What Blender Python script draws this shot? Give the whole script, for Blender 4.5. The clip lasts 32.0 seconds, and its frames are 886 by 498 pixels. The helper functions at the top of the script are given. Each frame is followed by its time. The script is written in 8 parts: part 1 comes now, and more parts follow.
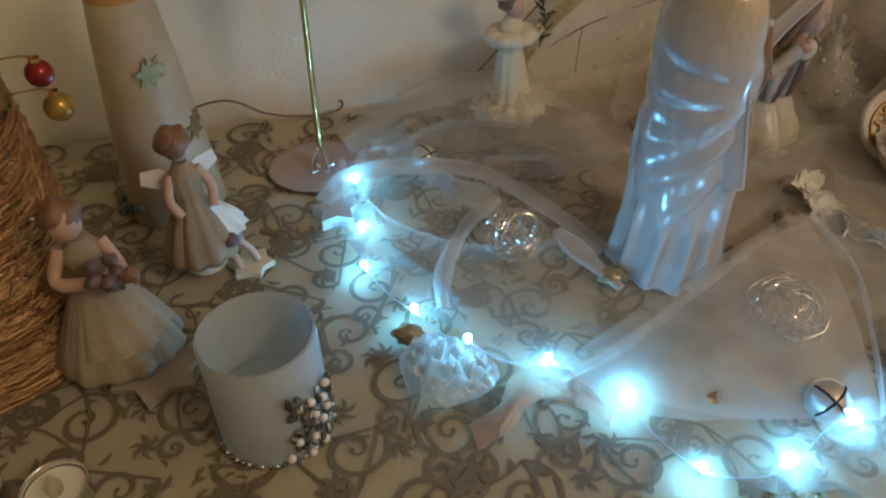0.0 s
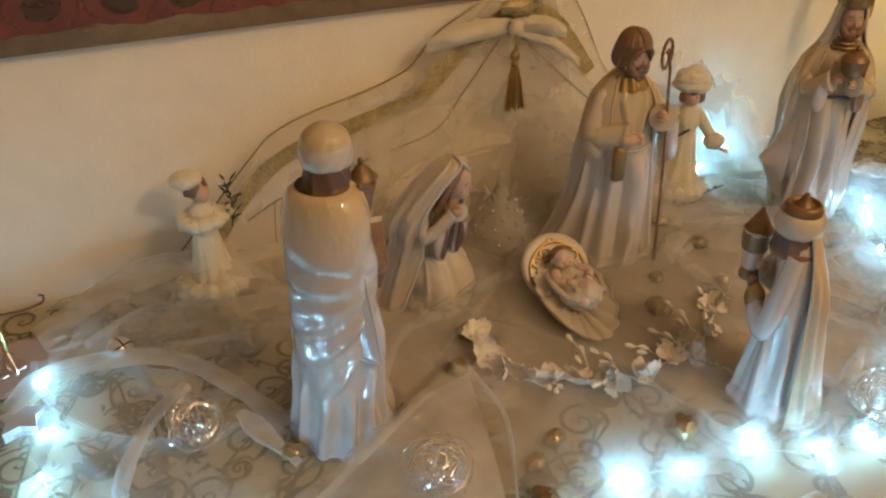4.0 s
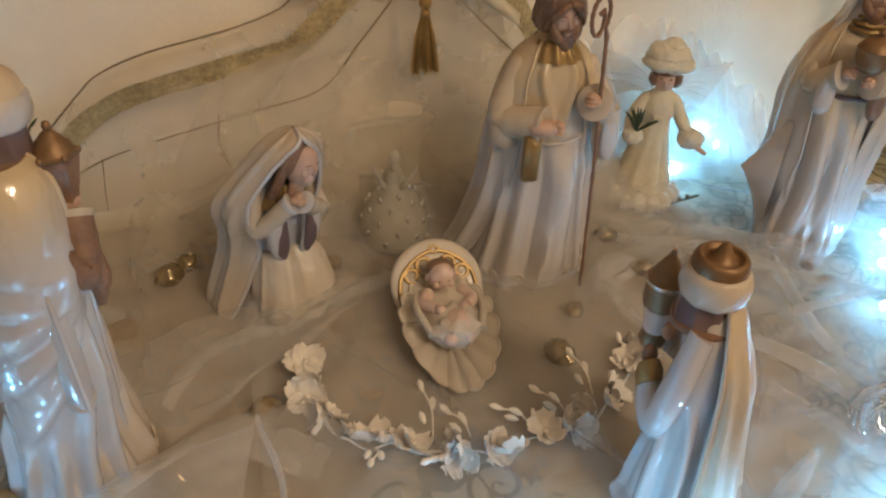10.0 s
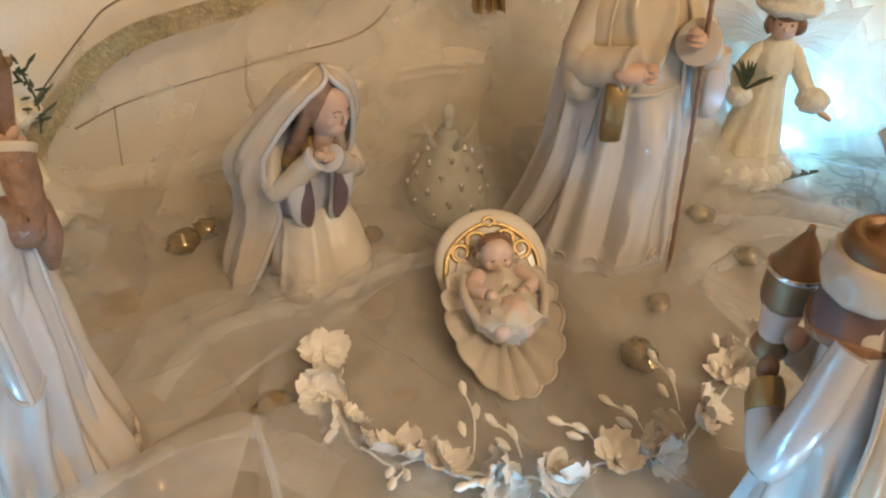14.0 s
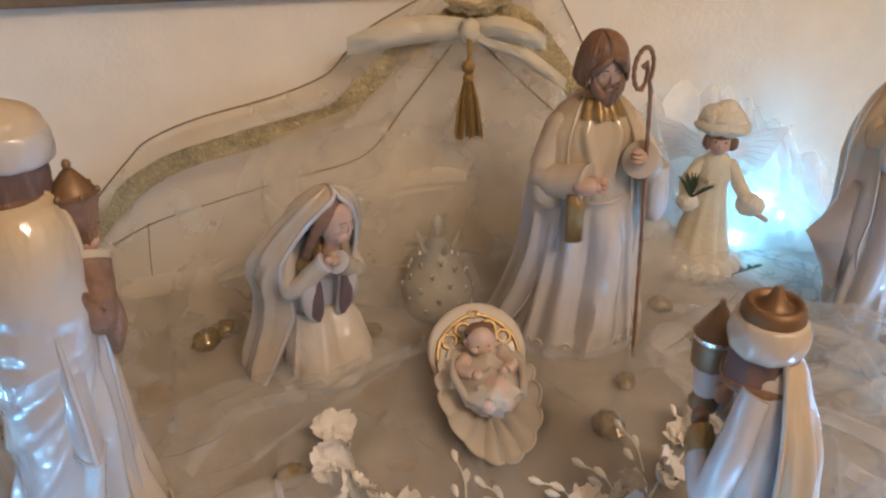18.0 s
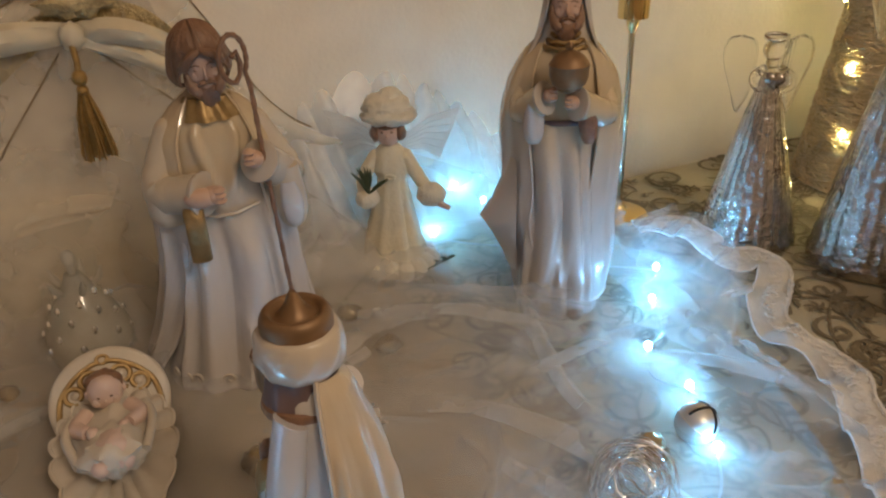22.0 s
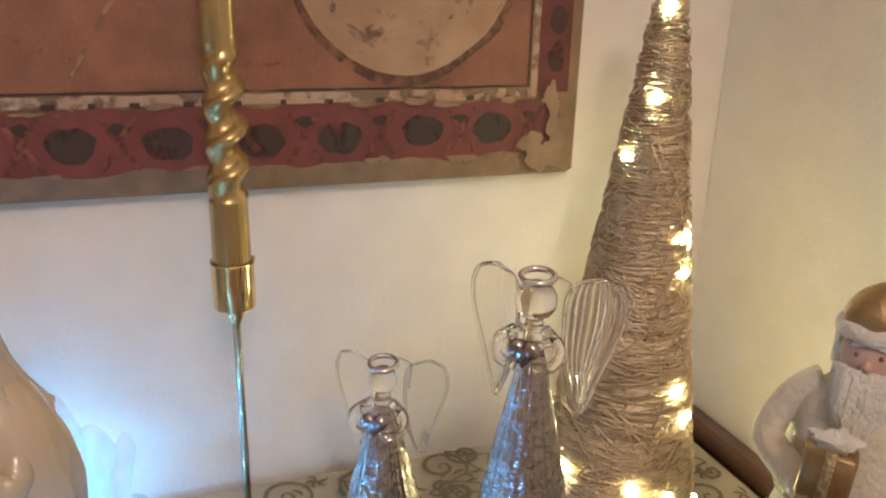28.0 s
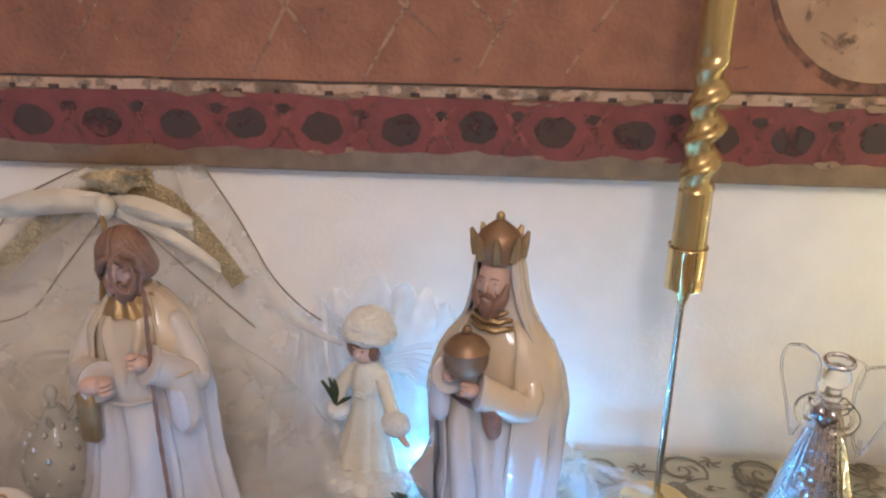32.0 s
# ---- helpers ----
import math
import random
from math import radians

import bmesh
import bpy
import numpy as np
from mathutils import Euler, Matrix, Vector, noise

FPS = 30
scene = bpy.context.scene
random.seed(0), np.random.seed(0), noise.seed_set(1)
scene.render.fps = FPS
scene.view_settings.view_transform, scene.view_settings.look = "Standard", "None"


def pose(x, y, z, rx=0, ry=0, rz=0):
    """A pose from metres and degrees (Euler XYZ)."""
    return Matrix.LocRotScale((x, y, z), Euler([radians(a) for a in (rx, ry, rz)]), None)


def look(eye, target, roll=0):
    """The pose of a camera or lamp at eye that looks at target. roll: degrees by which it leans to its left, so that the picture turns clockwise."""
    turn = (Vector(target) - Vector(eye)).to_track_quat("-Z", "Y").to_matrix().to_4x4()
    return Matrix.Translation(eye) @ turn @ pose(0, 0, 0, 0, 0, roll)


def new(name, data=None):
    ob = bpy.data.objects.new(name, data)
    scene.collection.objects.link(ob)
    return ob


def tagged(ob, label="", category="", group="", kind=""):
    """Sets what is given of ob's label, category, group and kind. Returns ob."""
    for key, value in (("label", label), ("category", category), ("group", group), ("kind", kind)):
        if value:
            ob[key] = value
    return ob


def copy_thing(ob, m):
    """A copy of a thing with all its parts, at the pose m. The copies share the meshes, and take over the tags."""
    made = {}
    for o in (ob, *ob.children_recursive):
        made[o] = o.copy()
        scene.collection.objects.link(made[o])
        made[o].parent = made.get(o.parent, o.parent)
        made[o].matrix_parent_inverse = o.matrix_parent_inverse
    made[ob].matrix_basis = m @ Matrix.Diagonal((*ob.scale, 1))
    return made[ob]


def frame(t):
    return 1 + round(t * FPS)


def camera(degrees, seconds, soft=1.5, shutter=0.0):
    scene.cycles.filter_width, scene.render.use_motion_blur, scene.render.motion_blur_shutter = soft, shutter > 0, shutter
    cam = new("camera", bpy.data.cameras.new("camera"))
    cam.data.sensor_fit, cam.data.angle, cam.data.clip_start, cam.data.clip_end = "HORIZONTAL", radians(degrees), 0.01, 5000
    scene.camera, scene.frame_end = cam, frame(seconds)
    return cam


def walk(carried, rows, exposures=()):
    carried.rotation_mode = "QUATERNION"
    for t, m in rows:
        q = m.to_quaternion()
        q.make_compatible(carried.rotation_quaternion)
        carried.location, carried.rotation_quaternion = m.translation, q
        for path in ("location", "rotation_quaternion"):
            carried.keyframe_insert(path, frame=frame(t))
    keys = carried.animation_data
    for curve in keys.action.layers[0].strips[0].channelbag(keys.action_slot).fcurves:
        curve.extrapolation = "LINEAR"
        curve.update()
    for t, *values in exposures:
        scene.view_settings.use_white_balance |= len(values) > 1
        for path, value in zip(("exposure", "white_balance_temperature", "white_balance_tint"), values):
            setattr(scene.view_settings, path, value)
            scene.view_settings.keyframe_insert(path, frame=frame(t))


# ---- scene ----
cam = camera(59.3, 32.0, soft=2.2)
PATH = [
    (0, (0.018, 0.097, 0.406), (0.243, 1.616, -0.875), -2.2),
    (0.5, (0.035, 0.097, 0.407), (0.272, 1.614, -0.875), -2.5),
    (1, (0.055, 0.095, 0.406), (0.34, 1.611, -0.867), -2.1),
    (1.5, (0.075, 0.101, 0.413), (0.416, 1.614, -0.85), -1.9),
    (2, (0.089, 0.093, 0.431), (0.499, 1.615, -0.8), -1.3),
    (2.5, (0.108, 0.075, 0.443), (0.579, 1.617, -0.741), -1.2),
    (3, (0.126, 0.066, 0.452), (0.664, 1.61, -0.699), -0.7),
    (3.5, (0.142, 0.061, 0.464), (0.727, 1.611, -0.656), -0.7),
    (4, (0.152, 0.062, 0.476), (0.802, 1.616, -0.602), -0.8),
    (4.5, (0.165, 0.067, 0.485), (0.895, 1.605, -0.565), -0.5),
    (6.5, (0.191, 0.038, 0.497), (1.182, 1.502, -0.437), 0.6),
    (7, (0.204, 0.03, 0.496), (1.222, 1.48, -0.432), 1.1),
    (7.5, (0.252, 0.034, 0.494), (1.272, 1.479, -0.44), 1.8),
    (8, (0.288, 0.061, 0.481), (1.236, 1.546, -0.467), 2.5),
    (8.5, (0.32, 0.094, 0.46), (1.113, 1.63, -0.547), 2.6),
    (9, (0.347, 0.125, 0.44), (1.013, 1.67, -0.641), 2.7),
    (9.5, (0.36, 0.147, 0.423), (0.929, 1.693, -0.712), 2.9),
    (10, (0.369, 0.166, 0.412), (0.856, 1.712, -0.76), 2.6),
    (10.5, (0.374, 0.179, 0.41), (0.799, 1.732, -0.776), 2.0),
    (11, (0.379, 0.186, 0.401), (0.755, 1.747, -0.791), 1.3),
    (11.5, (0.383, 0.198, 0.382), (0.741, 1.761, -0.813), 1.3),
    (12, (0.381, 0.21, 0.368), (0.734, 1.775, -0.825), 1.5),
    (12.5, (0.385, 0.222, 0.357), (0.713, 1.788, -0.843), 1.0),
    (13, (0.391, 0.231, 0.347), (0.713, 1.794, -0.859), 1.1),
    (13.5, (0.399, 0.244, 0.342), (0.698, 1.803, -0.874), 0.8),
    (14, (0.405, 0.24, 0.344), (0.701, 1.806, -0.864), 0.8),
    (14.5, (0.407, 0.221, 0.353), (0.71, 1.813, -0.82), 0.4),
    (16.5, (0.395, 0.192, 0.369), (0.723, 1.864, -0.679), 0.3),
    (17, (0.394, 0.184, 0.373), (0.728, 1.873, -0.644), 0.3),
    (17.5, (0.395, 0.173, 0.377), (0.735, 1.88, -0.609), -0.1),
    (18, (0.393, 0.166, 0.378), (0.735, 1.885, -0.586), -0.4),
    (18.5, (0.39, 0.156, 0.379), (0.743, 1.882, -0.567), -0.5),
    (19, (0.399, 0.145, 0.381), (0.785, 1.868, -0.558), -0.6),
    (19.5, (0.424, 0.144, 0.373), (0.861, 1.855, -0.565), -0.7),
    (20, (0.45, 0.149, 0.366), (0.943, 1.844, -0.574), -0.9),
    (20.5, (0.47, 0.154, 0.36), (1.028, 1.828, -0.582), -1.2),
    (21, (0.493, 0.16, 0.357), (1.103, 1.814, -0.587), -1.5),
    (21.5, (0.521, 0.163, 0.354), (1.181, 1.798, -0.589), -1.8),
    (22, (0.546, 0.171, 0.347), (1.256, 1.784, -0.597), -2.4),
    (22.5, (0.566, 0.181, 0.339), (1.356, 1.757, -0.605), -2.2),
    (23, (0.6, 0.173, 0.336), (1.489, 1.706, -0.59), -1.7),
    (23.5, (0.633, 0.166, 0.352), (1.634, 1.628, -0.575), -0.4),
    (24, (0.692, 0.189, 0.363), (1.798, 1.586, -0.546), 0.1),
    (24.5, (0.78, 0.226, 0.347), (1.941, 1.609, -0.511), 0.6),
    (25, (0.841, 0.271, 0.362), (2.001, 1.672, -0.471), 0.9),
    (25.5, (0.911, 0.285, 0.356), (1.769, 1.893, -0.467), 0.3),
    (27.5, (0.964, 0.252, 0.389), (1.644, 1.992, -0.326), 2.0),
    (28, (0.957, 0.24, 0.403), (1.599, 2.023, -0.236), 1.5),
    (28.5, (0.948, 0.22, 0.409), (1.54, 2.033, -0.194), 1.1),
    (29, (0.932, 0.211, 0.422), (1.404, 2.055, -0.191), 0.9),
    (29.5, (0.926, 0.21, 0.424), (1.301, 2.074, -0.196), 1.1),
    (30, (0.908, 0.218, 0.421), (1.203, 2.095, -0.203), 1.1),
    (30.5, (0.883, 0.217, 0.418), (1.037, 2.108, -0.213), 0.9),
    (31, (0.876, 0.213, 0.42), (0.925, 2.101, -0.238), 1.2),
    (31.5, (0.86, 0.205, 0.417), (0.838, 2.092, -0.247), 1.1),
    (32, (0.842, 0.198, 0.415), (0.736, 2.077, -0.263), 1.0),
]
EXPOSURES = [(0, 0.06, 5800, 1), (2, 0.15, 7000, 9), (4, 0.35, 7800, 11), (6.5, 0.46, 5950, 9), (9, 0.28, 5950, 8), (11, 0.84, 6250, 5), (13, 1.00, 6150, 2), (14.5, 1.03, 6150, 7), (17, 0.89, 5650, 11),
             (19, 0.57, 5700, 13), (22, 0.16, 5900, 9), (24, 0.19, 6150, 8), (25.5, 0.62, 5150, -5), (28, 0.50, 5050, 18), (29, 0.54, 4700, 13), (30, 0.47, 4700, 14), (32, 0.86, 4750, 16)]
walk(cam, [(t, look(eye, target, roll)) for t, eye, target, roll in PATH], EXPOSURES)

# ---- world and lights ----
world = bpy.data.worlds.new("room_dark")
world.use_nodes = True
world.node_tree.nodes["Background"].inputs[0].default_value = (1.0, 0.78, 0.55, 1)
world.node_tree.nodes["Background"].inputs[1].default_value = 0.05
scene.world = world


lamp_data = bpy.data.lights.new("room_lamp_light", "POINT")
lamp_data.energy, lamp_data.color, lamp_data.shadow_soft_size = 22, (1.0, 0.735, 0.485), 0.13
new("room_lamp_light", lamp_data).matrix_world = pose(0.96, -0.68, 1.25)

# ---- materials ----


def mat(name, colour, rough=0.5, metal=0.0, var=0.12, scale=60.0, bump=0.0, bump_scale=None, coat=0.0, trans=0.0, ior=1.45,
        sheen=0.0, colour2=None, sss=0.0, aniso=None, island=False):
    """A principled surface with two scales of tone, and fine relief."""
    m = bpy.data.materials.new(name)
    m.use_nodes = True
    nt = m.node_tree
    b = nt.nodes["Principled BSDF"]
    tc = nt.nodes.new("ShaderNodeTexCoord")
    geo = nt.nodes.new("ShaderNodeNewGeometry")
    where = geo.outputs["Position"]
    n1 = nt.nodes.new("ShaderNodeTexNoise")
    n1.inputs["Scale"].default_value, n1.inputs["Detail"].default_value = scale, 5
    nt.links.new(where, n1.inputs["Vector"])
    n2 = nt.nodes.new("ShaderNodeTexNoise")
    n2.inputs["Scale"].default_value, n2.inputs["Detail"].default_value = scale / 7, 3
    nt.links.new(where, n2.inputs["Vector"])
    add = nt.nodes.new("ShaderNodeMath")
    add.operation = "ADD"
    nt.links.new(n1.outputs["Fac"], add.inputs[0])
    nt.links.new(n2.outputs["Fac"], add.inputs[1])
    last = add.outputs[0]
    if island:
        more = nt.nodes.new("ShaderNodeMath")
        more.operation = "MULTIPLY_ADD"
        more.inputs[1].default_value = 0.7
        nt.links.new(geo.outputs["Random Per Island"], more.inputs[0])
        nt.links.new(last, more.inputs[2])
        last = more.outputs[0]
    ramp = nt.nodes.new("ShaderNodeMapRange")
    ramp.inputs["From Min"].default_value, ramp.inputs["From Max"].default_value = 0.6, 1.7 if island else 1.4
    nt.links.new(last, ramp.inputs["Value"])
    mix = nt.nodes.new("ShaderNodeMix")
    mix.data_type = "RGBA"
    a = Vector(colour)
    c2 = Vector(colour2) if colour2 else a * (1 - 2 * var)
    mix.inputs[6].default_value = (*c2, 1)
    mix.inputs[7].default_value = (*(a * (1 + var * 0.4)), 1)
    nt.links.new(ramp.outputs[0], mix.inputs[0])
    nt.links.new(mix.outputs[2], b.inputs["Base Color"])
    b.inputs["Roughness"].default_value, b.inputs["Metallic"].default_value = rough, metal
    b.inputs["Coat Weight"].default_value, b.inputs["Coat Roughness"].default_value = coat, 0.06
    b.inputs["Transmission Weight"].default_value, b.inputs["IOR"].default_value = trans, ior
    b.inputs["Sheen Weight"].default_value = sheen
    if sss:
        b.inputs["Subsurface Weight"].default_value, b.inputs["Subsurface Scale"].default_value = sss, 0.004
    if bump:
        n3 = nt.nodes.new("ShaderNodeTexNoise")
        n3.inputs["Scale"].default_value, n3.inputs["Detail"].default_value = bump_scale or scale * 4, 4
        if aniso:
            mp = nt.nodes.new("ShaderNodeMapping")
            mp.inputs["Scale"].default_value = aniso
            nt.links.new(tc.outputs["Object"], mp.inputs["Vector"])
            nt.links.new(mp.outputs[0], n3.inputs["Vector"])
        else:
            nt.links.new(where, n3.inputs["Vector"])
        bp = nt.nodes.new("ShaderNodeBump")
        bp.inputs["Strength"].default_value, bp.inputs["Distance"].default_value = bump, 0.002
        nt.links.new(n3.outputs["Fac"], bp.inputs["Height"])
        nt.links.new(bp.outputs[0], b.inputs["Normal"])
    return m


def glow(name, colour, strength):
    m = bpy.data.materials.new(name)
    m.use_nodes = True
    b = m.node_tree.nodes["Principled BSDF"]
    b.inputs["Base Color"].default_value = (*colour, 1)
    b.inputs["Emission Color"].default_value = (*colour, 1)
    b.inputs["Emission Strength"].default_value = strength
    return m


def net(name, colour, cover, gloss=0.0, holes=0.0, hole_scale=300.0):
    """Sheer fabric: part of it lets the view through, the threads scatter light to both sides."""
    m = bpy.data.materials.new(name)
    m.use_nodes = True
    nt = m.node_tree
    nt.nodes.remove(nt.nodes["Principled BSDF"])
    out = nt.nodes["Material Output"]
    dif, trl, gls = (nt.nodes.new(k) for k in ("ShaderNodeBsdfDiffuse", "ShaderNodeBsdfTranslucent", "ShaderNodeBsdfGlossy"))
    for s in (dif, trl, gls):
        s.inputs["Color"].default_value = (*colour, 1)
    gls.inputs["Roughness"].default_value = 0.35
    both = nt.nodes.new("ShaderNodeMixShader")
    both.inputs[0].default_value = 0.42
    nt.links.new(dif.outputs[0], both.inputs[1])
    nt.links.new(trl.outputs[0], both.inputs[2])
    shiny = nt.nodes.new("ShaderNodeMixShader")
    shiny.inputs[0].default_value = gloss
    nt.links.new(both.outputs[0], shiny.inputs[1])
    nt.links.new(gls.outputs[0], shiny.inputs[2])
    clear = nt.nodes.new("ShaderNodeBsdfTransparent")
    mix = nt.nodes.new("ShaderNodeMixShader")
    geo = nt.nodes.new("ShaderNodeNewGeometry")
    n1 = nt.nodes.new("ShaderNodeTexNoise")
    n1.inputs["Scale"].default_value, n1.inputs["Detail"].default_value = 22, 6
    nt.links.new(geo.outputs["Position"], n1.inputs["Vector"])
    rng = nt.nodes.new("ShaderNodeMapRange")
    rng.inputs["From Min"].default_value, rng.inputs["From Max"].default_value = 0.3, 0.7
    rng.inputs["To Min"].default_value, rng.inputs["To Max"].default_value = cover * 0.75, cover * 1.25
    nt.links.new(n1.outputs["Fac"], rng.inputs["Value"])
    fac = rng.outputs[0]
    if holes:
        vor = nt.nodes.new("ShaderNodeTexVoronoi")
        vor.feature = "DISTANCE_TO_EDGE"
        vor.inputs["Scale"].default_value = hole_scale
        nt.links.new(geo.outputs["Position"], vor.inputs["Vector"])
        cut = nt.nodes.new("ShaderNodeMapRange")
        cut.inputs["From Min"].default_value, cut.inputs["From Max"].default_value = 0.08, 0.16
        cut.inputs["To Min"].default_value, cut.inputs["To Max"].default_value = 1.0, 1 - holes
        nt.links.new(vor.outputs["Distance"], cut.inputs["Value"])
        mul = nt.nodes.new("ShaderNodeMath")
        mul.operation = "MULTIPLY"
        nt.links.new(fac, mul.inputs[0])
        nt.links.new(cut.outputs[0], mul.inputs[1])
        fac = mul.outputs[0]
    nt.links.new(fac, mix.inputs[0])
    nt.links.new(clear.outputs[0], mix.inputs[1])
    nt.links.new(shiny.outputs[0], mix.inputs[2])
    nt.links.new(mix.outputs[0], out.inputs["Surface"])
    return m


PAINT = mat("wall_paint", (0.86, 0.785, 0.66), 0.85, var=0.05, scale=30, bump=0.25, bump_scale=260)
CEIL = mat("ceiling_paint", (0.80, 0.76, 0.70), 0.9, var=0.03)
FLOOR = mat("floor_tile", (0.50, 0.40, 0.27), 0.4, var=0.1, scale=20)
WOOD = mat("dark_wood", (0.115, 0.05, 0.03), 0.38, var=0.25, scale=40, bump=0.15, coat=0.3)
LEATHER = mat("dark_leather", (0.10, 0.055, 0.06), 0.5, var=0.1, scale=60, bump=0.2, bump_scale=500)
CLOTH = mat("damask_cloth", (0.45, 0.395, 0.265), 0.75, var=0.08, scale=35, bump=0.5, bump_scale=900, sheen=0.2)
PRINT = mat("damask_print", (0.150, 0.125, 0.080), 0.65, var=0.25, scale=120, bump=0.4, bump_scale=900, colour2=(0.20, 0.165, 0.105))
WHITE = mat("glazed_white", (0.53, 0.505, 0.495), 0.16, var=0.04, scale=30, coat=1.0, bump=0.35, bump_scale=75)
PEARL = mat("glazed_pearl", (0.54, 0.49, 0.43), 0.18, var=0.07, scale=45, coat=0.5, colour2=(0.46, 0.38, 0.28))
BISQUE = mat("cream_bisque", (0.60, 0.55, 0.475), 0.42, var=0.1, scale=60, coat=0.2, colour2=(0.49, 0.43, 0.345), bump=0.15, bump_scale=260)
CREAM = mat("glazed_cream", (0.54, 0.47, 0.37), 0.30, var=0.1, scale=40, coat=0.25, colour2=(0.45, 0.36, 0.24))


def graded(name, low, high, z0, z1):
    """A glaze that blends by height from one tint at the foot to another at the shoulders."""
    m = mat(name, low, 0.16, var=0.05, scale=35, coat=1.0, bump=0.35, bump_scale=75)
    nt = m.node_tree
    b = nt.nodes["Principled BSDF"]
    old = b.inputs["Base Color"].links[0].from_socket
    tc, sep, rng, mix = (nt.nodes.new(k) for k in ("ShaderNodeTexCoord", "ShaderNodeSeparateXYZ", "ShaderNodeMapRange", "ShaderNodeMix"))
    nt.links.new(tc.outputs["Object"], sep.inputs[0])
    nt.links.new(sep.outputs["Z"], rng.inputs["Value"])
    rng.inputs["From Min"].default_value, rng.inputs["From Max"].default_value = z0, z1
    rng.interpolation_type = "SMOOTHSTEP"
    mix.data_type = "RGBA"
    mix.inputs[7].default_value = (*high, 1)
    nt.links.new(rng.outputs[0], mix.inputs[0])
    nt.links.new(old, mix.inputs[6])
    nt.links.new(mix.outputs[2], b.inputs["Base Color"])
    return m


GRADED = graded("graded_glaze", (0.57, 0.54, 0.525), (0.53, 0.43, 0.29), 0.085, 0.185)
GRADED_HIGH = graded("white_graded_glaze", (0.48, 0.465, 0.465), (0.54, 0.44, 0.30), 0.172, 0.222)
SANTACOAT = mat("embossed_coat", (0.76, 0.72, 0.60), 0.45, var=0.15, scale=70, bump=1.0, bump_scale=190, colour2=(0.58, 0.50, 0.34))
SKIN = mat("painted_skin", (0.54, 0.38, 0.30), 0.45, var=0.1, scale=60, colour2=(0.46, 0.30, 0.22))
HAIR = mat("painted_brown", (0.25, 0.14, 0.085), 0.35, var=0.2, scale=200, coat=0.2, bump=0.5, bump_scale=500)
ASHHAIR = mat("ash_blond_paint", (0.42, 0.28, 0.20), 0.45, var=0.2, scale=200)
FAIRSKIN = mat("rosy_painted_skin", (0.68, 0.47, 0.36), 0.5, var=0.08, scale=60)
DULLDRESS = mat("dusty_cream_dress", (0.40, 0.34, 0.25), 0.8, var=0.15, scale=60, bump=0.4, bump_scale=300)
AMBERWAX = mat("amber_white_wax", (0.50, 0.40, 0.28), 0.45, var=0.12, scale=30, sss=0.3)
DARKHAIR = mat("painted_dark_brown", (0.18, 0.115, 0.085), 0.4, var=0.2, scale=200)
GOLD = mat("antique_gold", (0.40, 0.275, 0.12), 0.36, metal=0.6, var=0.2, scale=120, bump=0.3, bump_scale=400)
BRASS = mat("polished_brass", (0.78, 0.58, 0.25), 0.12, metal=1.0, var=0.05)
CHAMPAGNE = mat("champagne_metal", (0.60, 0.52, 0.38), 0.14, metal=1.0, var=0.05)
WAXGOLD = mat("gold_candle_wax", (0.52, 0.38, 0.14), 0.25, metal=0.75, var=0.08, scale=50, coat=0.3)
COPPER = mat("copper_glaze", (0.27, 0.165, 0.085), 0.44, metal=0.45, var=0.2, scale=100)
PURPLE = mat("plum_paint", (0.15, 0.105, 0.11), 0.4, var=0.15, scale=80)
SILVER = mat("mercury_silver", (0.74, 0.73, 0.75), 0.12, metal=1.0, var=0.2, scale=140, bump=0.5, bump_scale=260)
BELL = mat("pale_bell_metal", (0.66, 0.66, 0.64), 0.34, metal=0.55, var=0.12)
TIN = mat("tealight_tin", (0.72, 0.70, 0.66), 0.22, metal=1.0, var=0.1)
WAX = mat("white_wax", (0.82, 0.78, 0.70), 0.45, var=0.05, sss=0.3)
GLASS = mat("clear_glass", (0.97, 0.96, 0.93), 0.03, var=0.0, trans=1.0, ior=1.42)
RIBGLASS = mat("ribbed_glass", (0.98, 0.97, 0.94), 0.05, var=0.0, trans=0.97, ior=1.16)
FROST = mat("frosted_glass", (0.80, 0.87, 0.92), 0.45, var=0.05, scale=40, trans=0.62, ior=1.2)
CRYSTAL = net("frosted_crystal", (0.86, 0.88, 0.86), 0.42, gloss=0.25)
COPPERCORD = mat("copper_cord", (0.48, 0.29, 0.13), 0.28, metal=0.7, var=0.3, scale=160, bump=0.7, bump_scale=520, island=True)
FROSTWARM = mat("frosted_cream_glass", (0.80, 0.76, 0.62), 0.30, var=0.06, scale=40, trans=0.88, ior=1.2)
PINKGLASS = mat("pink_glass", (0.55, 0.42, 0.38), 0.15, var=0.05, trans=0.3, ior=1.3)
BLACKWIRE = mat("black_wire", (0.015, 0.014, 0.014), 0.4, var=0.1)
CABLE = mat("brown_cable", (0.22, 0.15, 0.09), 0.5, var=0.1)
CLEARWIRE = mat("clear_cable", (0.55, 0.62, 0.66), 0.2, var=0.1)
WIRE = mat("silver_wire", (0.85, 0.84, 0.82), 0.15, metal=1.0, var=0.05)
PEBBLE = mat("gold_pebble", (0.40, 0.31, 0.17), 0.18, metal=0.55, var=0.3, scale=90, coat=0.4)
PETAL = mat("silk_petal", (0.80, 0.75, 0.68), 0.7, var=0.08, scale=90, sheen=0.3)
BUD = mat("white_bud", (0.85, 0.82, 0.76), 0.4, var=0.04)
SMOKY = mat("smoky_pearl_glass", (0.82, 0.78, 0.68), 0.16, var=0.12, scale=80, trans=0.58, ior=1.22, coat=0.5)
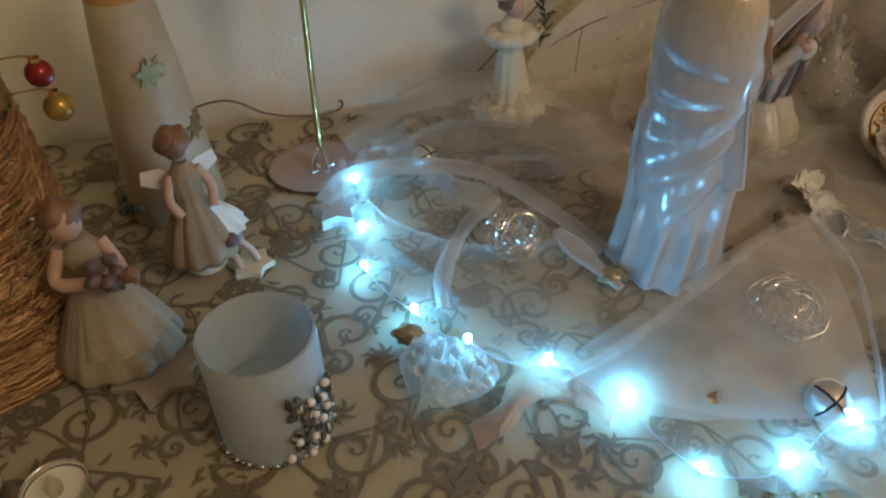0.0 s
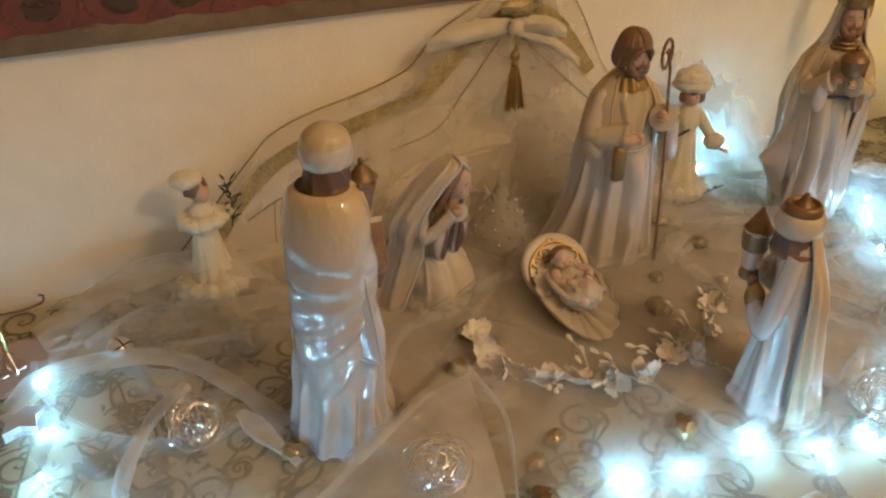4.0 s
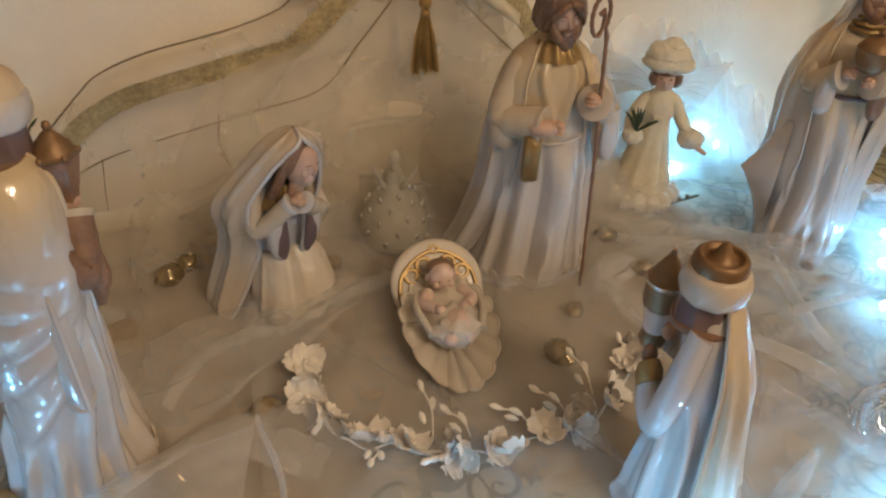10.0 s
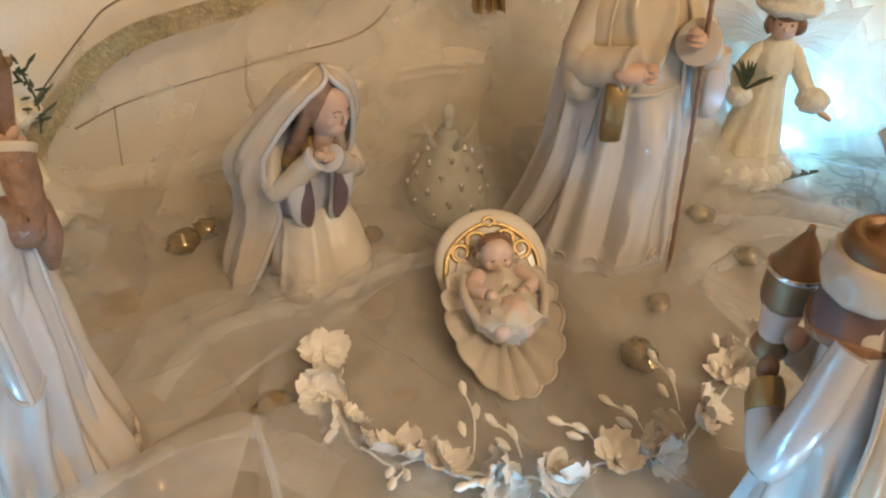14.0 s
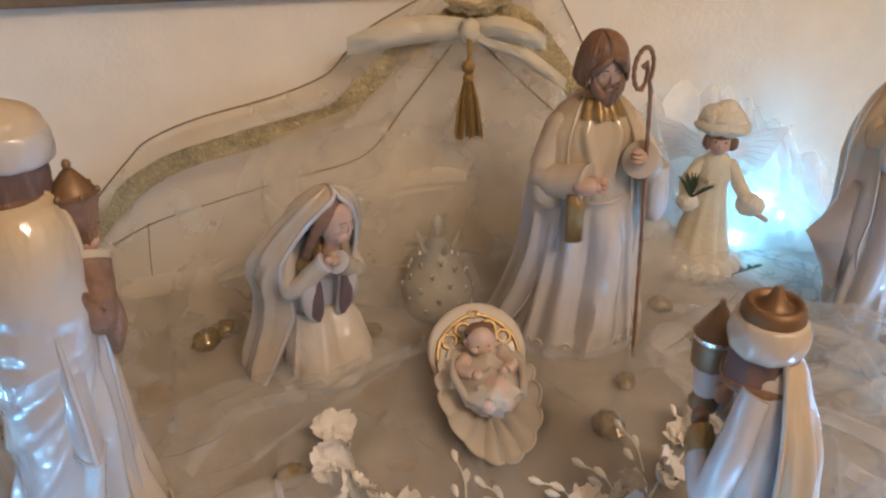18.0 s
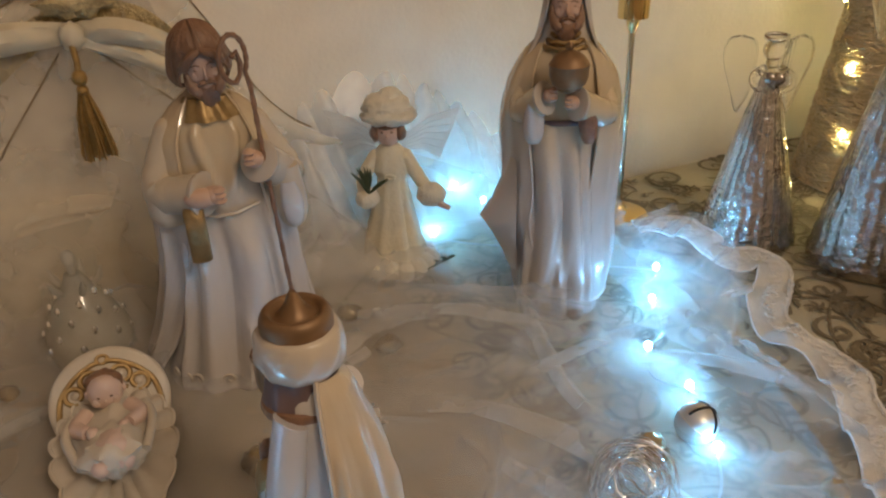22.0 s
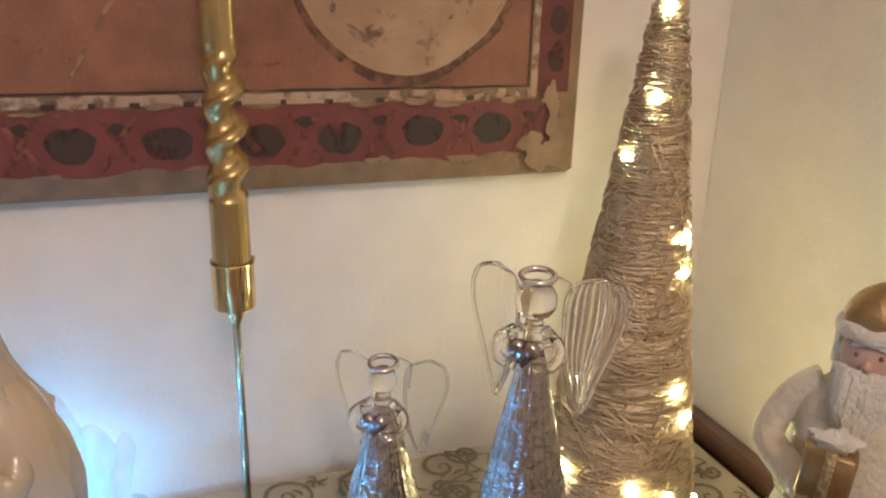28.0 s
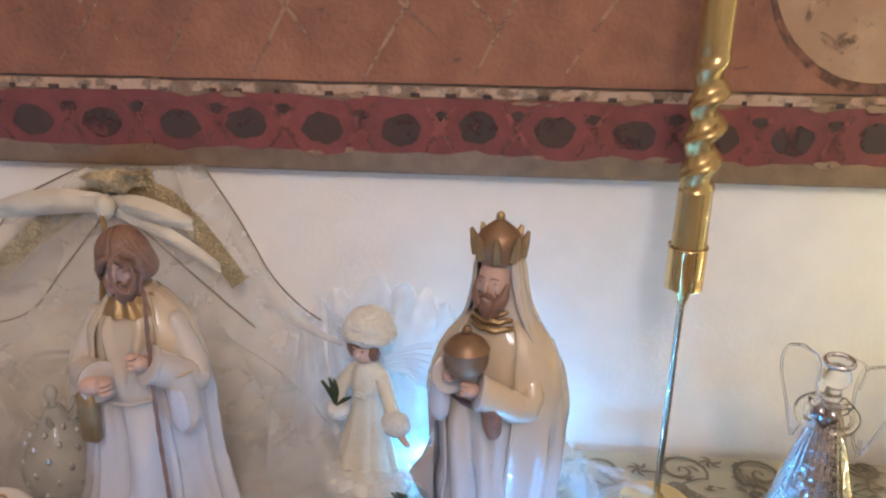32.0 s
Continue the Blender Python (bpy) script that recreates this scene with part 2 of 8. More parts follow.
PEARLBEAD = mat("pearl_bead", (0.80, 0.76, 0.68), 0.15, var=0.04, coat=0.6)
GEM = mat("cut_gem", (0.95, 0.95, 0.95), 0.05, metal=0.9, var=0.1, scale=400)
MERCURY = mat("worn_mercury_glass", (0.58, 0.55, 0.52), 0.09, metal=1.0, var=0.3, scale=110, bump=0.9, bump_scale=170, colour2=(0.34, 0.315, 0.285))
OLDSILVER = mat("dark_silver", (0.28, 0.28, 0.28), 0.25, metal=0.9, var=0.25, scale=300)
LEAFGREEN = mat("dark_sprig", (0.06, 0.08, 0.035), 0.55, var=0.2, scale=200)
FUR = mat("white_fur", (0.80, 0.76, 0.64), 0.95, var=0.12, scale=160, bump=1.0, bump_scale=420, sheen=0.5)
DRESS = mat("cream_dress", (0.74, 0.68, 0.52), 0.8, var=0.1, scale=60, bump=0.4, bump_scale=300, sheen=0.2)
DUSKY = mat("dusky_dress", (0.36, 0.27, 0.18), 0.75, var=0.15, scale=60, bump=0.4, bump_scale=300)
LACE = net("lace_fabric", (0.92, 0.90, 0.88), 0.93, holes=0.15, hole_scale=900)
TULLE = net("white_tulle", (0.90, 0.88, 0.86), 0.25)
UNDERLAY = net("champagne_tulle", (0.62, 0.52, 0.39), 0.62)
ORGANZA = net("white_organza", (0.88, 0.86, 0.84), 0.40, gloss=0.12)
TENT = net("cream_tulle", (0.86, 0.77, 0.62), 0.30)
DOUBLED = net("doubled_tulle", (0.90, 0.89, 0.88), 0.27)
CREAMFOLD = net("cream_doubled_tulle", (0.88, 0.79, 0.63), 0.50)
SHEER = net("sheer_tulle", (0.88, 0.88, 0.88), 0.20)
RIBBON = mat("cream_ribbon", (0.64, 0.57, 0.42), 0.42, var=0.08, scale=60, sheen=0.3)
PEACH = net("peach_ribbon", (0.66, 0.42, 0.30), 0.48, gloss=0.15)
GOLDTRIM = mat("gold_brocade", (0.58, 0.46, 0.24), 0.32, metal=0.5, var=0.30, scale=260, bump=1.0, bump_scale=420)
TASSELGOLD = mat("gold_thread", (0.45, 0.28, 0.09), 0.4, metal=0.4, var=0.25, scale=300, bump=0.5, bump_scale=900)
JUTE = mat("champagne_cord", (0.70, 0.57, 0.36), 0.28, metal=0.55, var=0.18, scale=160, bump=0.7, bump_scale=520, island=True)
GLITTER = mat("gold_glitter", (0.85, 0.70, 0.40), 0.18, metal=1.0, var=0.2, scale=500)
COOL_LED = glow("cool_led", (0.20, 0.60, 1.0), 370)
WARM_LED = glow("warm_led", (1.0, 0.84, 0.33), 205)
BAUBLE_RED = mat("red_bauble", (0.30, 0.03, 0.03), 0.08, metal=0.5, var=0.1)
BAUBLE_GOLD = mat("gold_bauble", (0.50, 0.33, 0.08), 0.12, metal=0.6, var=0.1)
HEARTSILVER = mat("silver_heart", (0.40, 0.37, 0.35), 0.15, metal=1.0, var=0.1)
BLACK = mat("black_paint", (0.02, 0.018, 0.016), 0.35, var=0.1)
PINKPAINT = mat("pale_pink_glaze", (0.66, 0.50, 0.43), 0.3, var=0.1, scale=80, coat=0.3)

# ---- mesh helpers ----


class Shape:
    """Vertices, faces and material numbers of one mesh."""

    def __init__(self):
        self.v, self.f, self.m = [], [], []

    def grid(self, rows, mi=0, around=False, caps=False):
        base, nu = len(self.v), len(rows[0])
        for row in rows:
            self.v.extend(tuple(p) for p in row)
        for j in range(len(rows) - 1):
            for i in range(nu if around else nu - 1):
                k = (i + 1) % nu
                self.f.append((base + j * nu + i, base + j * nu + k, base + (j + 1) * nu + k, base + (j + 1) * nu + i))
                self.m.append(mi)
        if caps:
            self.f.append(tuple(base + i for i in range(nu))[::-1])
            self.f.append(tuple(base + (len(rows) - 1) * nu + i for i in range(nu)))
            self.m += [mi, mi]
        return self

    def loft(self, rings, mi=0, n=48, sub=5, fold=(), a0=None, a1=None, caps=True):
        """Rings (z, cx, cy, rx, ry) smoothly joined; fold: (count, depth, phase, twist) of ridges that fade towards the top."""
        r = np.array(rings, float)
        t = np.arange(len(r))
        ts = np.linspace(0, len(r) - 1, (len(r) - 1) * sub + 1)
        tang = np.gradient(r, axis=0)
        out = []
        for s in ts:
            i = min(int(s), len(r) - 2)
            w = s - i
            h = ((2 * w**3 - 3 * w * w + 1) * r[i] + (w**3 - 2 * w * w + w) * tang[i] + (3 * w * w - 2 * w**3) * r[i + 1] + (w**3 - w * w) * tang[i + 1])
            out.append(h)
        z0, z1 = r[0][0], r[-1][0]
        part_arc = a0 is not None
        angles = np.linspace(radians(a0), radians(a1), n) if part_arc else np.arange(n) * 2 * math.pi / n
        rows = []
        for z, cx, cy, rx, ry in out:
            fade = max(0.0, min(1.0, (z1 - z) / (z1 - z0 + 1e-9))) ** 0.7
            row = []
            for a in angles:
                k = 1.0
                for count, depth, phase, twist in fold:
                    k += depth * fade * (abs(math.sin(count * a / 2 + phase + twist * z)) ** 0.8 - 0.6)
                row.append((cx + max(rx, 1e-4) * k * math.cos(a), cy + max(ry, 1e-4) * k * math.sin(a), z))
            rows.append(row)
        return self.grid(rows, mi, not part_arc, caps and not part_arc)

    def tube(self, pts, radii, mi=0, n=8, closed=False):
        p = [Vector(q) for q in pts]
        if not hasattr(radii, "__len__"):
            radii = [radii] * len(p)
        ref = Vector((0, 0, 1))
        rows, side = [], None
        for i, q in enumerate(p):
            d = (p[(i + 1) % len(p)] - p[i - 1]) if closed else (p[min(i + 1, len(p) - 1)] - p[max(i - 1, 0)])
            d = d.normalized() if d.length > 1e-9 else ref
            if side is None:
                side = d.cross(ref) if abs(d.z) < 0.95 else d.cross(Vector((1, 0, 0)))
            side = (side - d * side.dot(d)).normalized()
            up = d.cross(side)
            rows.append([q + radii[i] * (math.cos(a) * side + math.sin(a) * up) for a in (2 * math.pi * k / n for k in range(n))])
        if closed:
            rows.append(rows[0])
        return self.grid(rows, mi, True, not closed)

    def ball(self, c, r, mi=0, n=16, m=None, bump=0.0):
        if not hasattr(r, "__len__"):
            r = (r, r, r)
        m = m or n // 2
        rows = []
        for j in range(m + 1):
            t = math.pi * (j + 0.02 * (j == 0) - 0.02 * (j == m)) / m
            row = []
            for i in range(n):
                a = 2 * math.pi * i / n
                d = Vector((math.sin(t) * math.cos(a), math.sin(t) * math.sin(a), math.cos(t)))
                k = 1 + bump * noise.noise(d * 2.3 + Vector(c) * 60) if bump else 1
                row.append((c[0] + r[0] * d.x * k, c[1] + r[1] * d.y * k, c[2] + r[2] * d.z * k))
            rows.append(row)
        return self.grid(rows[::-1], mi, True, True)

    def box(self, lo, hi, mi=0, bev=0.0):
        """A box with chamfered upright and level edges."""
        b = min(bev, 0.49 * min(h - l for l, h in zip(lo, hi)))
        x0, y0, z0 = lo
        x1, y1, z1 = hi

        def ring(i, z):
            c = b + 1e-9
            return [(x0 + i + c, y0 + i, z), (x1 - i - c, y0 + i, z), (x1 - i, y0 + i + c, z), (x1 - i, y1 - i - c, z),
                    (x1 - i - c, y1 - i, z), (x0 + i + c, y1 - i, z), (x0 + i, y1 - i - c, z), (x0 + i, y0 + i + c, z)]
        if b > 0:
            return self.grid([ring(b, z0), ring(0, z0 + b), ring(0, z1 - b), ring(b, z1)], mi, True, True)
        base = len(self.v)
        self.v += [(x, y, z) for z in (z0, z1) for x, y in ((x0, y0), (x1, y0), (x1, y1), (x0, y1))]
        self.f += [tuple(base + i for i in q) for q in ((3, 2, 1, 0), (4, 5, 6, 7), (0, 1, 5, 4), (1, 2, 6, 5), (2, 3, 7, 6), (3, 0, 4, 7))]
        self.m += [mi] * 6
        return self

    def plate(self, outline, thick, m4, mi=0):
        """A flat outline (x, y) given thickness, set at the pose m4."""
        base, n = len(self.v), len(outline)
        for z in (0, thick):
            self.v += [tuple(m4 @ Vector((x, y, z))) for x, y in outline]
        self.f += [tuple(base + i for i in range(n))[::-1], tuple(base + n + i for i in range(n))]
        self.f += [(base + i, base + (i + 1) % n, base + n + (i + 1) % n, base + n + i) for i in range(n)]
        self.m += [mi] * (n + 2)
        return self

    def turn(self, m4, start=0):
        self.v[start:] = [tuple(m4 @ Vector(p)) for p in self.v[start:]]
        return self

    def mesh(self, name, mats, smooth=True):
        me = bpy.data.meshes.new(name)
        me.from_pydata(self.v, [], self.f)
        for one in mats:
            me.materials.append(one)
        me.polygons.foreach_set("material_index", self.m)
        me.polygons.foreach_set("use_smooth", [smooth] * len(self.f))
        me.update()
        if smooth:
            me.set_sharp_from_angle(angle=radians(50))
        return me


def scaled(shape, across, up=1.0):
    return shape.turn(Matrix.Diagonal((across, across, up, 1)))


def listed(m):
    return m if isinstance(m, (list, tuple)) else [m]


def thing(name, shape, mats, m4, label, category, group="", kind="", smooth=True):
    ob = new(name, shape.mesh(name, listed(mats), smooth) if shape else None)
    ob.matrix_basis = m4
    return tagged(ob, label, category, group, kind)


def part(name, shape, mats, parent, label="", m4=None, smooth=True, kind=""):
    ob = new(name, shape.mesh(name, listed(mats), smooth))
    ob.parent = parent
    if m4 is not None:
        ob.matrix_basis = m4
    return tagged(ob, label, kind=kind)


def curve(points, n):
    """n points evenly spread in parameter along a smooth line through the points."""
    p = np.array(points, float)
    tang = np.gradient(p, axis=0)
    out = []
    for s in np.linspace(0, len(p) - 1, n):
        i = min(int(s), len(p) - 2)
        w = s - i
        out.append((2 * w**3 - 3 * w * w + 1) * p[i] + (w**3 - 2 * w * w + w) * tang[i] + (3 * w * w - 2 * w**3) * p[i + 1] + (w**3 - w * w) * tang[i + 1])
    return out


def fbm(x, y, z=0.0):
    return noise.fractal(Vector((x, y, z)), 1.0, 2.0, 4)


def soft(x, y, z=0.0):
    return 1.2 * noise.noise(Vector((x, y, z)))


# ---- the room ----
WALL_Y, WALL_X, FRONT, LEFT, FLOOR_Z, TOP_Z = 0.829, 1.432, -2.6, -1.9, -0.86, 1.64


def slab(name, lo, hi, m, label, category="wall"):
    return thing(name, Shape().box(lo, hi), m, pose(0, 0, 0), label, category, kind="structure", smooth=False)


slab("wall_north", (LEFT - 0.1, WALL_Y, FLOOR_Z), (WALL_X + 0.1, WALL_Y + 0.12, TOP_Z), PAINT, "plain cream painted plaster wall behind the table")
slab("wall_east", (WALL_X, FRONT, FLOOR_Z), (WALL_X + 0.12, WALL_Y - 0.001, TOP_Z), PAINT, "plain cream painted plaster wall beside the table")
# West and south walls and ceiling are unseen, added so lamp light bounces back.
slab("wall_west", (LEFT - 0.12, FRONT, FLOOR_Z), (LEFT, WALL_Y - 0.001, TOP_Z), PAINT, "unseen cream wall added to bounce light")
slab("wall_south", (LEFT - 0.1, FRONT - 0.12, FLOOR_Z), (WALL_X + 0.1, FRONT - 0.001, TOP_Z), PAINT, "unseen cream wall added to bounce light")
slab("ceiling", (LEFT - 0.1, FRONT - 0.1, TOP_Z + 0.001), (WALL_X + 0.1, WALL_Y + 0.1, TOP_Z + 0.1), CEIL, "unseen white ceiling added to bounce light", "ceiling")
slab("floor", (LEFT - 0.1, FRONT - 0.1, FLOOR_Z - 0.1), (WALL_X + 0.1, WALL_Y + 0.1, FLOOR_Z - 0.001), FLOOR, "beige tiled floor in front of the table", "floor")

# sideboard under the cloth
EDGE_Y = 0.288
side = thing("sideboard", None, None, pose(0, 0, 0), "dark-stained wooden sideboard against the cream wall", "sideboard")
part("tabletop", Shape().box((-0.72, EDGE_Y + 0.004, -0.032), (1.428, 0.822, -0.003), 0, 0.004), WOOD, side)
part("carcass", Shape().box((-0.68, EDGE_Y + 0.03, FLOOR_Z + 0.1), (1.40, 0.81, -0.033), 0, 0.003), WOOD, side)
part("end_lip", Shape().box((1.407, EDGE_Y + 0.006, -0.003), (1.428, 0.820, 0.018), 0, 0.003), WOOD, side, "dark wooden raised edge")
part("slide_board", Shape().box((0.60, 0.236, -0.030), (0.857, EDGE_Y + 0.006, -0.004), 0, 0.010), LEATHER, side, "dark plum-brown board pulled out at the front")
for x in (-0.66, 1.34):
    for y in (EDGE_Y + 0.04, 0.76):
        part("leg", Shape().box((x, y, FLOOR_Z), (x + 0.05, y + 0.05, FLOOR_Z + 0.1), 0, 0.004), WOOD, side)

# cloth: a top sheet with a hanging front fall
rows = []
for j in range(26):
    y = EDGE_Y - 0.002 + (0.818 - EDGE_Y) * j / 25
    rows.append([(-0.70 + 2.103 * i / 84, y, 0.0005 * fbm(i * 0.2, j * 0.4)) for i in range(85)])
fall = [[(p[0], EDGE_Y - 0.0035, -0.004 * k) for p in rows[0]] for k in range(2, 0, -1)]
cloth = thing("tablecloth", Shape().grid(fall + rows), CLOTH, pose(0, 0, 0), "cream damask tablecloth with a grey-brown scroll print", "tablecloth")


def scroll_print():
    """Scroll stems, curls, leaves and small flowers, as flat printed shapes."""
    s, rnd = Shape(), random.Random(4)

    def band(pts, w):
        left, right = [], []
        zz = 0.0014 + 0.0014 * rnd.random()
        for i, (x, y) in enumerate(pts):
            x2, y2 = pts[min(i + 1, len(pts) - 1)]
            x1, y1 = pts[max(i - 1, 0)]
            d = math.hypot(x2 - x1, y2 - y1) or 1
            nx, ny = -(y2 - y1) / d, (x2 - x1) / d
            h = 0.37 * w[i]
            left.append((x + nx * h, y + ny * h, zz))
            right.append((x - nx * h, y - ny * h, zz))
        keep = [k for k in range(len(pts)) if -0.695 < pts[k][0] < 1.398 and EDGE_Y < pts[k][1] < 0.815]
        if len(keep) == len(pts):
            s.grid([left, right])

    def curl(x, y, a, size, way):
        pts = []
        for k in range(26):
            t = k / 25
            ang = a + way * t * 4.2 * math.pi * 0.8
            r = size * (1 - t) ** 1.15
            pts.append((x + way * 0 + r * math.cos(ang), y + r * math.sin(ang)))
        w = [0.0046 * (0.35 + 0.9 * math.sin(math.pi * min(1, 0.15 + k / 25))) for k in range(26)]
        w[-3:] = [0.006, 0.007, 0.004]
        band(pts, w)
        return pts[0]

    def leaf(x, y, a, size):
        pts = [(x + size * t * math.cos(a + 0.8 * t), y + size * t * math.sin(a + 0.8 * t)) for t in (0, 0.2, 0.4, 0.6, 0.8, 1)]
        band(pts, [size * q for q in (0.08, 0.3, 0.42, 0.4, 0.25, 0.02)])

    step = 0.068
    for gy in range(-1, 11):
        for gx in range(-11, 22):
            x = gx * step + (gy % 2) * step / 2 + rnd.uniform(-0.006, 0.006)
            y = 0.30 + gy * step * 0.72 + rnd.uniform(-0.006, 0.006)
            flip = 1 if (gx + gy) % 2 else -1
            base = rnd.uniform(0, 6.28)
            a = curl(x, y, base, 0.024, flip)
            b = curl(x + 0.034 * flip, y + 0.017, base + 2.4, 0.017, -flip)
            c = curl(x - 0.010, y - 0.028, base + 4.3, 0.013, flip)
            for p, q in ((a, b), (b, c), (a, c)):
                mid = ((p[0] + q[0]) / 2 + rnd.uniform(-0.015, 0.015), (p[1] + q[1]) / 2 + rnd.uniform(-0.015, 0.015))
                pts = [((1 - t) ** 2 * p[0] + 2 * t * (1 - t) * mid[0] + t * t * q[0], (1 - t) ** 2 * p[1] + 2 * t * (1 - t) * mid[1] + t * t * q[1]) for t in np.linspace(0, 1, 9)]
                band(pts, [0.0030] * 9)
            for _ in range(9):
                o = rnd.choice((a, b, c))
                leaf(o[0] + rnd.uniform(-0.012, 0.012), o[1] + rnd.uniform(-0.012, 0.012), rnd.uniform(0, 6.28), rnd.uniform(0.008, 0.014))
            for k in range(6):
                leaf(x + 0.032 * math.cos(base + 1), y + 0.032 * math.sin(base + 1), base + k * 1.05, 0.011)
    return s


part("scroll_print", scroll_print(), PRINT, cloth, "grey-brown printed scrolls and leaves", smooth=False, kind="stuff")


# ---- painting ----
PIC_Y, PIC_L, PIC_R, PIC_B, PIC_T = 0.814, -0.30, 1.279, 0.250, 0.80
FIELD = mat("picture_field", (0.30, 0.135, 0.066), 0.6, var=0.3, scale=34, bump=0.6, bump_scale=240, colour2=(0.15, 0.062, 0.036))
REDBAND = mat("picture_red", (0.215, 0.060, 0.046), 0.6, var=0.25, scale=46, bump=0.3, bump_scale=200, colour2=(0.11, 0.034, 0.028))
TANEDGE = mat("picture_tan", (0.34, 0.22, 0.12), 0.65, var=0.25, scale=60, bump=0.4, bump_scale=200)
PALE = mat("picture_pale", (0.44, 0.33, 0.22), 0.65, var=0.3, scale=90, colour2=(0.38, 0.22, 0.12))
INK = mat("picture_ink", (0.040, 0.032, 0.026), 0.8, var=0.3, scale=80, colour2=(0.085, 0.045, 0.032))
LATTICE = mat("picture_lattice", (0.26, 0.085, 0.06), 0.6, var=0.3, scale=90)
DISCCOL = mat("picture_ochre", (0.44, 0.30, 0.17), 0.6, var=0.3, scale=30, bump=0.3, bump_scale=160, colour2=(0.29, 0.16, 0.08))
CROSS = mat("picture_scratch", (0.40, 0.23, 0.13), 0.6, var=0.2, scale=150)


def worn(m, cover, scale):
    """Let the ground show through a coat of paint in worn, soft-edged specks."""
    nt = m.node_tree
    out, b = nt.nodes["Material Output"], nt.nodes["Principled BSDF"]
    geo, n1, n2, add, rng, clear, mix = (nt.nodes.new(k) for k in ("ShaderNodeNewGeometry", "ShaderNodeTexNoise", "ShaderNodeTexNoise", "ShaderNodeMath", "ShaderNodeMapRange", "ShaderNodeBsdfTransparent", "ShaderNodeMixShader"))
    for n, k in ((n1, scale), (n2, scale * 0.22)):
        n.inputs["Scale"].default_value, n.inputs["Detail"].default_value = k, 5
        nt.links.new(geo.outputs["Position"], n.inputs["Vector"])
    add.operation = "ADD"
    nt.links.new(n1.outputs["Fac"], add.inputs[0])
    nt.links.new(n2.outputs["Fac"], add.inputs[1])
    rng.inputs["From Min"].default_value, rng.inputs["From Max"].default_value = 1.22 - 0.5 * cover, 1.50 - 0.5 * cover
    nt.links.new(add.outputs[0], rng.inputs["Value"])
    nt.links.new(rng.outputs[0], mix.inputs[0])
    nt.links.new(clear.outputs[0], mix.inputs[1])
    nt.links.new(b.outputs[0], mix.inputs[2])
    nt.links.new(mix.outputs[0], out.inputs["Surface"])
    return m


for m, cover, scale in ((PALE, 0.85, 120), (INK, 1.15, 110), (LATTICE, 0.75, 150), (CROSS, 0.85, 160)):
    worn(m, cover, scale)
pic = thing("painting", None, None, pose(0, 0, 0.0062), "large red-brown picture on canvas with a red border of dark dots", "painting")
part("canvas", Shape().box((PIC_L, PIC_Y, PIC_B), (PIC_R, WALL_Y - 0.002, PIC_T), 0, 0.003), TANEDGE, pic, "tan painted canvas with worn edge")


def flat(x0, x1, z0, z1, layer, wob=0.0, n=60, seed=0.0):
    """A painted patch on the picture, with an uneven lower and upper outline."""
    y = PIC_Y - 0.0006 * layer
    rows = []
    for k, z in ((0, z0), (1, z1)):
        rows.append([(x, y, z + wob * fbm(x * 26 + seed, k * 9.0 + seed)) for x in np.linspace(x0, x1, n)])
    return Shape().grid(rows)


def spot(cx, cz, rx, rz, layer, seed, rough=0.10, n=28):
    s = Shape()
    y = PIC_Y - 0.0006 * layer
    s.v = [(cx + rx * (1 + rough * fbm(math.cos(a) * 1.5 + seed, math.sin(a) * 1.5)) * math.cos(a), y,
            cz + rz * (1 + rough * fbm(math.cos(a) * 1.5, math.sin(a) * 1.5 + seed)) * math.sin(a)) for a in (2 * math.pi * k / n for k in range(n))]
    s.f, s.m = [tuple(range(n))], [0]
    return s


part("field", flat(PIC_L + 0.02, 1.232, 0.324, PIC_T - 0.02, 1, 0.001), FIELD, pic, "red-brown painted ground", smooth=False)
part("border_band", flat(PIC_L + 0.01, 1.262, 0.268, 0.3125, 1, 0.006, 160), REDBAND, pic, "worn dark red border", smooth=False)
part("side_band", flat(1.240, 1.268, 0.318, PIC_T - 0.01, 1, 0.0, 8), REDBAND, pic, smooth=False)
part("pale_line", flat(PIC_L + 0.01, 1.234, 0.3135, 0.3215, 1.5, 0.0012, 160), PALE, pic, "pale line with dark notches", smooth=False)
part("pale_line", flat(1.2345, 1.240, 0.3135, PIC_T - 0.01, 1.5, 0.0, 6), PALE, pic, smooth=False)
part("dark_line", flat(PIC_L + 0.01, 1.233, 0.3225, 0.3240, 2, 0.0008, 160), INK, pic, smooth=False)
part("dark_line", flat(1.2310, 1.2330, 0.324, PIC_T - 0.01, 2, 0.0, 6), INK, pic, smooth=False)
def stroke(x0, z0, x1, z1, w):
    d = Vector((x1 - x0, 0, z1 - z0)).normalized()
    nrm = Vector((-d.z, 0, d.x)) * w / 2
    y = PIC_Y - 0.0013 - 0.0009 * abs(math.sin(x0 * 997 + z1 * 313))
    rows = [[], []]
    for t in np.linspace(0, 1, 10):
        p = Vector((x0 + (x1 - x0) * t, y, z0 + (z1 - z0) * t + 0.0015 * fbm(t * 3, x0 * 50)))
        k = 0.5 + 0.5 * math.sin(math.pi * min(1, max(0.08, t * 0.95 + 0.04)))
        rows[0].append(p + nrm * k)
        rows[1].append(p - nrm * k)
    return Shape().grid(rows)


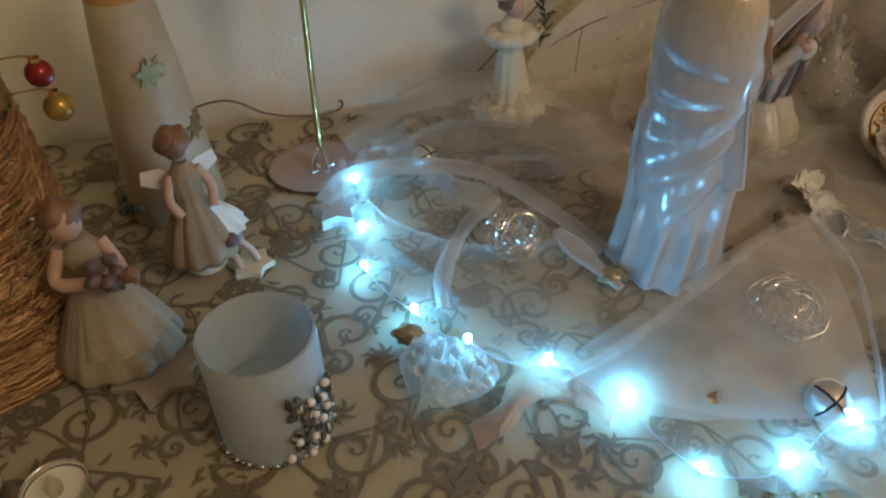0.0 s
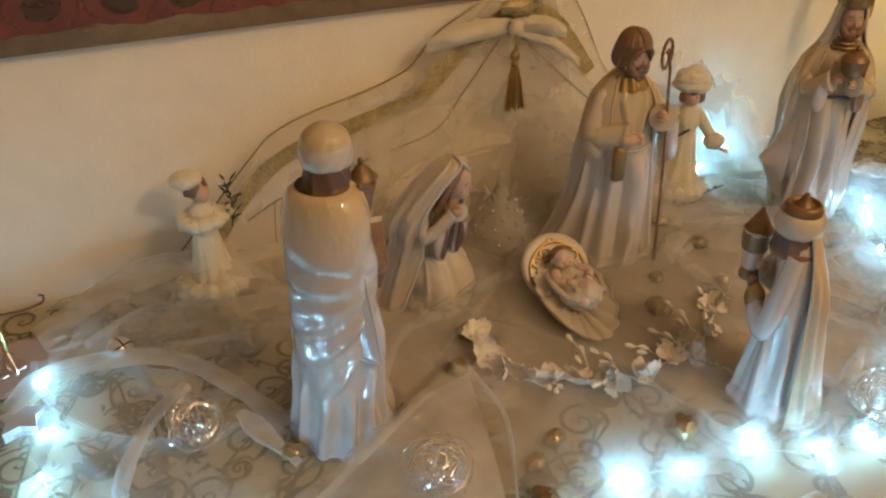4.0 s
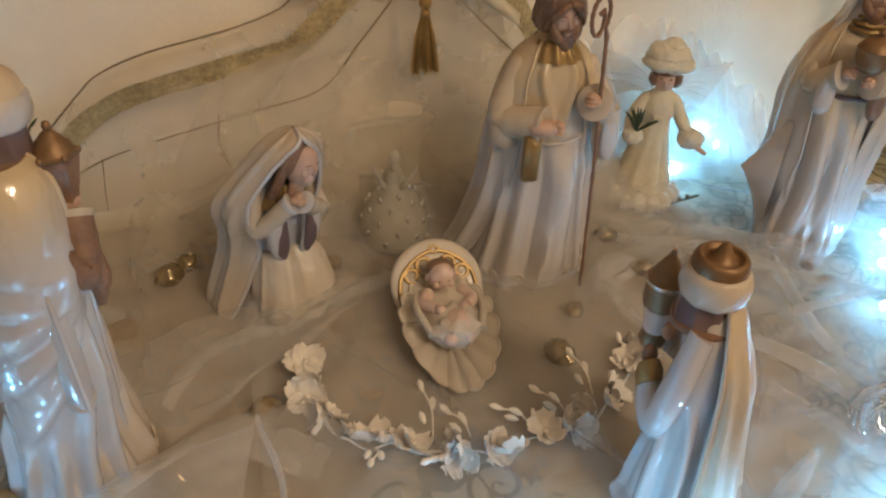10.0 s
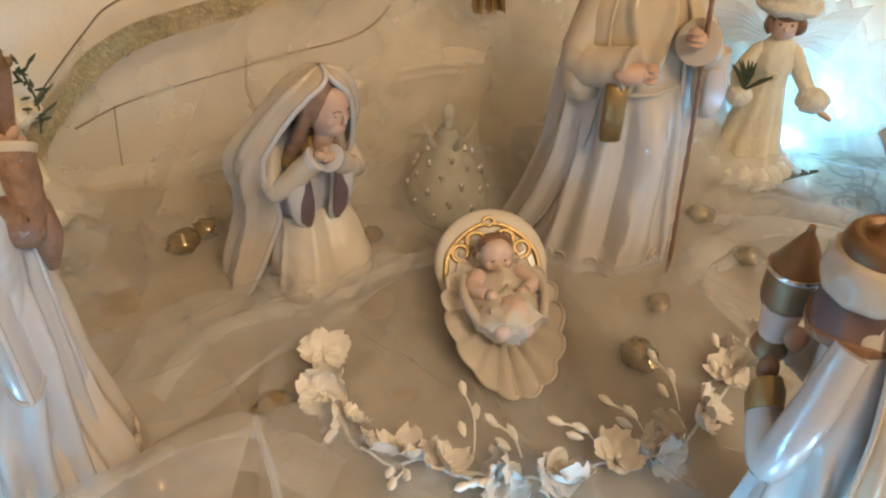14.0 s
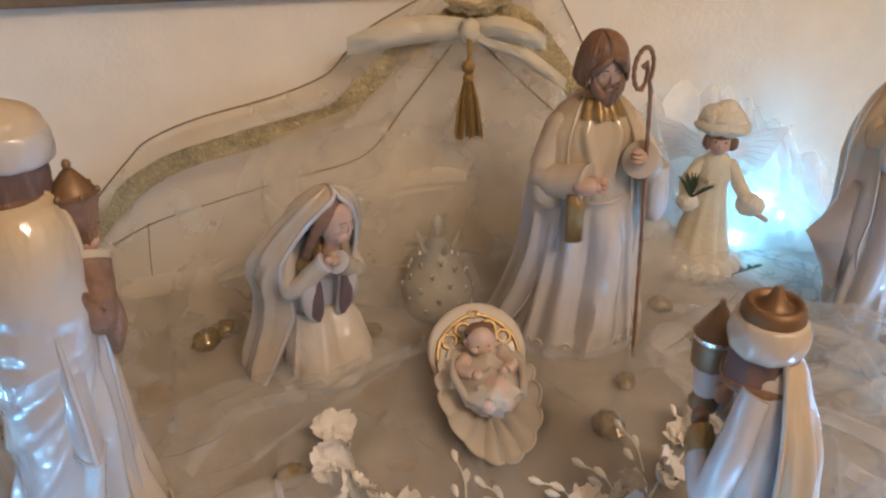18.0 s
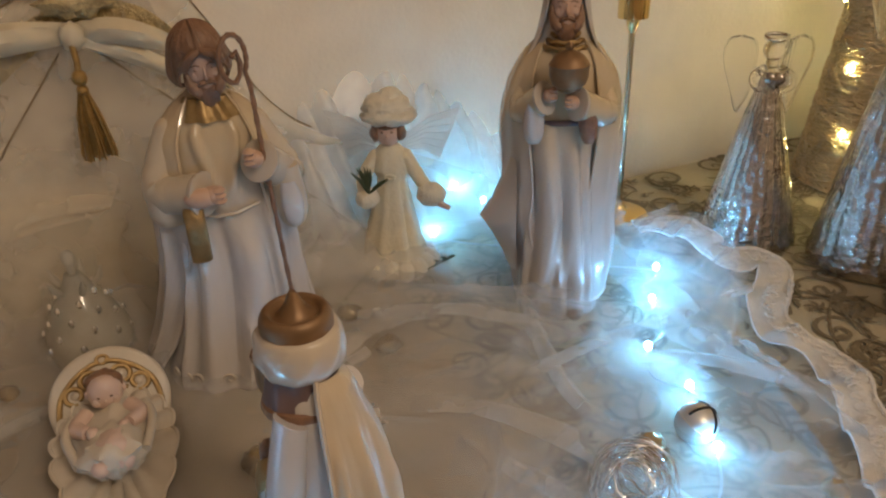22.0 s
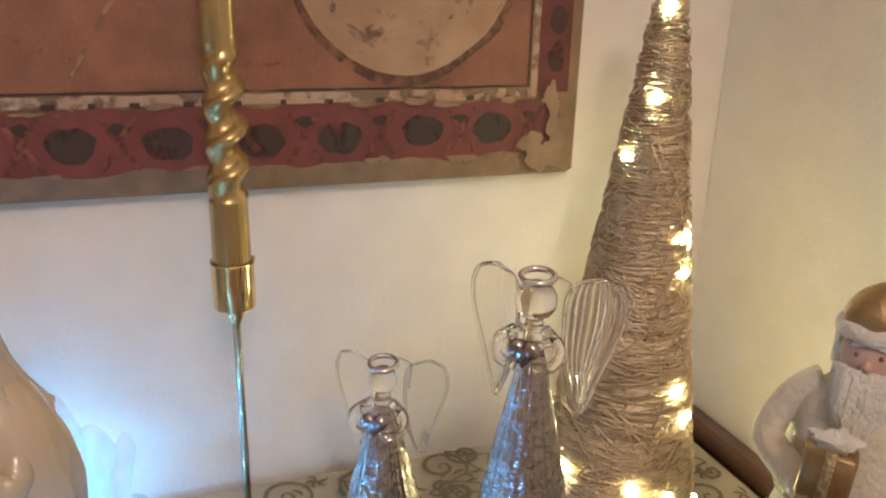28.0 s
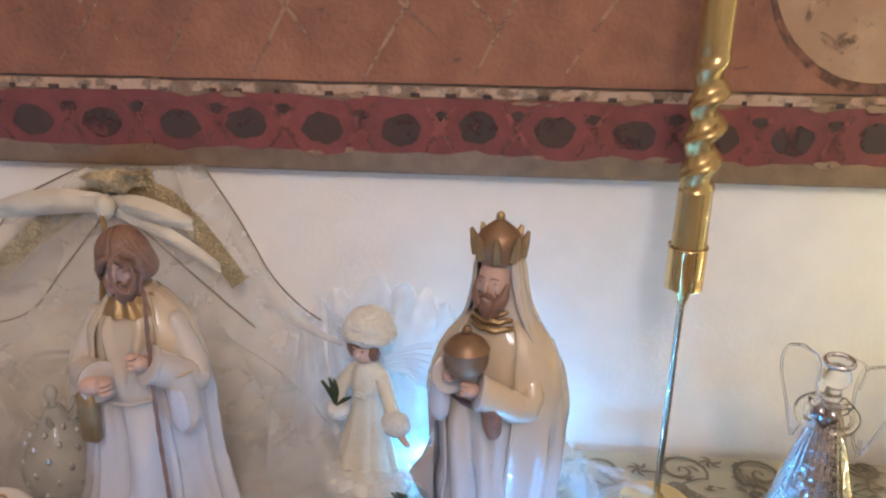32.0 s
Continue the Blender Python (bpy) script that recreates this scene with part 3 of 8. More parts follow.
rnd = random.Random(9)
for k in range(25):
    x = -0.27 + 0.0613 * k + rnd.uniform(-0.004, 0.004)
    if x < 1.25:
        part("dot", spot(x, 0.2885 + rnd.uniform(-0.002, 0.002), 0.0165, 0.0125, 2, k * 3.1, 0.2), INK, pic, smooth=False)
        part("arrow", spot(x + 0.031, 0.300 + rnd.uniform(-0.002, 0.002), 0.007, 0.0045, 2, k * 2.7, 0.4, 9), INK, pic, smooth=False)
        for d in (-1, 1):
            part("lattice", stroke(x + 0.031 - d * 0.012, 0.270, x + 0.031 + d * 0.012, 0.308, 0.0052), LATTICE, pic, smooth=False)
for k in range(46):
    x = -0.28 + 0.033 * k + rnd.uniform(-0.008, 0.008)
    if x < 1.22:
        part("notch", flat(x, x + rnd.uniform(0.004, 0.009), 0.3130, 0.3165, 2.5, 0.0, 2), INK, pic, smooth=False)
for k, z in enumerate((0.345, 0.375, 0.42, 0.47, 0.53)):
    part("dot", spot(1.256, z, 0.008, 0.011, 2, k * 5.3, 0.3), INK, pic, smooth=False)
part("disc_rim", spot(1.130, 0.428, 0.0945, 0.1005, 1.6, 3.0, 0.06, 48), worn(mat("picture_umber", (0.17, 0.085, 0.05), 0.6, var=0.3, scale=70, bump=0.4, bump_scale=240), 0.7, 90), pic, "dark worn outline of a round shape", smooth=False)
part("disc", spot(1.130, 0.428, 0.088, 0.094, 2, 3.0, 0.03, 48), DISCCOL, pic, "large pale ochre round shape", smooth=False)
OCHREDARK = mat("picture_ochre_shade", (0.36, 0.235, 0.13), 0.6, var=0.3, scale=60, bump=0.3, bump_scale=200, colour2=(0.22, 0.12, 0.07))
worn(OCHREDARK, 0.35, 140)
OCHRELIGHT = mat("picture_ochre_light", (0.50, 0.35, 0.19), 0.6, var=0.25, scale=60, bump=0.3, bump_scale=200)
worn(OCHRELIGHT, 0.3, 140)
for k in range(60):
    a, q = rnd.uniform(-3.3, 0.2), rnd.uniform(0.55, 0.98)
    x, z = 1.130 + 0.086 * q * math.cos(a), 0.428 + 0.092 * q * math.sin(a)
    part("brush_mark", stroke(x, z, x - 0.022 * math.sin(a) * rnd.uniform(0.4, 1), z + 0.022 * math.cos(a) * rnd.uniform(0.4, 1), rnd.uniform(0.003, 0.010)), OCHREDARK if rnd.random() < 0.4 + 0.4 * q - 0.3 * (a > -1.2) else OCHRELIGHT, pic, smooth=False)
part("disc", spot(0.42, 0.455, 0.066, 0.075, 2, 8.0, 0.06, 40), DISCCOL, pic, "pale ochre round shape", smooth=False)
part("disc", spot(1.012, 0.425, 0.030, 0.032, 2, 5.0, 0.06, 24), DISCCOL, pic, smooth=False)
part("shade", spot(0.845, 0.408, 0.075, 0.020, 2, 6.0, 0.4, 30), INK, pic, "dark painted leaf shape", smooth=False)
part("shade", spot(0.74, 0.412, 0.04, 0.008, 2, 1.0, 0.4, 24), INK, pic, smooth=False)
part("shade", spot(0.10, 0.36, 0.05, 0.014, 2, 2.0, 0.4, 24), INK, pic, smooth=False)


for x0, z0, x1, z1 in ((0.50, 0.335, 0.55, 0.40), (0.51, 0.395, 0.55, 0.35), (0.585, 0.335, 0.62, 0.395), (0.655, 0.33, 0.70, 0.41), (0.66, 0.41, 0.71, 0.345),
                       (0.745, 0.33, 0.79, 0.405), (0.76, 0.395, 0.81, 0.35), (0.83, 0.332, 0.865, 0.40), (0.815, 0.40, 0.85, 0.36), (0.9, 0.335, 0.94, 0.40),
                       (0.22, 0.33, 0.26, 0.41), (0.32, 0.335, 0.36, 0.40), (0.325, 0.40, 0.36, 0.35), (0.15, 0.345, 0.19, 0.40)):
    part("scratch", stroke(x0, z0, x1, z1, 0.0030), CROSS, pic, smooth=False)

# worn brush marks over the ground, the border and the round shapes
SMEAR = mat("picture_smear", (0.27, 0.125, 0.065), 0.6, var=0.3, scale=90, bump=0.4, bump_scale=300, colour2=(0.20, 0.085, 0.05))
WORN = mat("picture_worn", (0.40, 0.22, 0.12), 0.6, var=0.3, scale=90, bump=0.4, bump_scale=300, colour2=(0.28, 0.13, 0.075))
RUBBED = mat("picture_rubbed", (0.36, 0.24, 0.14), 0.65, var=0.3, scale=120, bump=0.4, bump_scale=300, colour2=(0.26, 0.14, 0.08))
for m, cover in ((SMEAR, 0.4), (WORN, 0.3), (RUBBED, 0.45)):
    worn(m, cover, 160)
rnd = random.Random(41)
for k in range(90):
    x, z, a = rnd.uniform(0.0, 1.2), rnd.uniform(0.328, 0.50), rnd.gauss(0.0, 0.35)
    l = rnd.uniform(0.01, 0.05)
    part("brush_mark", stroke(x, z, min(1.228, x + l * math.cos(a)), max(0.328, z + l * math.sin(a)), rnd.uniform(0.0012, 0.006)), (SMEAR, SMEAR, WORN)[k % 3], pic, smooth=False)
for k in range(14):
    x, z, a = 1.13 + rnd.uniform(-0.06, 0.06), 0.40 + rnd.uniform(-0.04, 0.05), rnd.gauss(0.3, 0.6)
    part("brush_mark", stroke(x, z, x + 0.03 * math.cos(a), z + 0.03 * math.sin(a), rnd.uniform(0.0008, 0.003)), RUBBED, pic, smooth=False)
for k in range(56):
    x = rnd.uniform(-0.2, 1.255) if k < 34 else rnd.uniform(1.10, 1.258)
    part("rubbed_patch", spot(x, rnd.choice((0.267, 0.312)) + rnd.uniform(-0.003, 0.003), rnd.uniform(0.002, 0.012), rnd.uniform(0.0012, 0.0035), 3 + 0.07 * k, k * 1.9, 0.6, 14), (RUBBED, TANEDGE)[k % 2], pic, smooth=False)
for k in range(18):
    part("rubbed_patch", spot(1.262 - abs(rnd.gauss(0, 0.010)), 0.262 + abs(rnd.gauss(0, 0.025)), rnd.uniform(0.004, 0.010), rnd.uniform(0.004, 0.011), 7.2 + 0.07 * k, k * 2.3, 0.5, 16), TANEDGE, pic, smooth=False)

# ---- drape hung on the wall ----
tent = thing("wall_drape", None, None, pose(0, 0, 0), "sheer cream tulle drape gathered under the picture like a tent", "drape")
LEFT_EDGE = curve([(0.505, 0.255), (0.455, 0.229), (0.41, 0.190), (0.29, 0.159), (0.241, 0.120), (0.175, 0.05), (0.14, 0.012)], 40)
RIGHT_EDGE = curve([(0.612, 0.262), (0.640, 0.215), (0.668, 0.162), (0.71, 0.125), (0.78, 0.10), (0.86, 0.06), (0.905, 0.012)], 40)


def tent_sheet(u0, u1, off, seed, nu=70, lift=0.0):
    rows = []
    for j in range(40):
        l, r = LEFT_EDGE[j], RIGHT_EDGE[j]
        v = j / 39
        row = []
        for i in range(nu):
            u = u0 + (u1 - u0) * i / (nu - 1)
            x = l[0] + (r[0] - l[0]) * u
            z = l[1] + (r[1] - l[1]) * u + lift * v
            sag = 0.020 * math.sin(math.pi * u) * v
            y = 0.806 - off - 0.055 * v**2.2 + 0.010 * (0.3 + v) * math.sin(u * 30 + seed + 2 * soft(u * 4, v * 3, seed)) + 0.008 * v * soft(u * 8, v * 5, seed)
            row.append((x, min(y, 0.8215), max(0.004, z - sag)))
        rows.append(row)
    return Shape().grid(rows)


part("tulle_panel", tent_sheet(0.0, 1.0, 0.0, 0.0), TENT, tent)
part("tulle_panel", tent_sheet(0.18, 0.80, 0.012, 4.0), TENT, tent, "second layer of sheer tulle")


def ribbon(points, width, y_of=None, n=60, wave=0.0, seed=0.0, thick=0.0):
    """A band along (x, y, z) points, its width across the line and upright."""
    p = [Vector(q) for q in curve(points, n)]
    rows = [[], []]
    for i, q in enumerate(p):
        d = (p[min(i + 1, n - 1)] - p[max(i - 1, 0)]).normalized()
        side = d.cross(Vector((0, 1, 0))).normalized()
        y = Vector((0, wave * fbm(i * 0.15, seed), 0))
        rows[0].append(q + side * width / 2 + y)
        rows[1].append(q - side * width / 2 - y)
    return Shape().grid(rows)


part("gold_trim", ribbon([(0.575, 0.792, 0.252), (0.520, 0.792, 0.235), (0.478, 0.790, 0.209), (0.430, 0.788, 0.167)], 0.020, wave=0.002), GOLDTRIM, tent, "embossed gold brocade band")
part("gold_trim", ribbon([(0.433, 0.787, 0.168), (0.36, 0.786, 0.152), (0.28, 0.785, 0.130), (0.225, 0.783, 0.085), (0.185, 0.78, 0.03)], 0.017, wave=0.002, seed=3), GOLDTRIM, tent, "faded gold brocade band")
part("gold_trim", ribbon([(0.552, 0.790, 0.246), (0.585, 0.790, 0.235), (0.612, 0.789, 0.205), (0.64, 0.788, 0.165)], 0.017, wave=0.002, seed=6), GOLDTRIM, tent, "embossed gold brocade band")


def hem(points, r=0.0008):
    return Shape().tube(curve(points, 50), r, 0, 5)


SEAM = mat("dark_hem_thread", (0.24, 0.18, 0.10), 0.7, var=0.2, scale=200)
part("hem", hem([(x, 0.800, z) for x, z in LEFT_EDGE[::3]]), SEAM, tent, "dark wired hem")
part("hem", hem([(x, 0.800, z) for x, z in RIGHT_EDGE[:26:3]]), SEAM, tent)
part("hem", hem([(0.53, 0.792, 0.222), (0.485, 0.79, 0.168), (0.448, 0.788, 0.128), (0.38, 0.786, 0.112), (0.28, 0.784, 0.088), (0.235, 0.78, 0.07)]), SEAM, tent)
part("hem", hem([(0.548, 0.792, 0.220), (0.60, 0.79, 0.17), (0.65, 0.788, 0.125)]), SEAM, tent)
part("hem", hem([(0.362, 0.783, 0.115), (0.360, 0.783, 0.09), (0.366, 0.782, 0.065)], 0.0006), SEAM, tent)
part("hem", hem([(0.265, 0.783, 0.085), (0.262, 0.782, 0.06), (0.26, 0.78, 0.035)], 0.0006), SEAM, tent)

low = curve([(0.205, 0.768, 0.012), (0.249, 0.765, 0.025), (0.295, 0.764, 0.030), (0.336, 0.764, 0.038), (0.364, 0.766, 0.051), (0.419, 0.770, 0.074), (0.470, 0.776, 0.092), (0.530, 0.780, 0.096)], 60)
high = curve([(0.200, 0.776, 0.020), (0.249, 0.775, 0.038), (0.310, 0.774, 0.045), (0.362, 0.774, 0.066), (0.403, 0.776, 0.088), (0.440, 0.778, 0.107), (0.480, 0.782, 0.116), (0.540, 0.786, 0.110)], 60)
part("swag", Shape().grid([[a + (b - a) * v + np.array((0, -0.006 * math.sin(math.pi * v) + 0.004 * soft(i * 0.12, v * 3), 0)) for i, (a, b) in enumerate(zip(low, high))] for v in np.linspace(0, 1, 10)]), CREAMFOLD, tent, "doubled swag of cream tulle")

# bow of cream ribbon
bow = thing("ribbon_bow", None, None, pose(0, 0, 0), "flat cream satin ribbon bow under the picture", "bow")


def lobe(x0, z0, x1, z1, w, bulge, seed):
    rows = []
    for j in range(7):
        t = j / 6 - 0.5
        row = []
        for i in range(20):
            u = i / 19
            ww = w * (0.35 + 0.65 * math.sin(math.pi * min(1, 0.15 + u * 0.7)))
            row.append((x0 + (x1 - x0) * u, 0.786 - bulge * math.sin(math.pi * u) * (1 - 2.5 * t * t) - 0.003 * fbm(u * 4, t * 4, seed), z0 + (z1 - z0) * u + 0.006 * math.sin(u * 3.1) + ww * t))
        rows.append(row)
    return Shape().grid(rows)


part("loop", lobe(0.537, 0.232, 0.440, 0.222, 0.022, 0.016, 1), RIBBON, bow)
part("loop", lobe(0.540, 0.232, 0.605, 0.215, 0.020, 0.016, 2), RIBBON, bow)
part("tail", lobe(0.538, 0.228, 0.625, 0.178, 0.016, 0.008, 3), RIBBON, bow)
part("knot", Shape().ball((0.538, 0.778, 0.231), (0.008, 0.007, 0.010), 0, 16, bump=0.3), RIBBON, bow)
part("spangle", Shape().ball((0.545, 0.782, 0.252), (0.022, 0.005, 0.009), 0, 18, bump=0.8), GOLDTRIM, bow, "gold sequin cluster")

# tassel
tassel = thing("tassel", None, None, pose(0.536, 0.774, 0.0), "gold thread tassel hanging from the bow", "tassel")
part("cord", Shape().tube([(0, 0, 0.232), (0.001, -0.001, 0.215), (0, 0, 0.205)], 0.0022, 0, 8), TASSELGOLD, tassel)
part("knob", Shape().ball((0, 0, 0.203), (0.0055, 0.0055, 0.006), 0, 14).ball((0, 0, 0.194), (0.0045, 0.0045, 0.004), 0, 12), TASSELGOLD, tassel)
s, rnd = Shape(), random.Random(2)
for k in range(70):
    a, q = rnd.uniform(0, 6.28), math.sqrt(rnd.random())
    x, y = math.cos(a) * q, math.sin(a) * q
    s.tube([(x * 0.003, y * 0.003, 0.193), (x * 0.008, y * 0.007, 0.175), (x * 0.0125 + 0.001, y * 0.009, 0.141 + rnd.uniform(0, 0.006))], [0.0007, 0.0009, 0.0007], 0, 4)
part("skirt", s, TASSELGOLD, tassel)

# ---- veil spread over the table ----
FRONT_EDGE = np.array([(-0.008, 0.645), (0.022, 0.57), (0.064, 0.495), (0.116, 0.437), (0.18, 0.36), (0.24, 0.312), (0.30, 0.294), (0.5, 0.29), (0.7, 0.292), (0.79, 0.292), (0.845, 0.312),
                       (0.88, 0.343), (0.92, 0.392), (0.950, 0.44), (0.964, 0.475), (0.966, 0.51), (0.985, 0.545), (1.02, 0.575)])
BACK_EDGE = np.array([(-0.008, 0.68), (0.05, 0.73), (0.1, 0.80), (0.9, 0.80), (0.94, 0.73), (0.97, 0.67), (1.0, 0.61), (1.02, 0.59)])


def veil_z(x, y, seed=0.0, amp=1.0):
    w = 2.4 * soft(x * 4.0, y * 4.0, seed + 5)
    ridge = 1 - abs(math.sin(9 * (x * 0.9 + y * 1.25) + 2.4 * w))
    ridge2 = 1 - abs(math.sin(13 * (x - 0.55 * y) + 2.6 * w + 1.7))
    back = math.exp(-(((y - 0.765) / 0.045) ** 2)) * (0.014 + 0.022 * (0.5 + soft(x * 9, y * 9, seed)))
    return 0.0045 + amp * (0.010 * ridge**7 + 0.008 * ridge2**8 + 0.003 * ridge**3 + 0.003 * (0.5 + soft(x * 22, y * 22, seed))) + max(0, back)


veil = thing("veil", None, None, pose(0, 0, 0), "sheer white tulle veil with scalloped lace edge over the cloth", "veil")


def veil_sheet(seed, amp, x0=-0.008, x1=1.02, shrink=0.0, nx=420, ny=150, lift=0.0):
    rows = []
    for j in range(ny):
        v = j / (ny - 1)
        row = []
        for i in range(nx):
            x = x0 + (x1 - x0) * i / (nx - 1)
            f = np.interp(x, FRONT_EDGE[:, 0], FRONT_EDGE[:, 1]) + shrink + 0.006 * fbm(x * 14, 0, seed)
            b = np.interp(x, BACK_EDGE[:, 0], BACK_EDGE[:, 1])
            y = f + (b - f) * v
            row.append((x, y, lift + veil_z(x, y, seed, amp)))
        rows.append(row)
    return Shape().grid(rows)


part("tulle_layer", veil_sheet(0.0, 1.0), TULLE, veil)
crest = curve([(0.140, 0.416, 0.012), (0.22, 0.452, 0.024), (0.30, 0.490, 0.036), (0.360, 0.510, 0.038)], 24)
hemline = curve([(0.150, 0.395, 0.006), (0.21, 0.375, 0.007), (0.27, 0.362, 0.008), (0.327, 0.350, 0.009)], 24)
part("flap", Shape().grid([[a + (b - a) * v + np.array((0, 0, 0.010 * math.sin(math.pi * v) + 0.003 * fbm(i * 0.2, v * 4))) for i, (a, b) in enumerate(zip(crest, hemline))] for v in np.linspace(0, 1, 16)]), ORGANZA, veil, "folded-over corner of tulle")
part("tulle_layer", veil_sheet(7.0, 0.9, 0.36, 0.86, 0.05, 240, 90, 0.010), SHEER, veil, "second layer of tulle")
under = []
for j in range(50):
    v = j / 49
    row = []
    for i in range(70):
        x = 0.235 + 0.50 * i / 69
        f = 0.43 + 0.05 * math.sin(x * 17) - 0.02 * fbm(x * 6, 1)
        y = f + (0.80 - f) * v
        row.append((x + 0.03 * (0.5 - v) * math.sin(v * 7), y, 0.0036 + 0.002 * (0.5 + fbm(x * 16, y * 16, 3))))
    under.append(row)
part("underlay", Shape().grid(under), UNDERLAY, veil, "champagne-coloured tulle underlay")

# scalloped lace border on the open edge
LACE_LINE = curve([(0.945, 0.655, 0.028), (0.978, 0.640, 0.032), (0.978, 0.605, 0.026), (1.012, 0.582, 0.014), (1.010, 0.562, 0.012), (0.976, 0.540, 0.008), (0.962, 0.508, 0.006), (0.966, 0.474, 0.006),
                   (0.956, 0.442, 0.005), (0.937, 0.415, 0.005), (0.921, 0.392, 0.005), (0.902, 0.366, 0.006), (0.880, 0.342, 0.008), (0.852, 0.314, 0.010), (0.815, 0.300, 0.008), (0.775, 0.288, 0.006), (0.740, 0.288, 0.005)], 180)
rows = [[] for _ in range(9)]
for i, q in enumerate(LACE_LINE):
    a, b = LACE_LINE[max(i - 1, 0)], LACE_LINE[min(i + 1, 179)]
    d = Vector((b[0] - a[0], b[1] - a[1], 0)).normalized()
    out = Vector((-d.y, d.x, 0))
    wide = 0.027 + 0.004 * abs(math.sin(i * 0.22))
    sway = 0.0042 * math.sin(i * 0.34 + 1.2 * math.sin(i * 0.05)) + 0.003 * fbm(i * 0.11, 4)
    for k in range(9):
        t = k / 8
        p = Vector(q) - out * 0.010 + out * (wide * t + sway * (0.35 + 0.65 * t))
        p.z += 0.0050 * math.sin(i * 0.34 + 1.6 + t * 1.5) + 0.004 * fbm(i * 0.09, t * 1.3) + 0.003
        p.z = max(p.z, 0.0026)
        rows[k].append(p)
part("lace_edge", Shape().grid(rows), LACE, veil, "scalloped lace border")
for row, r in ((rows[0], 0.0011), (rows[8], 0.0016), (rows[5], 0.0007)):
    part("lace_cord", Shape().tube([p + Vector((0, 0, 0.0008)) for p in row], r, 0, 5), LACE, veil)


def along(rows, u, t):
    """A point of the lace at u along (0 to 1) and t across."""
    i = min(u * (len(rows[0]) - 1), len(rows[0]) - 1.001)
    k = min(t * 8, 7.999)
    a = rows[int(k)][int(i)].lerp(rows[int(k)][int(i) + 1], i % 1)
    b = rows[int(k) + 1][int(i)].lerp(rows[int(k) + 1][int(i) + 1], i % 1)
    return a.lerp(b, k % 1)


picot = Shape()
picot.tube([along(rows, u, 0.90 + 0.10 * abs(math.sin(u * 330))) + Vector((0, 0, 0.0012)) for u in np.linspace(0, 1, 1100)], 0.0008, 0, 4)
picot.tube([along(rows, u, 0.55 + 0.18 * math.sin(u * 260)) + Vector((0, 0, 0.0012)) for u in np.linspace(0, 1, 900)], 0.0007, 0, 4)
picot.tube([along(rows, u, 0.55 - 0.18 * math.sin(u * 260)) + Vector((0, 0, 0.0012)) for u in np.linspace(0, 1, 900)], 0.0007, 0, 4)
for k in range(82):
    picot.ball(along(rows, (k + 0.5) / 82.8, 0.55) + Vector((0, 0, 0.001)), (0.0022, 0.0022, 0.0008), 0, 8)
part("lace_pattern", picot, LACE, veil, "raised embroidered loops of the lace", kind="stuff")


def fold_band(points, width, seed, lift=0.004):
    """A doubled, lying fold of sheer fabric with a soft raised rim."""
    p = [Vector(q) for q in curve(points, 44)]
    rows = [[] for _ in range(8)]
    for i, q in enumerate(p):
        d = (p[min(i + 1, 43)] - p[max(i - 1, 0)])
        d.z = 0
        d.normalize()
        side = Vector((-d.y, d.x, 0))
        for k in range(8):
            t = k / 7
            r = q + side * (t - 0.5) * width * (0.75 + 0.5 * fbm(i * 0.06, seed))
            r.z = max(0.003, q.z + lift * math.sin(math.pi * t) + 0.002 * fbm(i * 0.12, t * 3, seed))
            rows[k].append(r)
    s = Shape().grid(rows)
    return s


for k, (pts, w) in enumerate((
        ([(0.140, 0.416, 0.014), (0.22, 0.452, 0.026), (0.30, 0.490, 0.038), (0.345, 0.508, 0.040), (0.366, 0.506, 0.038)], 0.021),
        ([(0.362, 0.510, 0.040), (0.371, 0.46, 0.026), (0.350, 0.40, 0.016), (0.327, 0.350, 0.010)], 0.004),
        ([(-0.003, 0.645, 0.012), (0.024, 0.674, 0.018), (0.080, 0.668, 0.024), (0.139, 0.646, 0.022), (0.187, 0.583, 0.016), (0.209, 0.532, 0.012)], 0.024),
        ([(0.140, 0.61, 0.020), (0.110, 0.582, 0.018), (0.084, 0.540, 0.012), (0.076, 0.50, 0.008)], 0.018),
        ([(0.02, 0.74, 0.012), (0.09, 0.765, 0.034), (0.17, 0.775, 0.040), (0.25, 0.765, 0.018)], 0.06),
        ([(0.06, 0.72, 0.008), (0.12, 0.735, 0.022), (0.20, 0.715, 0.018)], 0.03))):
    part("fold", fold_band(pts, w if k < 5 else w * 0.5, k * 3.7, 0.004 if k < 5 else 0.003), DOUBLED if k == 0 else ORGANZA, veil)


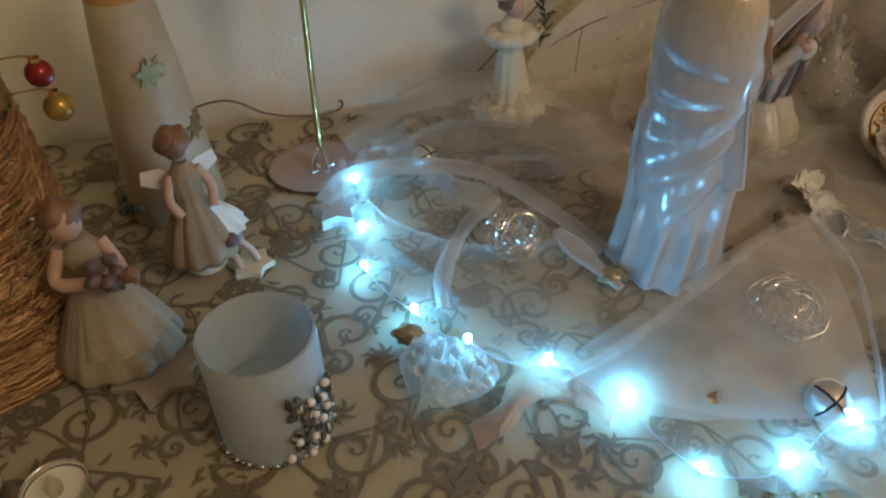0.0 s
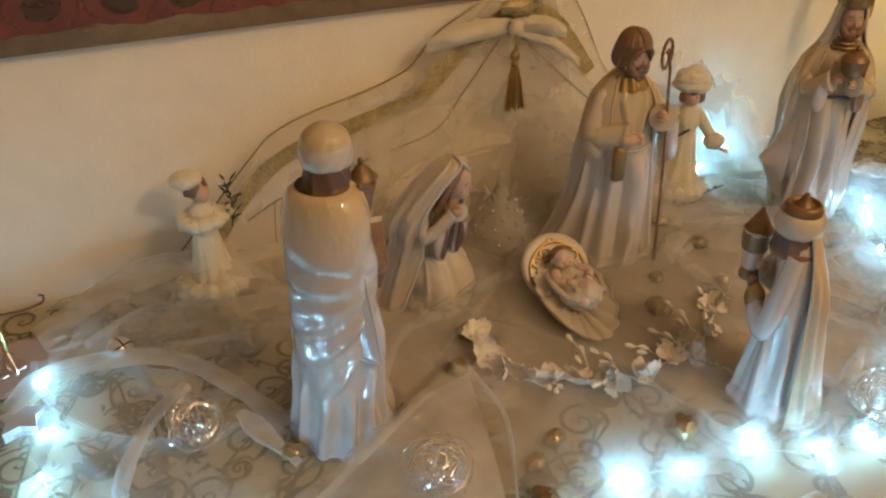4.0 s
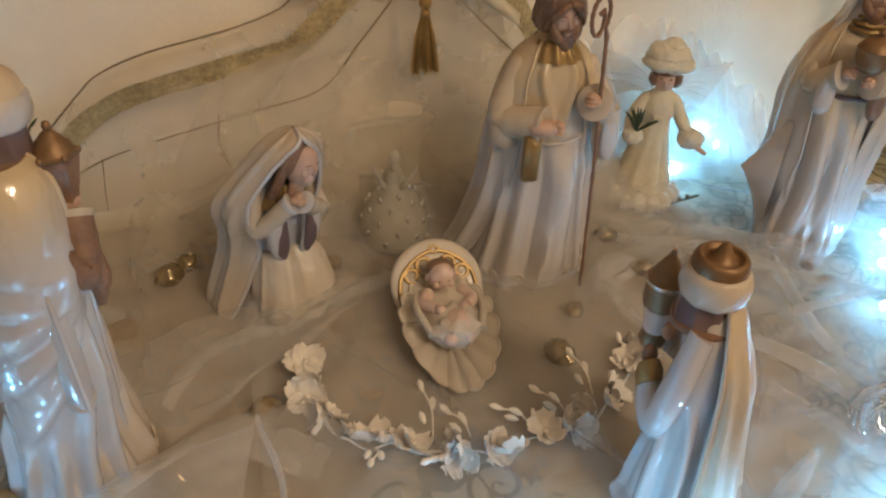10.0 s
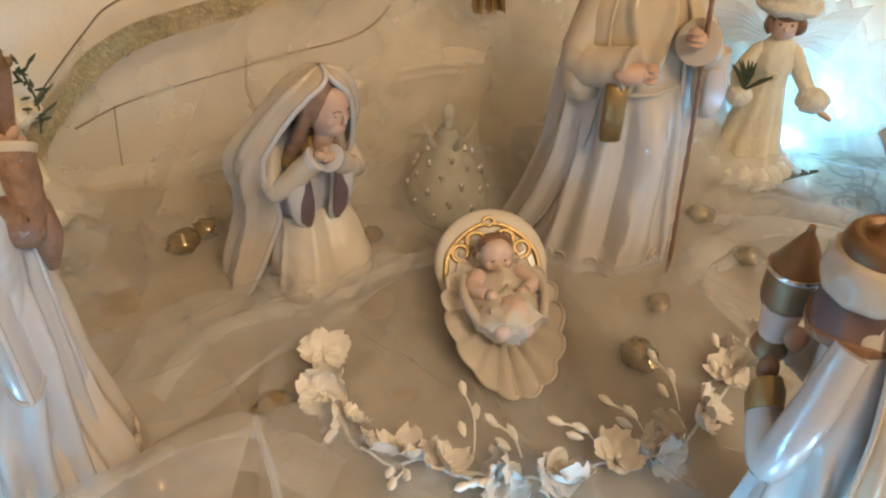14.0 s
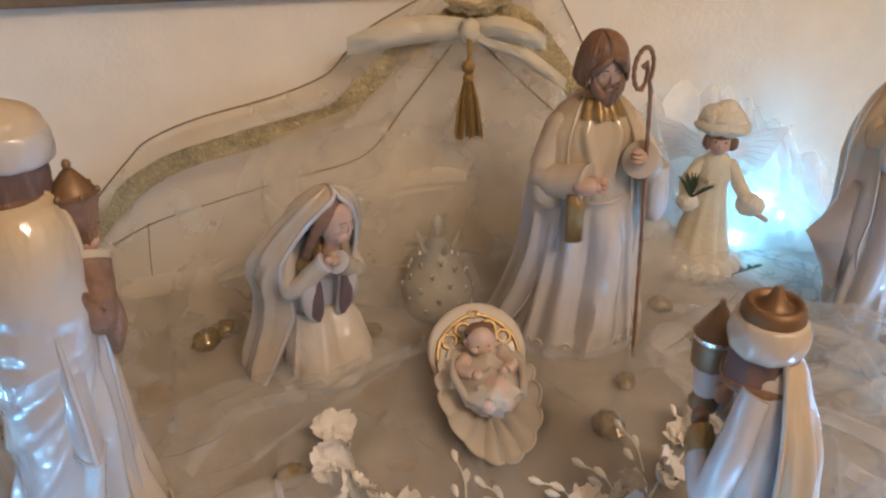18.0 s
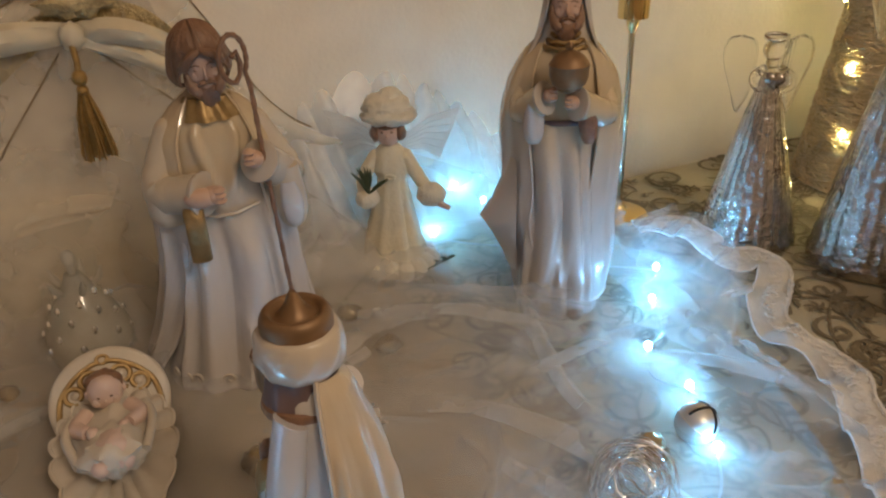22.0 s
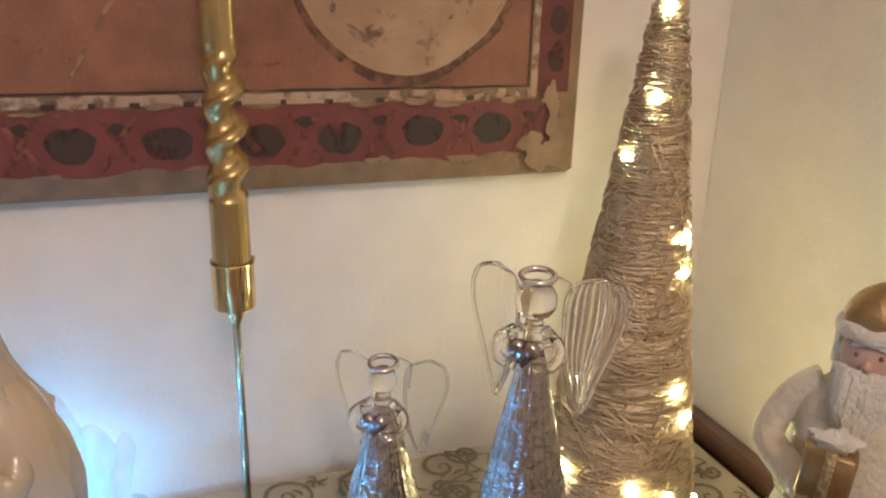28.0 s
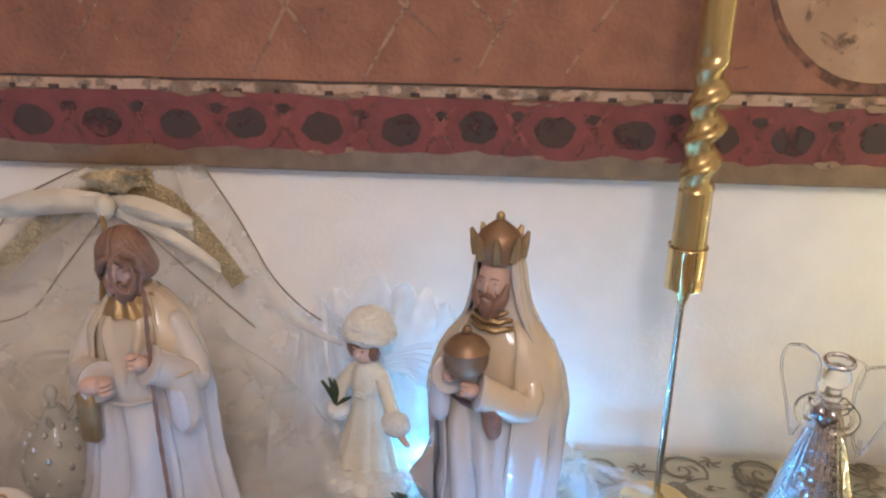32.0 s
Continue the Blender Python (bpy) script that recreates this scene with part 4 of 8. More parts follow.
for k, (pts, w) in enumerate((
        ([(0.686, 0.547, 0.020), (0.711, 0.526, 0.024), (0.736, 0.496, 0.026), (0.760, 0.456, 0.024), (0.784, 0.402, 0.018), (0.800, 0.350, 0.012)], 0.024),
        ([(0.757, 0.531, 0.026), (0.802, 0.531, 0.032), (0.851, 0.532, 0.034), (0.905, 0.535, 0.034), (0.969, 0.544, 0.026)], 0.013),
        ([(0.845, 0.520, 0.020), (0.875, 0.498, 0.022), (0.901, 0.472, 0.022), (0.923, 0.444, 0.020), (0.935, 0.426, 0.014)], 0.020),
        ([(0.815, 0.628, 0.018), (0.793, 0.567, 0.024), (0.778, 0.508, 0.024), (0.782, 0.469, 0.022), (0.793, 0.444, 0.016)], 0.014),
        ([(0.690, 0.668, 0.016), (0.716, 0.654, 0.020), (0.761, 0.625, 0.024), (0.793, 0.592, 0.024), (0.838, 0.546, 0.020)], 0.020),
        ([(0.713, 0.472, 0.018), (0.728, 0.439, 0.020), (0.745, 0.400, 0.020), (0.785, 0.365, 0.018), (0.836, 0.322, 0.012)], 0.016),
        ([(0.902, 0.547, 0.020), (0.901, 0.486, 0.022), (0.919, 0.438, 0.016)], 0.012),
        ([(0.712, 0.417, 0.018), (0.664, 0.389, 0.020), (0.623, 0.364, 0.018), (0.595, 0.339, 0.010)], 0.016),
        ([(0.653, 0.411, 0.012), (0.639, 0.379, 0.018), (0.603, 0.361, 0.018), (0.578, 0.362, 0.010)], 0.012),
        ([(0.800, 0.330, 0.012), (0.750, 0.300, 0.016), (0.690, 0.296, 0.010)], 0.018),
        ([(0.400, 0.345, 0.008), (0.470, 0.362, 0.020), (0.540, 0.372, 0.022), (0.600, 0.395, 0.014)], 0.018),
        ([(0.445, 0.335, 0.008), (0.480, 0.310, 0.014), (0.560, 0.305, 0.012)], 0.014),
        ([(0.301, 0.563, 0.008), (0.312, 0.580, 0.014), (0.339, 0.606, 0.018), (0.367, 0.617, 0.016), (0.395, 0.620, 0.014), (0.443, 0.648, 0.016), (0.489, 0.668, 0.012)], 0.018),
        ([(0.270, 0.470, 0.010), (0.300, 0.492, 0.018), (0.327, 0.506, 0.022), (0.364, 0.505, 0.022), (0.400, 0.488, 0.012)], 0.034),
        ([(0.623, 0.600, 0.010), (0.666, 0.630, 0.020), (0.708, 0.645, 0.022), (0.760, 0.644, 0.016)], 0.026),
        ([(0.664, 0.540, 0.010), (0.654, 0.571, 0.016), (0.651, 0.600, 0.018), (0.680, 0.622, 0.014)], 0.014),
        ([(0.040, 0.790, 0.014), (0.060, 0.765, 0.030), (0.100, 0.750, 0.034), (0.150, 0.735, 0.026), (0.170, 0.705, 0.012)], 0.032),
        ([(0.050, 0.735, 0.010), (0.090, 0.745, 0.026), (0.130, 0.765, 0.032), (0.180, 0.745, 0.018)], 0.024))):
    part("fold", fold_band(pts, w, 40 + k * 2.9, 0.005), DOUBLED, veil, "doubled fold of tulle")


def pleated(near, far, pleats, depth, seed, bow=0.0, n=110, m=22):
    """A gathered sheet between two lines: tight at the near line, its pleats opening towards the far one."""
    a, b = curve(near, n), curve(far, n)
    rows = []
    for j in range(m):
        v = j / (m - 1)
        row = []
        for i in range(n):
            p = Vector(a[i]).lerp(Vector(b[i]), v)
            w = math.sin(i / n * pleats * 6.283 + 3.2 * soft(i * 0.045, v * 1.6, seed))
            p.z = max(0.0035, p.z + depth * (0.25 + 0.75 * v) * (abs(w) ** 0.7 - 0.4) + bow * math.sin(math.pi * v) + 0.003 * soft(i * 0.12, v * 5, seed))
            p.y = min(p.y + depth * 0.35 * w * v, 0.8255)
            row.append(p)
        rows.append(row)
    return rows


HEAP_NEAR = [(0.900, 0.690, 0.010), (0.902, 0.630, 0.012), (0.893, 0.580, 0.014), (0.885, 0.545, 0.010), (0.905, 0.495, 0.006)]
HEAP_FAR = [(0.950, 0.705, 0.014), (0.978, 0.662, 0.040), (0.986, 0.622, 0.046), (0.998, 0.590, 0.034), (0.965, 0.540, 0.010)]
for k, (dn, df, pl, dp) in enumerate(((0.0, 0.0, 4.5, 0.014), (0.004, -0.012, 6.0, 0.010))):
    sheet = pleated([(x - dn, y, z + dn) for x, y, z in HEAP_NEAR], [(x + df, y + df * 0.4, z + df * 0.3) for x, y, z in HEAP_FAR], pl, dp, 3.0 + 5 * k, 0.010)
    part("gathered_tulle", Shape().grid(sheet), SHEER, veil, "bunched tulle lit from below")
part("gathered_tulle", Shape().grid(pleated([(0.905, 0.70, 0.006), (0.93, 0.735, 0.006), (0.90, 0.765, 0.006)], [(0.965, 0.70, 0.012), (0.985, 0.735, 0.018), (0.945, 0.775, 0.012)], 3.0, 0.010, 8.0, 0.012)), TULLE, veil, "bunched tulle")
BACK_LOW = [(0.665, 0.742, 0.008), (0.735, 0.735, 0.008), (0.775, 0.752, 0.010), (0.82, 0.752, 0.012), (0.865, 0.748, 0.010), (0.905, 0.752, 0.006)]
BACK_HIGH = [(0.660, 0.800, 0.090), (0.695, 0.806, 0.135), (0.755, 0.808, 0.158), (0.810, 0.806, 0.142), (0.862, 0.802, 0.104), (0.915, 0.792, 0.065)]
for k in range(2):
    sheet = pleated([(x, y + 0.012 * k, z) for x, y, z in BACK_LOW], [(x - 0.012 * k, y + 0.004 * k, z * (1 - 0.25 * k)) for x, y, z in BACK_HIGH], 6.5 - 2 * k, 0.016, 11.0 + 7 * k, 0.008)
    part("gathered_tulle", Shape().grid(sheet), ORGANZA, veil, "pleated tulle standing against the wall")


def lying_sheet(corners, lift, seed, n=60, m=36):
    """A sheer sheet lying loosely between four corners, with a crisp wandering edge and long soft folds."""
    a, b, c, d = (Vector((x, y, 0)) for x, y in corners)
    rows = []
    for j in range(m):
        v = j / (m - 1)
        row = []
        for i in range(n):
            u = i / (n - 1)
            p = a.lerp(b, u).lerp(d.lerp(c, u), v)
            p.x += 0.012 * soft(u * 1.6, v * 1.6, seed)
            p.y += 0.012 * soft(u * 1.6 + 7, v * 1.6, seed)
            fold = 1 - abs(math.sin(v * 7 + 2.4 * soft(u * 2.2, v * 2.2, seed + 3)))
            p.z = 0.020 + lift * (0.45 * fold**3 + 0.35 * (0.5 + soft(u * 3.5, v * 3.5, seed)))
            row.append(p)
        rows.append(row)
    return rows


for k, (corners, lift) in enumerate(((((0.645, 0.600), (0.840, 0.520), (0.870, 0.470), (0.66, 0.450)), 0.020), (((0.625, 0.490), (0.865, 0.395), (0.895, 0.345), (0.640, 0.350)), 0.018),
                                     (((0.700, 0.700), (0.850, 0.600), (0.870, 0.550), (0.680, 0.575)), 0.022), (((0.245, 0.600), (0.420, 0.655), (0.480, 0.640), (0.300, 0.520)), 0.018),
                                     (((0.100, 0.715), (0.250, 0.715), (0.280, 0.650), (0.190, 0.620)), 0.016),
                                     (((0.040, 0.715), (0.180, 0.715), (0.210, 0.650), (0.030, 0.670)), 0.016))):
    sheet = lying_sheet(corners, lift, 2.0 + k * 4.3)
    part("loose_sheet", Shape().grid(sheet), SHEER, veil, "loose sheer fold of tulle")

# ---- nativity figures: each one mesh ----
FIG = [WHITE, PEARL, CREAM, SKIN, HAIR, GOLD, COPPER, PURPLE, DARKHAIR, PINKPAINT, SILVER, GRADED, GRADED_HIGH, BISQUE]
W_, P_, C_, S_, H_, G_, K_, U_, D_, R_, V_, Y_, X_, Q_ = range(14)


def robe(s, rings, paint, folds=(), n=110, rows=64, gap=None, middle=-90, rough=0.0006, edge=0.0, edge_paint=None, seed=0.0, wave=0.0, swags=()):
    """A draped cloth body. rings: (z, cx, cy, rx, ry); folds: (depth, half width in degrees, sharpness, ((z, angle), ...)), each a
    ridge (or furrow) along a line; swags: (depth, half height, sharpness, ((angle, z), ...)), folds that run round the body; gap: ((z, half angle), ...) of an opening about `middle`; edge: thickness of a rolled border."""
    r = np.array(rings, float)
    tang = np.gradient(r, axis=0)
    out = []
    for t in np.linspace(0, len(r) - 1, rows):
        i = min(int(t), len(r) - 2)
        w = t - i
        out.append((2 * w**3 - 3 * w * w + 1) * r[i] + (w**3 - 2 * w * w + w) * tang[i] + (3 * w * w - 2 * w**3) * r[i + 1] + (w**3 - w * w) * tang[i + 1])
    paths = []
    for depth, width, sharp, pts in folds:
        q = sorted(pts)
        paths.append((depth, width, sharp, [a for a, b in q], [b for a, b in q]))
    grid, z_top, z_low = [], r[-1][0], r[0][0]
    for z, cx, cy, rx, ry in out:
        if gap:
            zs = sorted(gap)
            half = float(np.interp(z, [a for a, b in zs], [b for a, b in zs]))
            angles = np.linspace(middle + half, middle + 360 - half, n)
        else:
            angles = np.arange(n) * 360.0 / n
        row = []
        for a in angles:
            d = 0.0
            for depth, width, sharp, zz, aa in paths:
                if zz[0] - 0.012 < z < zz[-1] + 0.012:
                    c = float(np.interp(z, zz, aa))
                    o = (a - c + 180) % 360 - 180
                    wd = width * (sharp if o > 0 else 1.0)
                    if abs(o) < wd:
                        span = zz[-1] - zz[0] + 0.024
                        f = min(1.0, (z - zz[0] + 0.012) / (0.22 * span), (zz[-1] + 0.012 - z) / (0.22 * span))
                        d += 1.3 * depth * (1 - (o / wd) ** 2) ** 2 * max(0.0, f) ** 0.8
            for depth, width, sharp, pts in swags:
                if pts[0][0] - 20 < a < pts[-1][0] + 20:
                    o = z - float(np.interp(a, [q[0] for q in pts], [q[1] for q in pts]))
                    wd = 1.3 * width * (sharp if o < 0 else 1.0)
                    if abs(o) < wd:
                        f = min(1.0, (a - pts[0][0] + 20) / 45, (pts[-1][0] + 20 - a) / 30)
                        d += 0.72 * depth * (1 - (o / wd) ** 2) ** 2 * max(0.0, f)
            ra = radians(a)
            u = Vector((math.cos(ra), math.sin(ra), 0))
            d += rough * noise.noise(Vector((u.x * 3.2 + seed, u.y * 3.2, z * 75))) + rough * 0.5 * noise.noise(Vector((u.x * 9 + seed, u.y * 9, z * 170)))
            low = max(0.0, 1 - (z - z_low) / 0.03)
            row.append((cx + (max(rx, 1e-4) + d) * u.x, cy + (max(ry, 1e-4) + d) * u.y, z + wave * low * math.sin(ra * 5 + seed)))
        grid.append(row)
    first = len(s.m)
    s.grid(grid, 0 if callable(paint) else paint, gap is None, gap is None)
    if callable(paint):
        wide = n if gap is None else n - 1
        for k in range(first, len(s.m)):
            j, i = divmod(k - first, wide)
            j = min(j, len(grid) - 1)
            p = grid[j][min(i, n - 1)]
            s.m[k] = paint(p[2], math.degrees(math.atan2(p[1] - out[j][2], p[0] - out[j][1])))
    if edge and gap:
        ep = edge_paint if edge_paint is not None else (P_ if callable(paint) else paint)
        s.tube([row[0] for row in grid], edge, ep, 7)
        s.tube([row[-1] for row in grid], edge, ep, 7)
        s.tube(grid[0], edge, ep, 7)
    return grid


def sleeve(s, a, b, c, r, mi, cuff=None, palm=True, skin=S_):
    """An arm in a wide sleeve from shoulder a by elbow b to wrist c, with wrinkles at the elbow, and a small palm with a thumb."""
    pts = curve([a, b, c], 22)
    rad = [r * (0.85 + 0.35 * k / 21) * (1 + 0.07 * math.sin(k * 1.9) * math.exp(-((k - 11) / 6) ** 2)) for k in range(22)]
    s.tube(pts, rad, mi, 18)
    s.ball(a, r * 0.86, mi, 14)
    d = (Vector(c) - Vector(b)).normalized()
    if cuff is not None:
        s.tube([Vector(c) - d * 0.0025, Vector(c) - d * 0.0005, Vector(c) + d * 0.0015, Vector(c) + d * 0.002], [r * 1.20, r * 1.30, r * 1.30, r * 1.12], cuff, 18)
    if palm:
        q = Vector(c) + d * r * 0.7
        s.ball(q, (r * 0.60, r * 0.7, r * 0.52), skin, 14)
        for k in range(3):
            f = q + d * r * 0.5 + Vector((0, 0, (k - 1) * r * 0.32))
            s.ball(f, (r * 0.42, r * 0.5, r * 0.20), skin, 8)


def head(s, c, r=0.0165, beard=None, hair=None, face=S_):
    x, y, z = c
    s.ball(c, (r * 0.86, r * 0.95, r * 1.18), face, 22)
    s.ball((x, y - r * 0.60, z - r * 0.55), (r * 0.50, r * 0.42, r * 0.45), face, 14)
    s.tube(curve([(x, y - r * 0.88, z + r * 0.28), (x, y - r * 1.08, z - r * 0.12), (x, y - r * 0.95, z - r * 0.24)], 7), [r * 0.05, r * 0.06, r * 0.08, r * 0.10, r * 0.12, r * 0.11, r * 0.06], face, 8)
    s.tube([(x, y + r * 0.1, z - r * 1.8), (x, y, z - r * 0.6)], r * 0.48, face, 12)
    for k in (-1, 1):
        s.ball((x + k * r * 0.35, y - r * 0.79, z + r * 0.12), (r * 0.13, r * 0.07, r * 0.045), H_, 8)
        s.tube(curve([(x + k * r * 0.16, y - r * 0.90, z + r * 0.31), (x + k * r * 0.36, y - r * 0.86, z + r * 0.37), (x + k * r * 0.56, y - r * 0.72, z + r * 0.28)], 6), r * 0.028, H_, 5)
        s.ball((x + k * r * 0.46, y - r * 0.66, z - r * 0.18), (r * 0.22, r * 0.18, r * 0.24), face, 10)
    s.ball((x, y - r * 0.93, z - r * 0.50), (r * 0.20, r * 0.08, r * 0.055), R_, 8)
    if beard is not None:
        s.ball((x, y - r * 0.52, z - r * 0.98), (r * 0.64, r * 0.54, r * 0.72), beard, 18, bump=0.25)
        for k in (-1, 1):
            s.tube(curve([(x + k * r * 0.82, y - r * 0.30, z + r * 0.10), (x + k * r * 0.74, y - r * 0.52, z - r * 0.50), (x + k * r * 0.35, y - r * 0.80, z - r * 0.98)], 8), [r * 0.10, r * 0.16, r * 0.22, r * 0.28, r * 0.32, r * 0.34, r * 0.32, r * 0.26], beard, 8)
            s.tube(curve([(x, y - r * 1.0, z - r * 0.37), (x + k * r * 0.26, y - r * 0.96, z - r * 0.42), (x + k * r * 0.46, y - r * 0.82, z - r * 0.60)], 6), [r * 0.10, r * 0.12, r * 0.13, r * 0.12, r * 0.10, r * 0.06], beard, 6)
    if hair is not None:
        s.ball((x, y + r * 0.30, z + r * 0.42), (r * 1.04, r * 1.02, r * 1.06), hair, 24, bump=0.05)


def scrolls(s, cx, cy, rx, ry, z, a0, a1, count, size, mi):
    """A band of raised scrolls round the foot of a robe."""
    for k in range(count):
        a = radians(a0 + (a1 - a0) * (k + 0.5) / count)
        c = Vector((cx + rx * math.cos(a), cy + ry * math.sin(a), z))
        along = Vector((-math.sin(a), math.cos(a), 0))
        flip = 1 if k % 2 else -1
        s.tube([c + along * (size * math.cos(q) * (1 - q / 8.5) * flip) + Vector((0, 0, size * 0.9 * math.sin(q) * (1 - q / 8.5))) for q in np.linspace(-0.6, 6.4, 18)], size * 0.20, mi, 5)


def standing_king():
    s = Shape()
    robe(s, [(0, 0, -0.004, 0.040, 0.036), (0.012, 0, -0.004, 0.040, 0.036), (0.05, 0, -0.002, 0.038, 0.034), (0.10, 0, 0, 0.038, 0.033), (0.16, 0, 0, 0.040, 0.031),
             (0.195, 0, 0.001, 0.036, 0.026), (0.213, 0, 0.002, 0.020, 0.017), (0.222, 0, 0.002, 0.011, 0.011)], Y_,
         [(0.0075, 34, 0.35, ((0.158, -112), (0.125, -104), (0.085, -97), (0.045, -104), (0.015, -118))),
          (0.0060, 22, 0.45, ((0.150, -78), (0.100, -72), (0.050, -66), (0.005, -62))),
          (0.0045, 16, 0.6, ((0.120, -55), (0.060, -50), (0.005, -42))),
          (0.0050, 15, 0.5, ((0.060, -82), (0.004, -86))),
          (0.0040, 14, 0.6, ((0.150, -140), (0.08, -134), (0.01, -142))),
          (-0.004, 9, 1.0, ((0.11, -88), (0.05, -84), (0.01, -78)))], 120, 72, seed=1.0, wave=0.0012)
    scrolls(s, 0, -0.004, 0.0415, 0.0375, 0.010, -152, -98, 5, 0.0045, P_)
    robe(s, [(0.010, 0.004, 0.007, 0.045, 0.042), (0.05, 0.003, 0.006, 0.047, 0.041), (0.078, -0.002, 0.005, 0.050, 0.041), (0.11, 0, 0.004, 0.050, 0.039), (0.155, 0, 0.003, 0.0525, 0.038),
             (0.185, 0, 0.003, 0.048, 0.033), (0.205, 0, 0.004, 0.034, 0.025), (0.217, 0, 0.004, 0.018, 0.015)], Y_,
         [(0.0050, 16, 0.5, ((0.19, 210), (0.10, 200), (0.012, 196))), (0.0050, 18, 0.5, ((0.17, 165), (0.09, 158), (0.012, 150))), (0.0055, 18, 0.6, ((0.17, 120), (0.012, 112))),
          (0.0050, 16, 0.5, ((0.18, 72), (0.012, 80))), (0.0050, 14, 0.6, ((0.18, 30), (0.09, 38), (0.012, 44))), (0.0040, 11, 0.6, ((0.15, 4), (0.06, -2), (0.012, 6))), (0.004, 10, 0.6, ((0.14, -22), (0.02, -26)))],
         130, 70, ((0, 34), (0.06, 33), (0.10, 30), (0.15, 34), (0.19, 36), (0.217, 46)), edge=0.0014, edge_paint=Y_, seed=3.0, wave=0.002)
    sleeve(s, (-0.030, -0.004, 0.190), (-0.037, -0.022, 0.168), (-0.018, -0.042, 0.181), 0.0094, Y_, P_)
    sleeve(s, (0.030, -0.004, 0.190), (0.037, -0.022, 0.166), (0.010, -0.044, 0.177), 0.0094, Y_, P_)
    fin = [(0.130, 0), (0.112, 0.006), (0.094, 0.015), (0.079, 0.026), (0.066, 0.016), (0.050, 0.006), (0.036, 0)]
    s.grid([[(-0.040, -0.026, z), (-0.046 - e, -0.014, z), (-0.048 - e, -0.008, z), (-0.044, 0.020, z)] for z, e in fin], Y_)
    s.loft([(0.148, -0.026, -0.040, 0.005, 0.004), (0.153, -0.026, -0.041, 0.008, 0.006), (0.162, -0.026, -0.040, 0.0090, 0.007), (0.178, -0.025, -0.040, 0.008, 0.007)], W_, 18, 4)
    s.loft([(0.148, 0.020, -0.041, 0.004, 0.004), (0.153, 0.020, -0.042, 0.007, 0.005), (0.162, 0.019, -0.042, 0.008, 0.006), (0.174, 0.018, -0.042, 0.008, 0.006)], H_, 16, 3)
    bowl = ((0.1825, 0.009), (0.1845, 0.0120), (0.186, 0.0128), (0.188, 0.0160), (0.193, 0.0186), (0.1990, 0.0190), (0.2010, 0.0196), (0.2022, 0.0186), (0.2065, 0.0140), (0.2095, 0.0070), (0.2105, 0.0040))
    s.loft([(z + 0.005, 0.001, -0.049, 0.84 * r, 0.84 * r) for z, r in bowl], K_, 30, 3)
    s.ball((0.001, -0.049, 0.2175), 0.0034, K_, 10)
    s.tube([(0.0390 * math.cos(a), 0.0330 * math.sin(a), 0.160) for a in np.linspace(radians(-132), radians(-50), 20)], 0.0022, U_, 6)
    s.loft([(0.196, 0, 0.004, 0.032, 0.022), (0.208, 0, 0.003, 0.0265, 0.0185), (0.220, 0, 0.002, 0.0210, 0.0160), (0.236, 0, 0.002, 0.0172, 0.0150), (0.252, 0, 0.000, 0.0152, 0.0145)], P_, 32, 3)
    head(s, (0, -0.0085, 0.237), 0.0145, H_, None)
    for k in range(3):
        s.tube([((0.0125 + 0.003 * k) * math.cos(a), -0.005 + (0.0125 + 0.003 * k) * math.sin(a), 0.2185 - 0.0042 * k + 0.0005 * math.sin(a * 9 + k)) for a in np.linspace(-2.9, -0.25, 22)], 0.0019, G_, 6)
    robe(s, [(0.190, 0, 0.007, 0.043, 0.031), (0.205, 0, 0.004, 0.031, 0.024), (0.218, 0, 0.001, 0.0235, 0.0205), (0.235, 0, -0.002, 0.0185, 0.0180), (0.248, 0, -0.003, 0.0165, 0.0165), (0.258, 0, -0.004, 0.014, 0.014)],
         P_, [(0.002, 12, 0.6, ((0.25, 195), (0.19, 205))), (0.002, 12, 0.6, ((0.25, -15), (0.19, -25))), (0.0025, 14, 0.7, ((0.25, 150), (0.19, 140))), (0.0025, 14, 0.7, ((0.25, 40), (0.19, 50)))],
         60, 26, ((0.19, 68), (0.21, 64), (0.235, 62), (0.258, 60)), rough=0.0004, edge=0.0011)
    s.loft([(0.2500, 0, -0.005, 0.0158, 0.0158), (0.256, 0, -0.005, 0.0172, 0.0172), (0.262, 0, -0.005, 0.0166, 0.0166), (0.2675, 0, -0.005, 0.0135, 0.0135), (0.2725, 0, -0.005, 0.0065, 0.0065), (0.2745, 0, -0.005, 0.003, 0.003)], K_, 28, 3)
    for k in range(8):
        a = k * math.pi / 4 + 0.39
        x, y = math.cos(a), math.sin(a)
        s.tube([(0.0152 * x, -0.005 + 0.0152 * y, 0.253), (0.0172 * x, -0.005 + 0.0172 * y, 0.260), (0.0205 * x, -0.005 + 0.0205 * y, 0.2685)], [0.0046, 0.0040, 0.0012], G_, 6)
        s.ball((0.0165 * x, -0.005 + 0.0165 * y, 0.2570), 0.0016, K_ if k % 2 else G_, 8)
    s.ball((0, -0.005, 0.2765), 0.0034, G_, 10)
    s.ball((0.016, -0.036, 0.004), (0.008, 0.013, 0.005), H_, 14)
    return s


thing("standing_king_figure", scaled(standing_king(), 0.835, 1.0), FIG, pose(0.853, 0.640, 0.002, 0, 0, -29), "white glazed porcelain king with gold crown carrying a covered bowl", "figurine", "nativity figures")


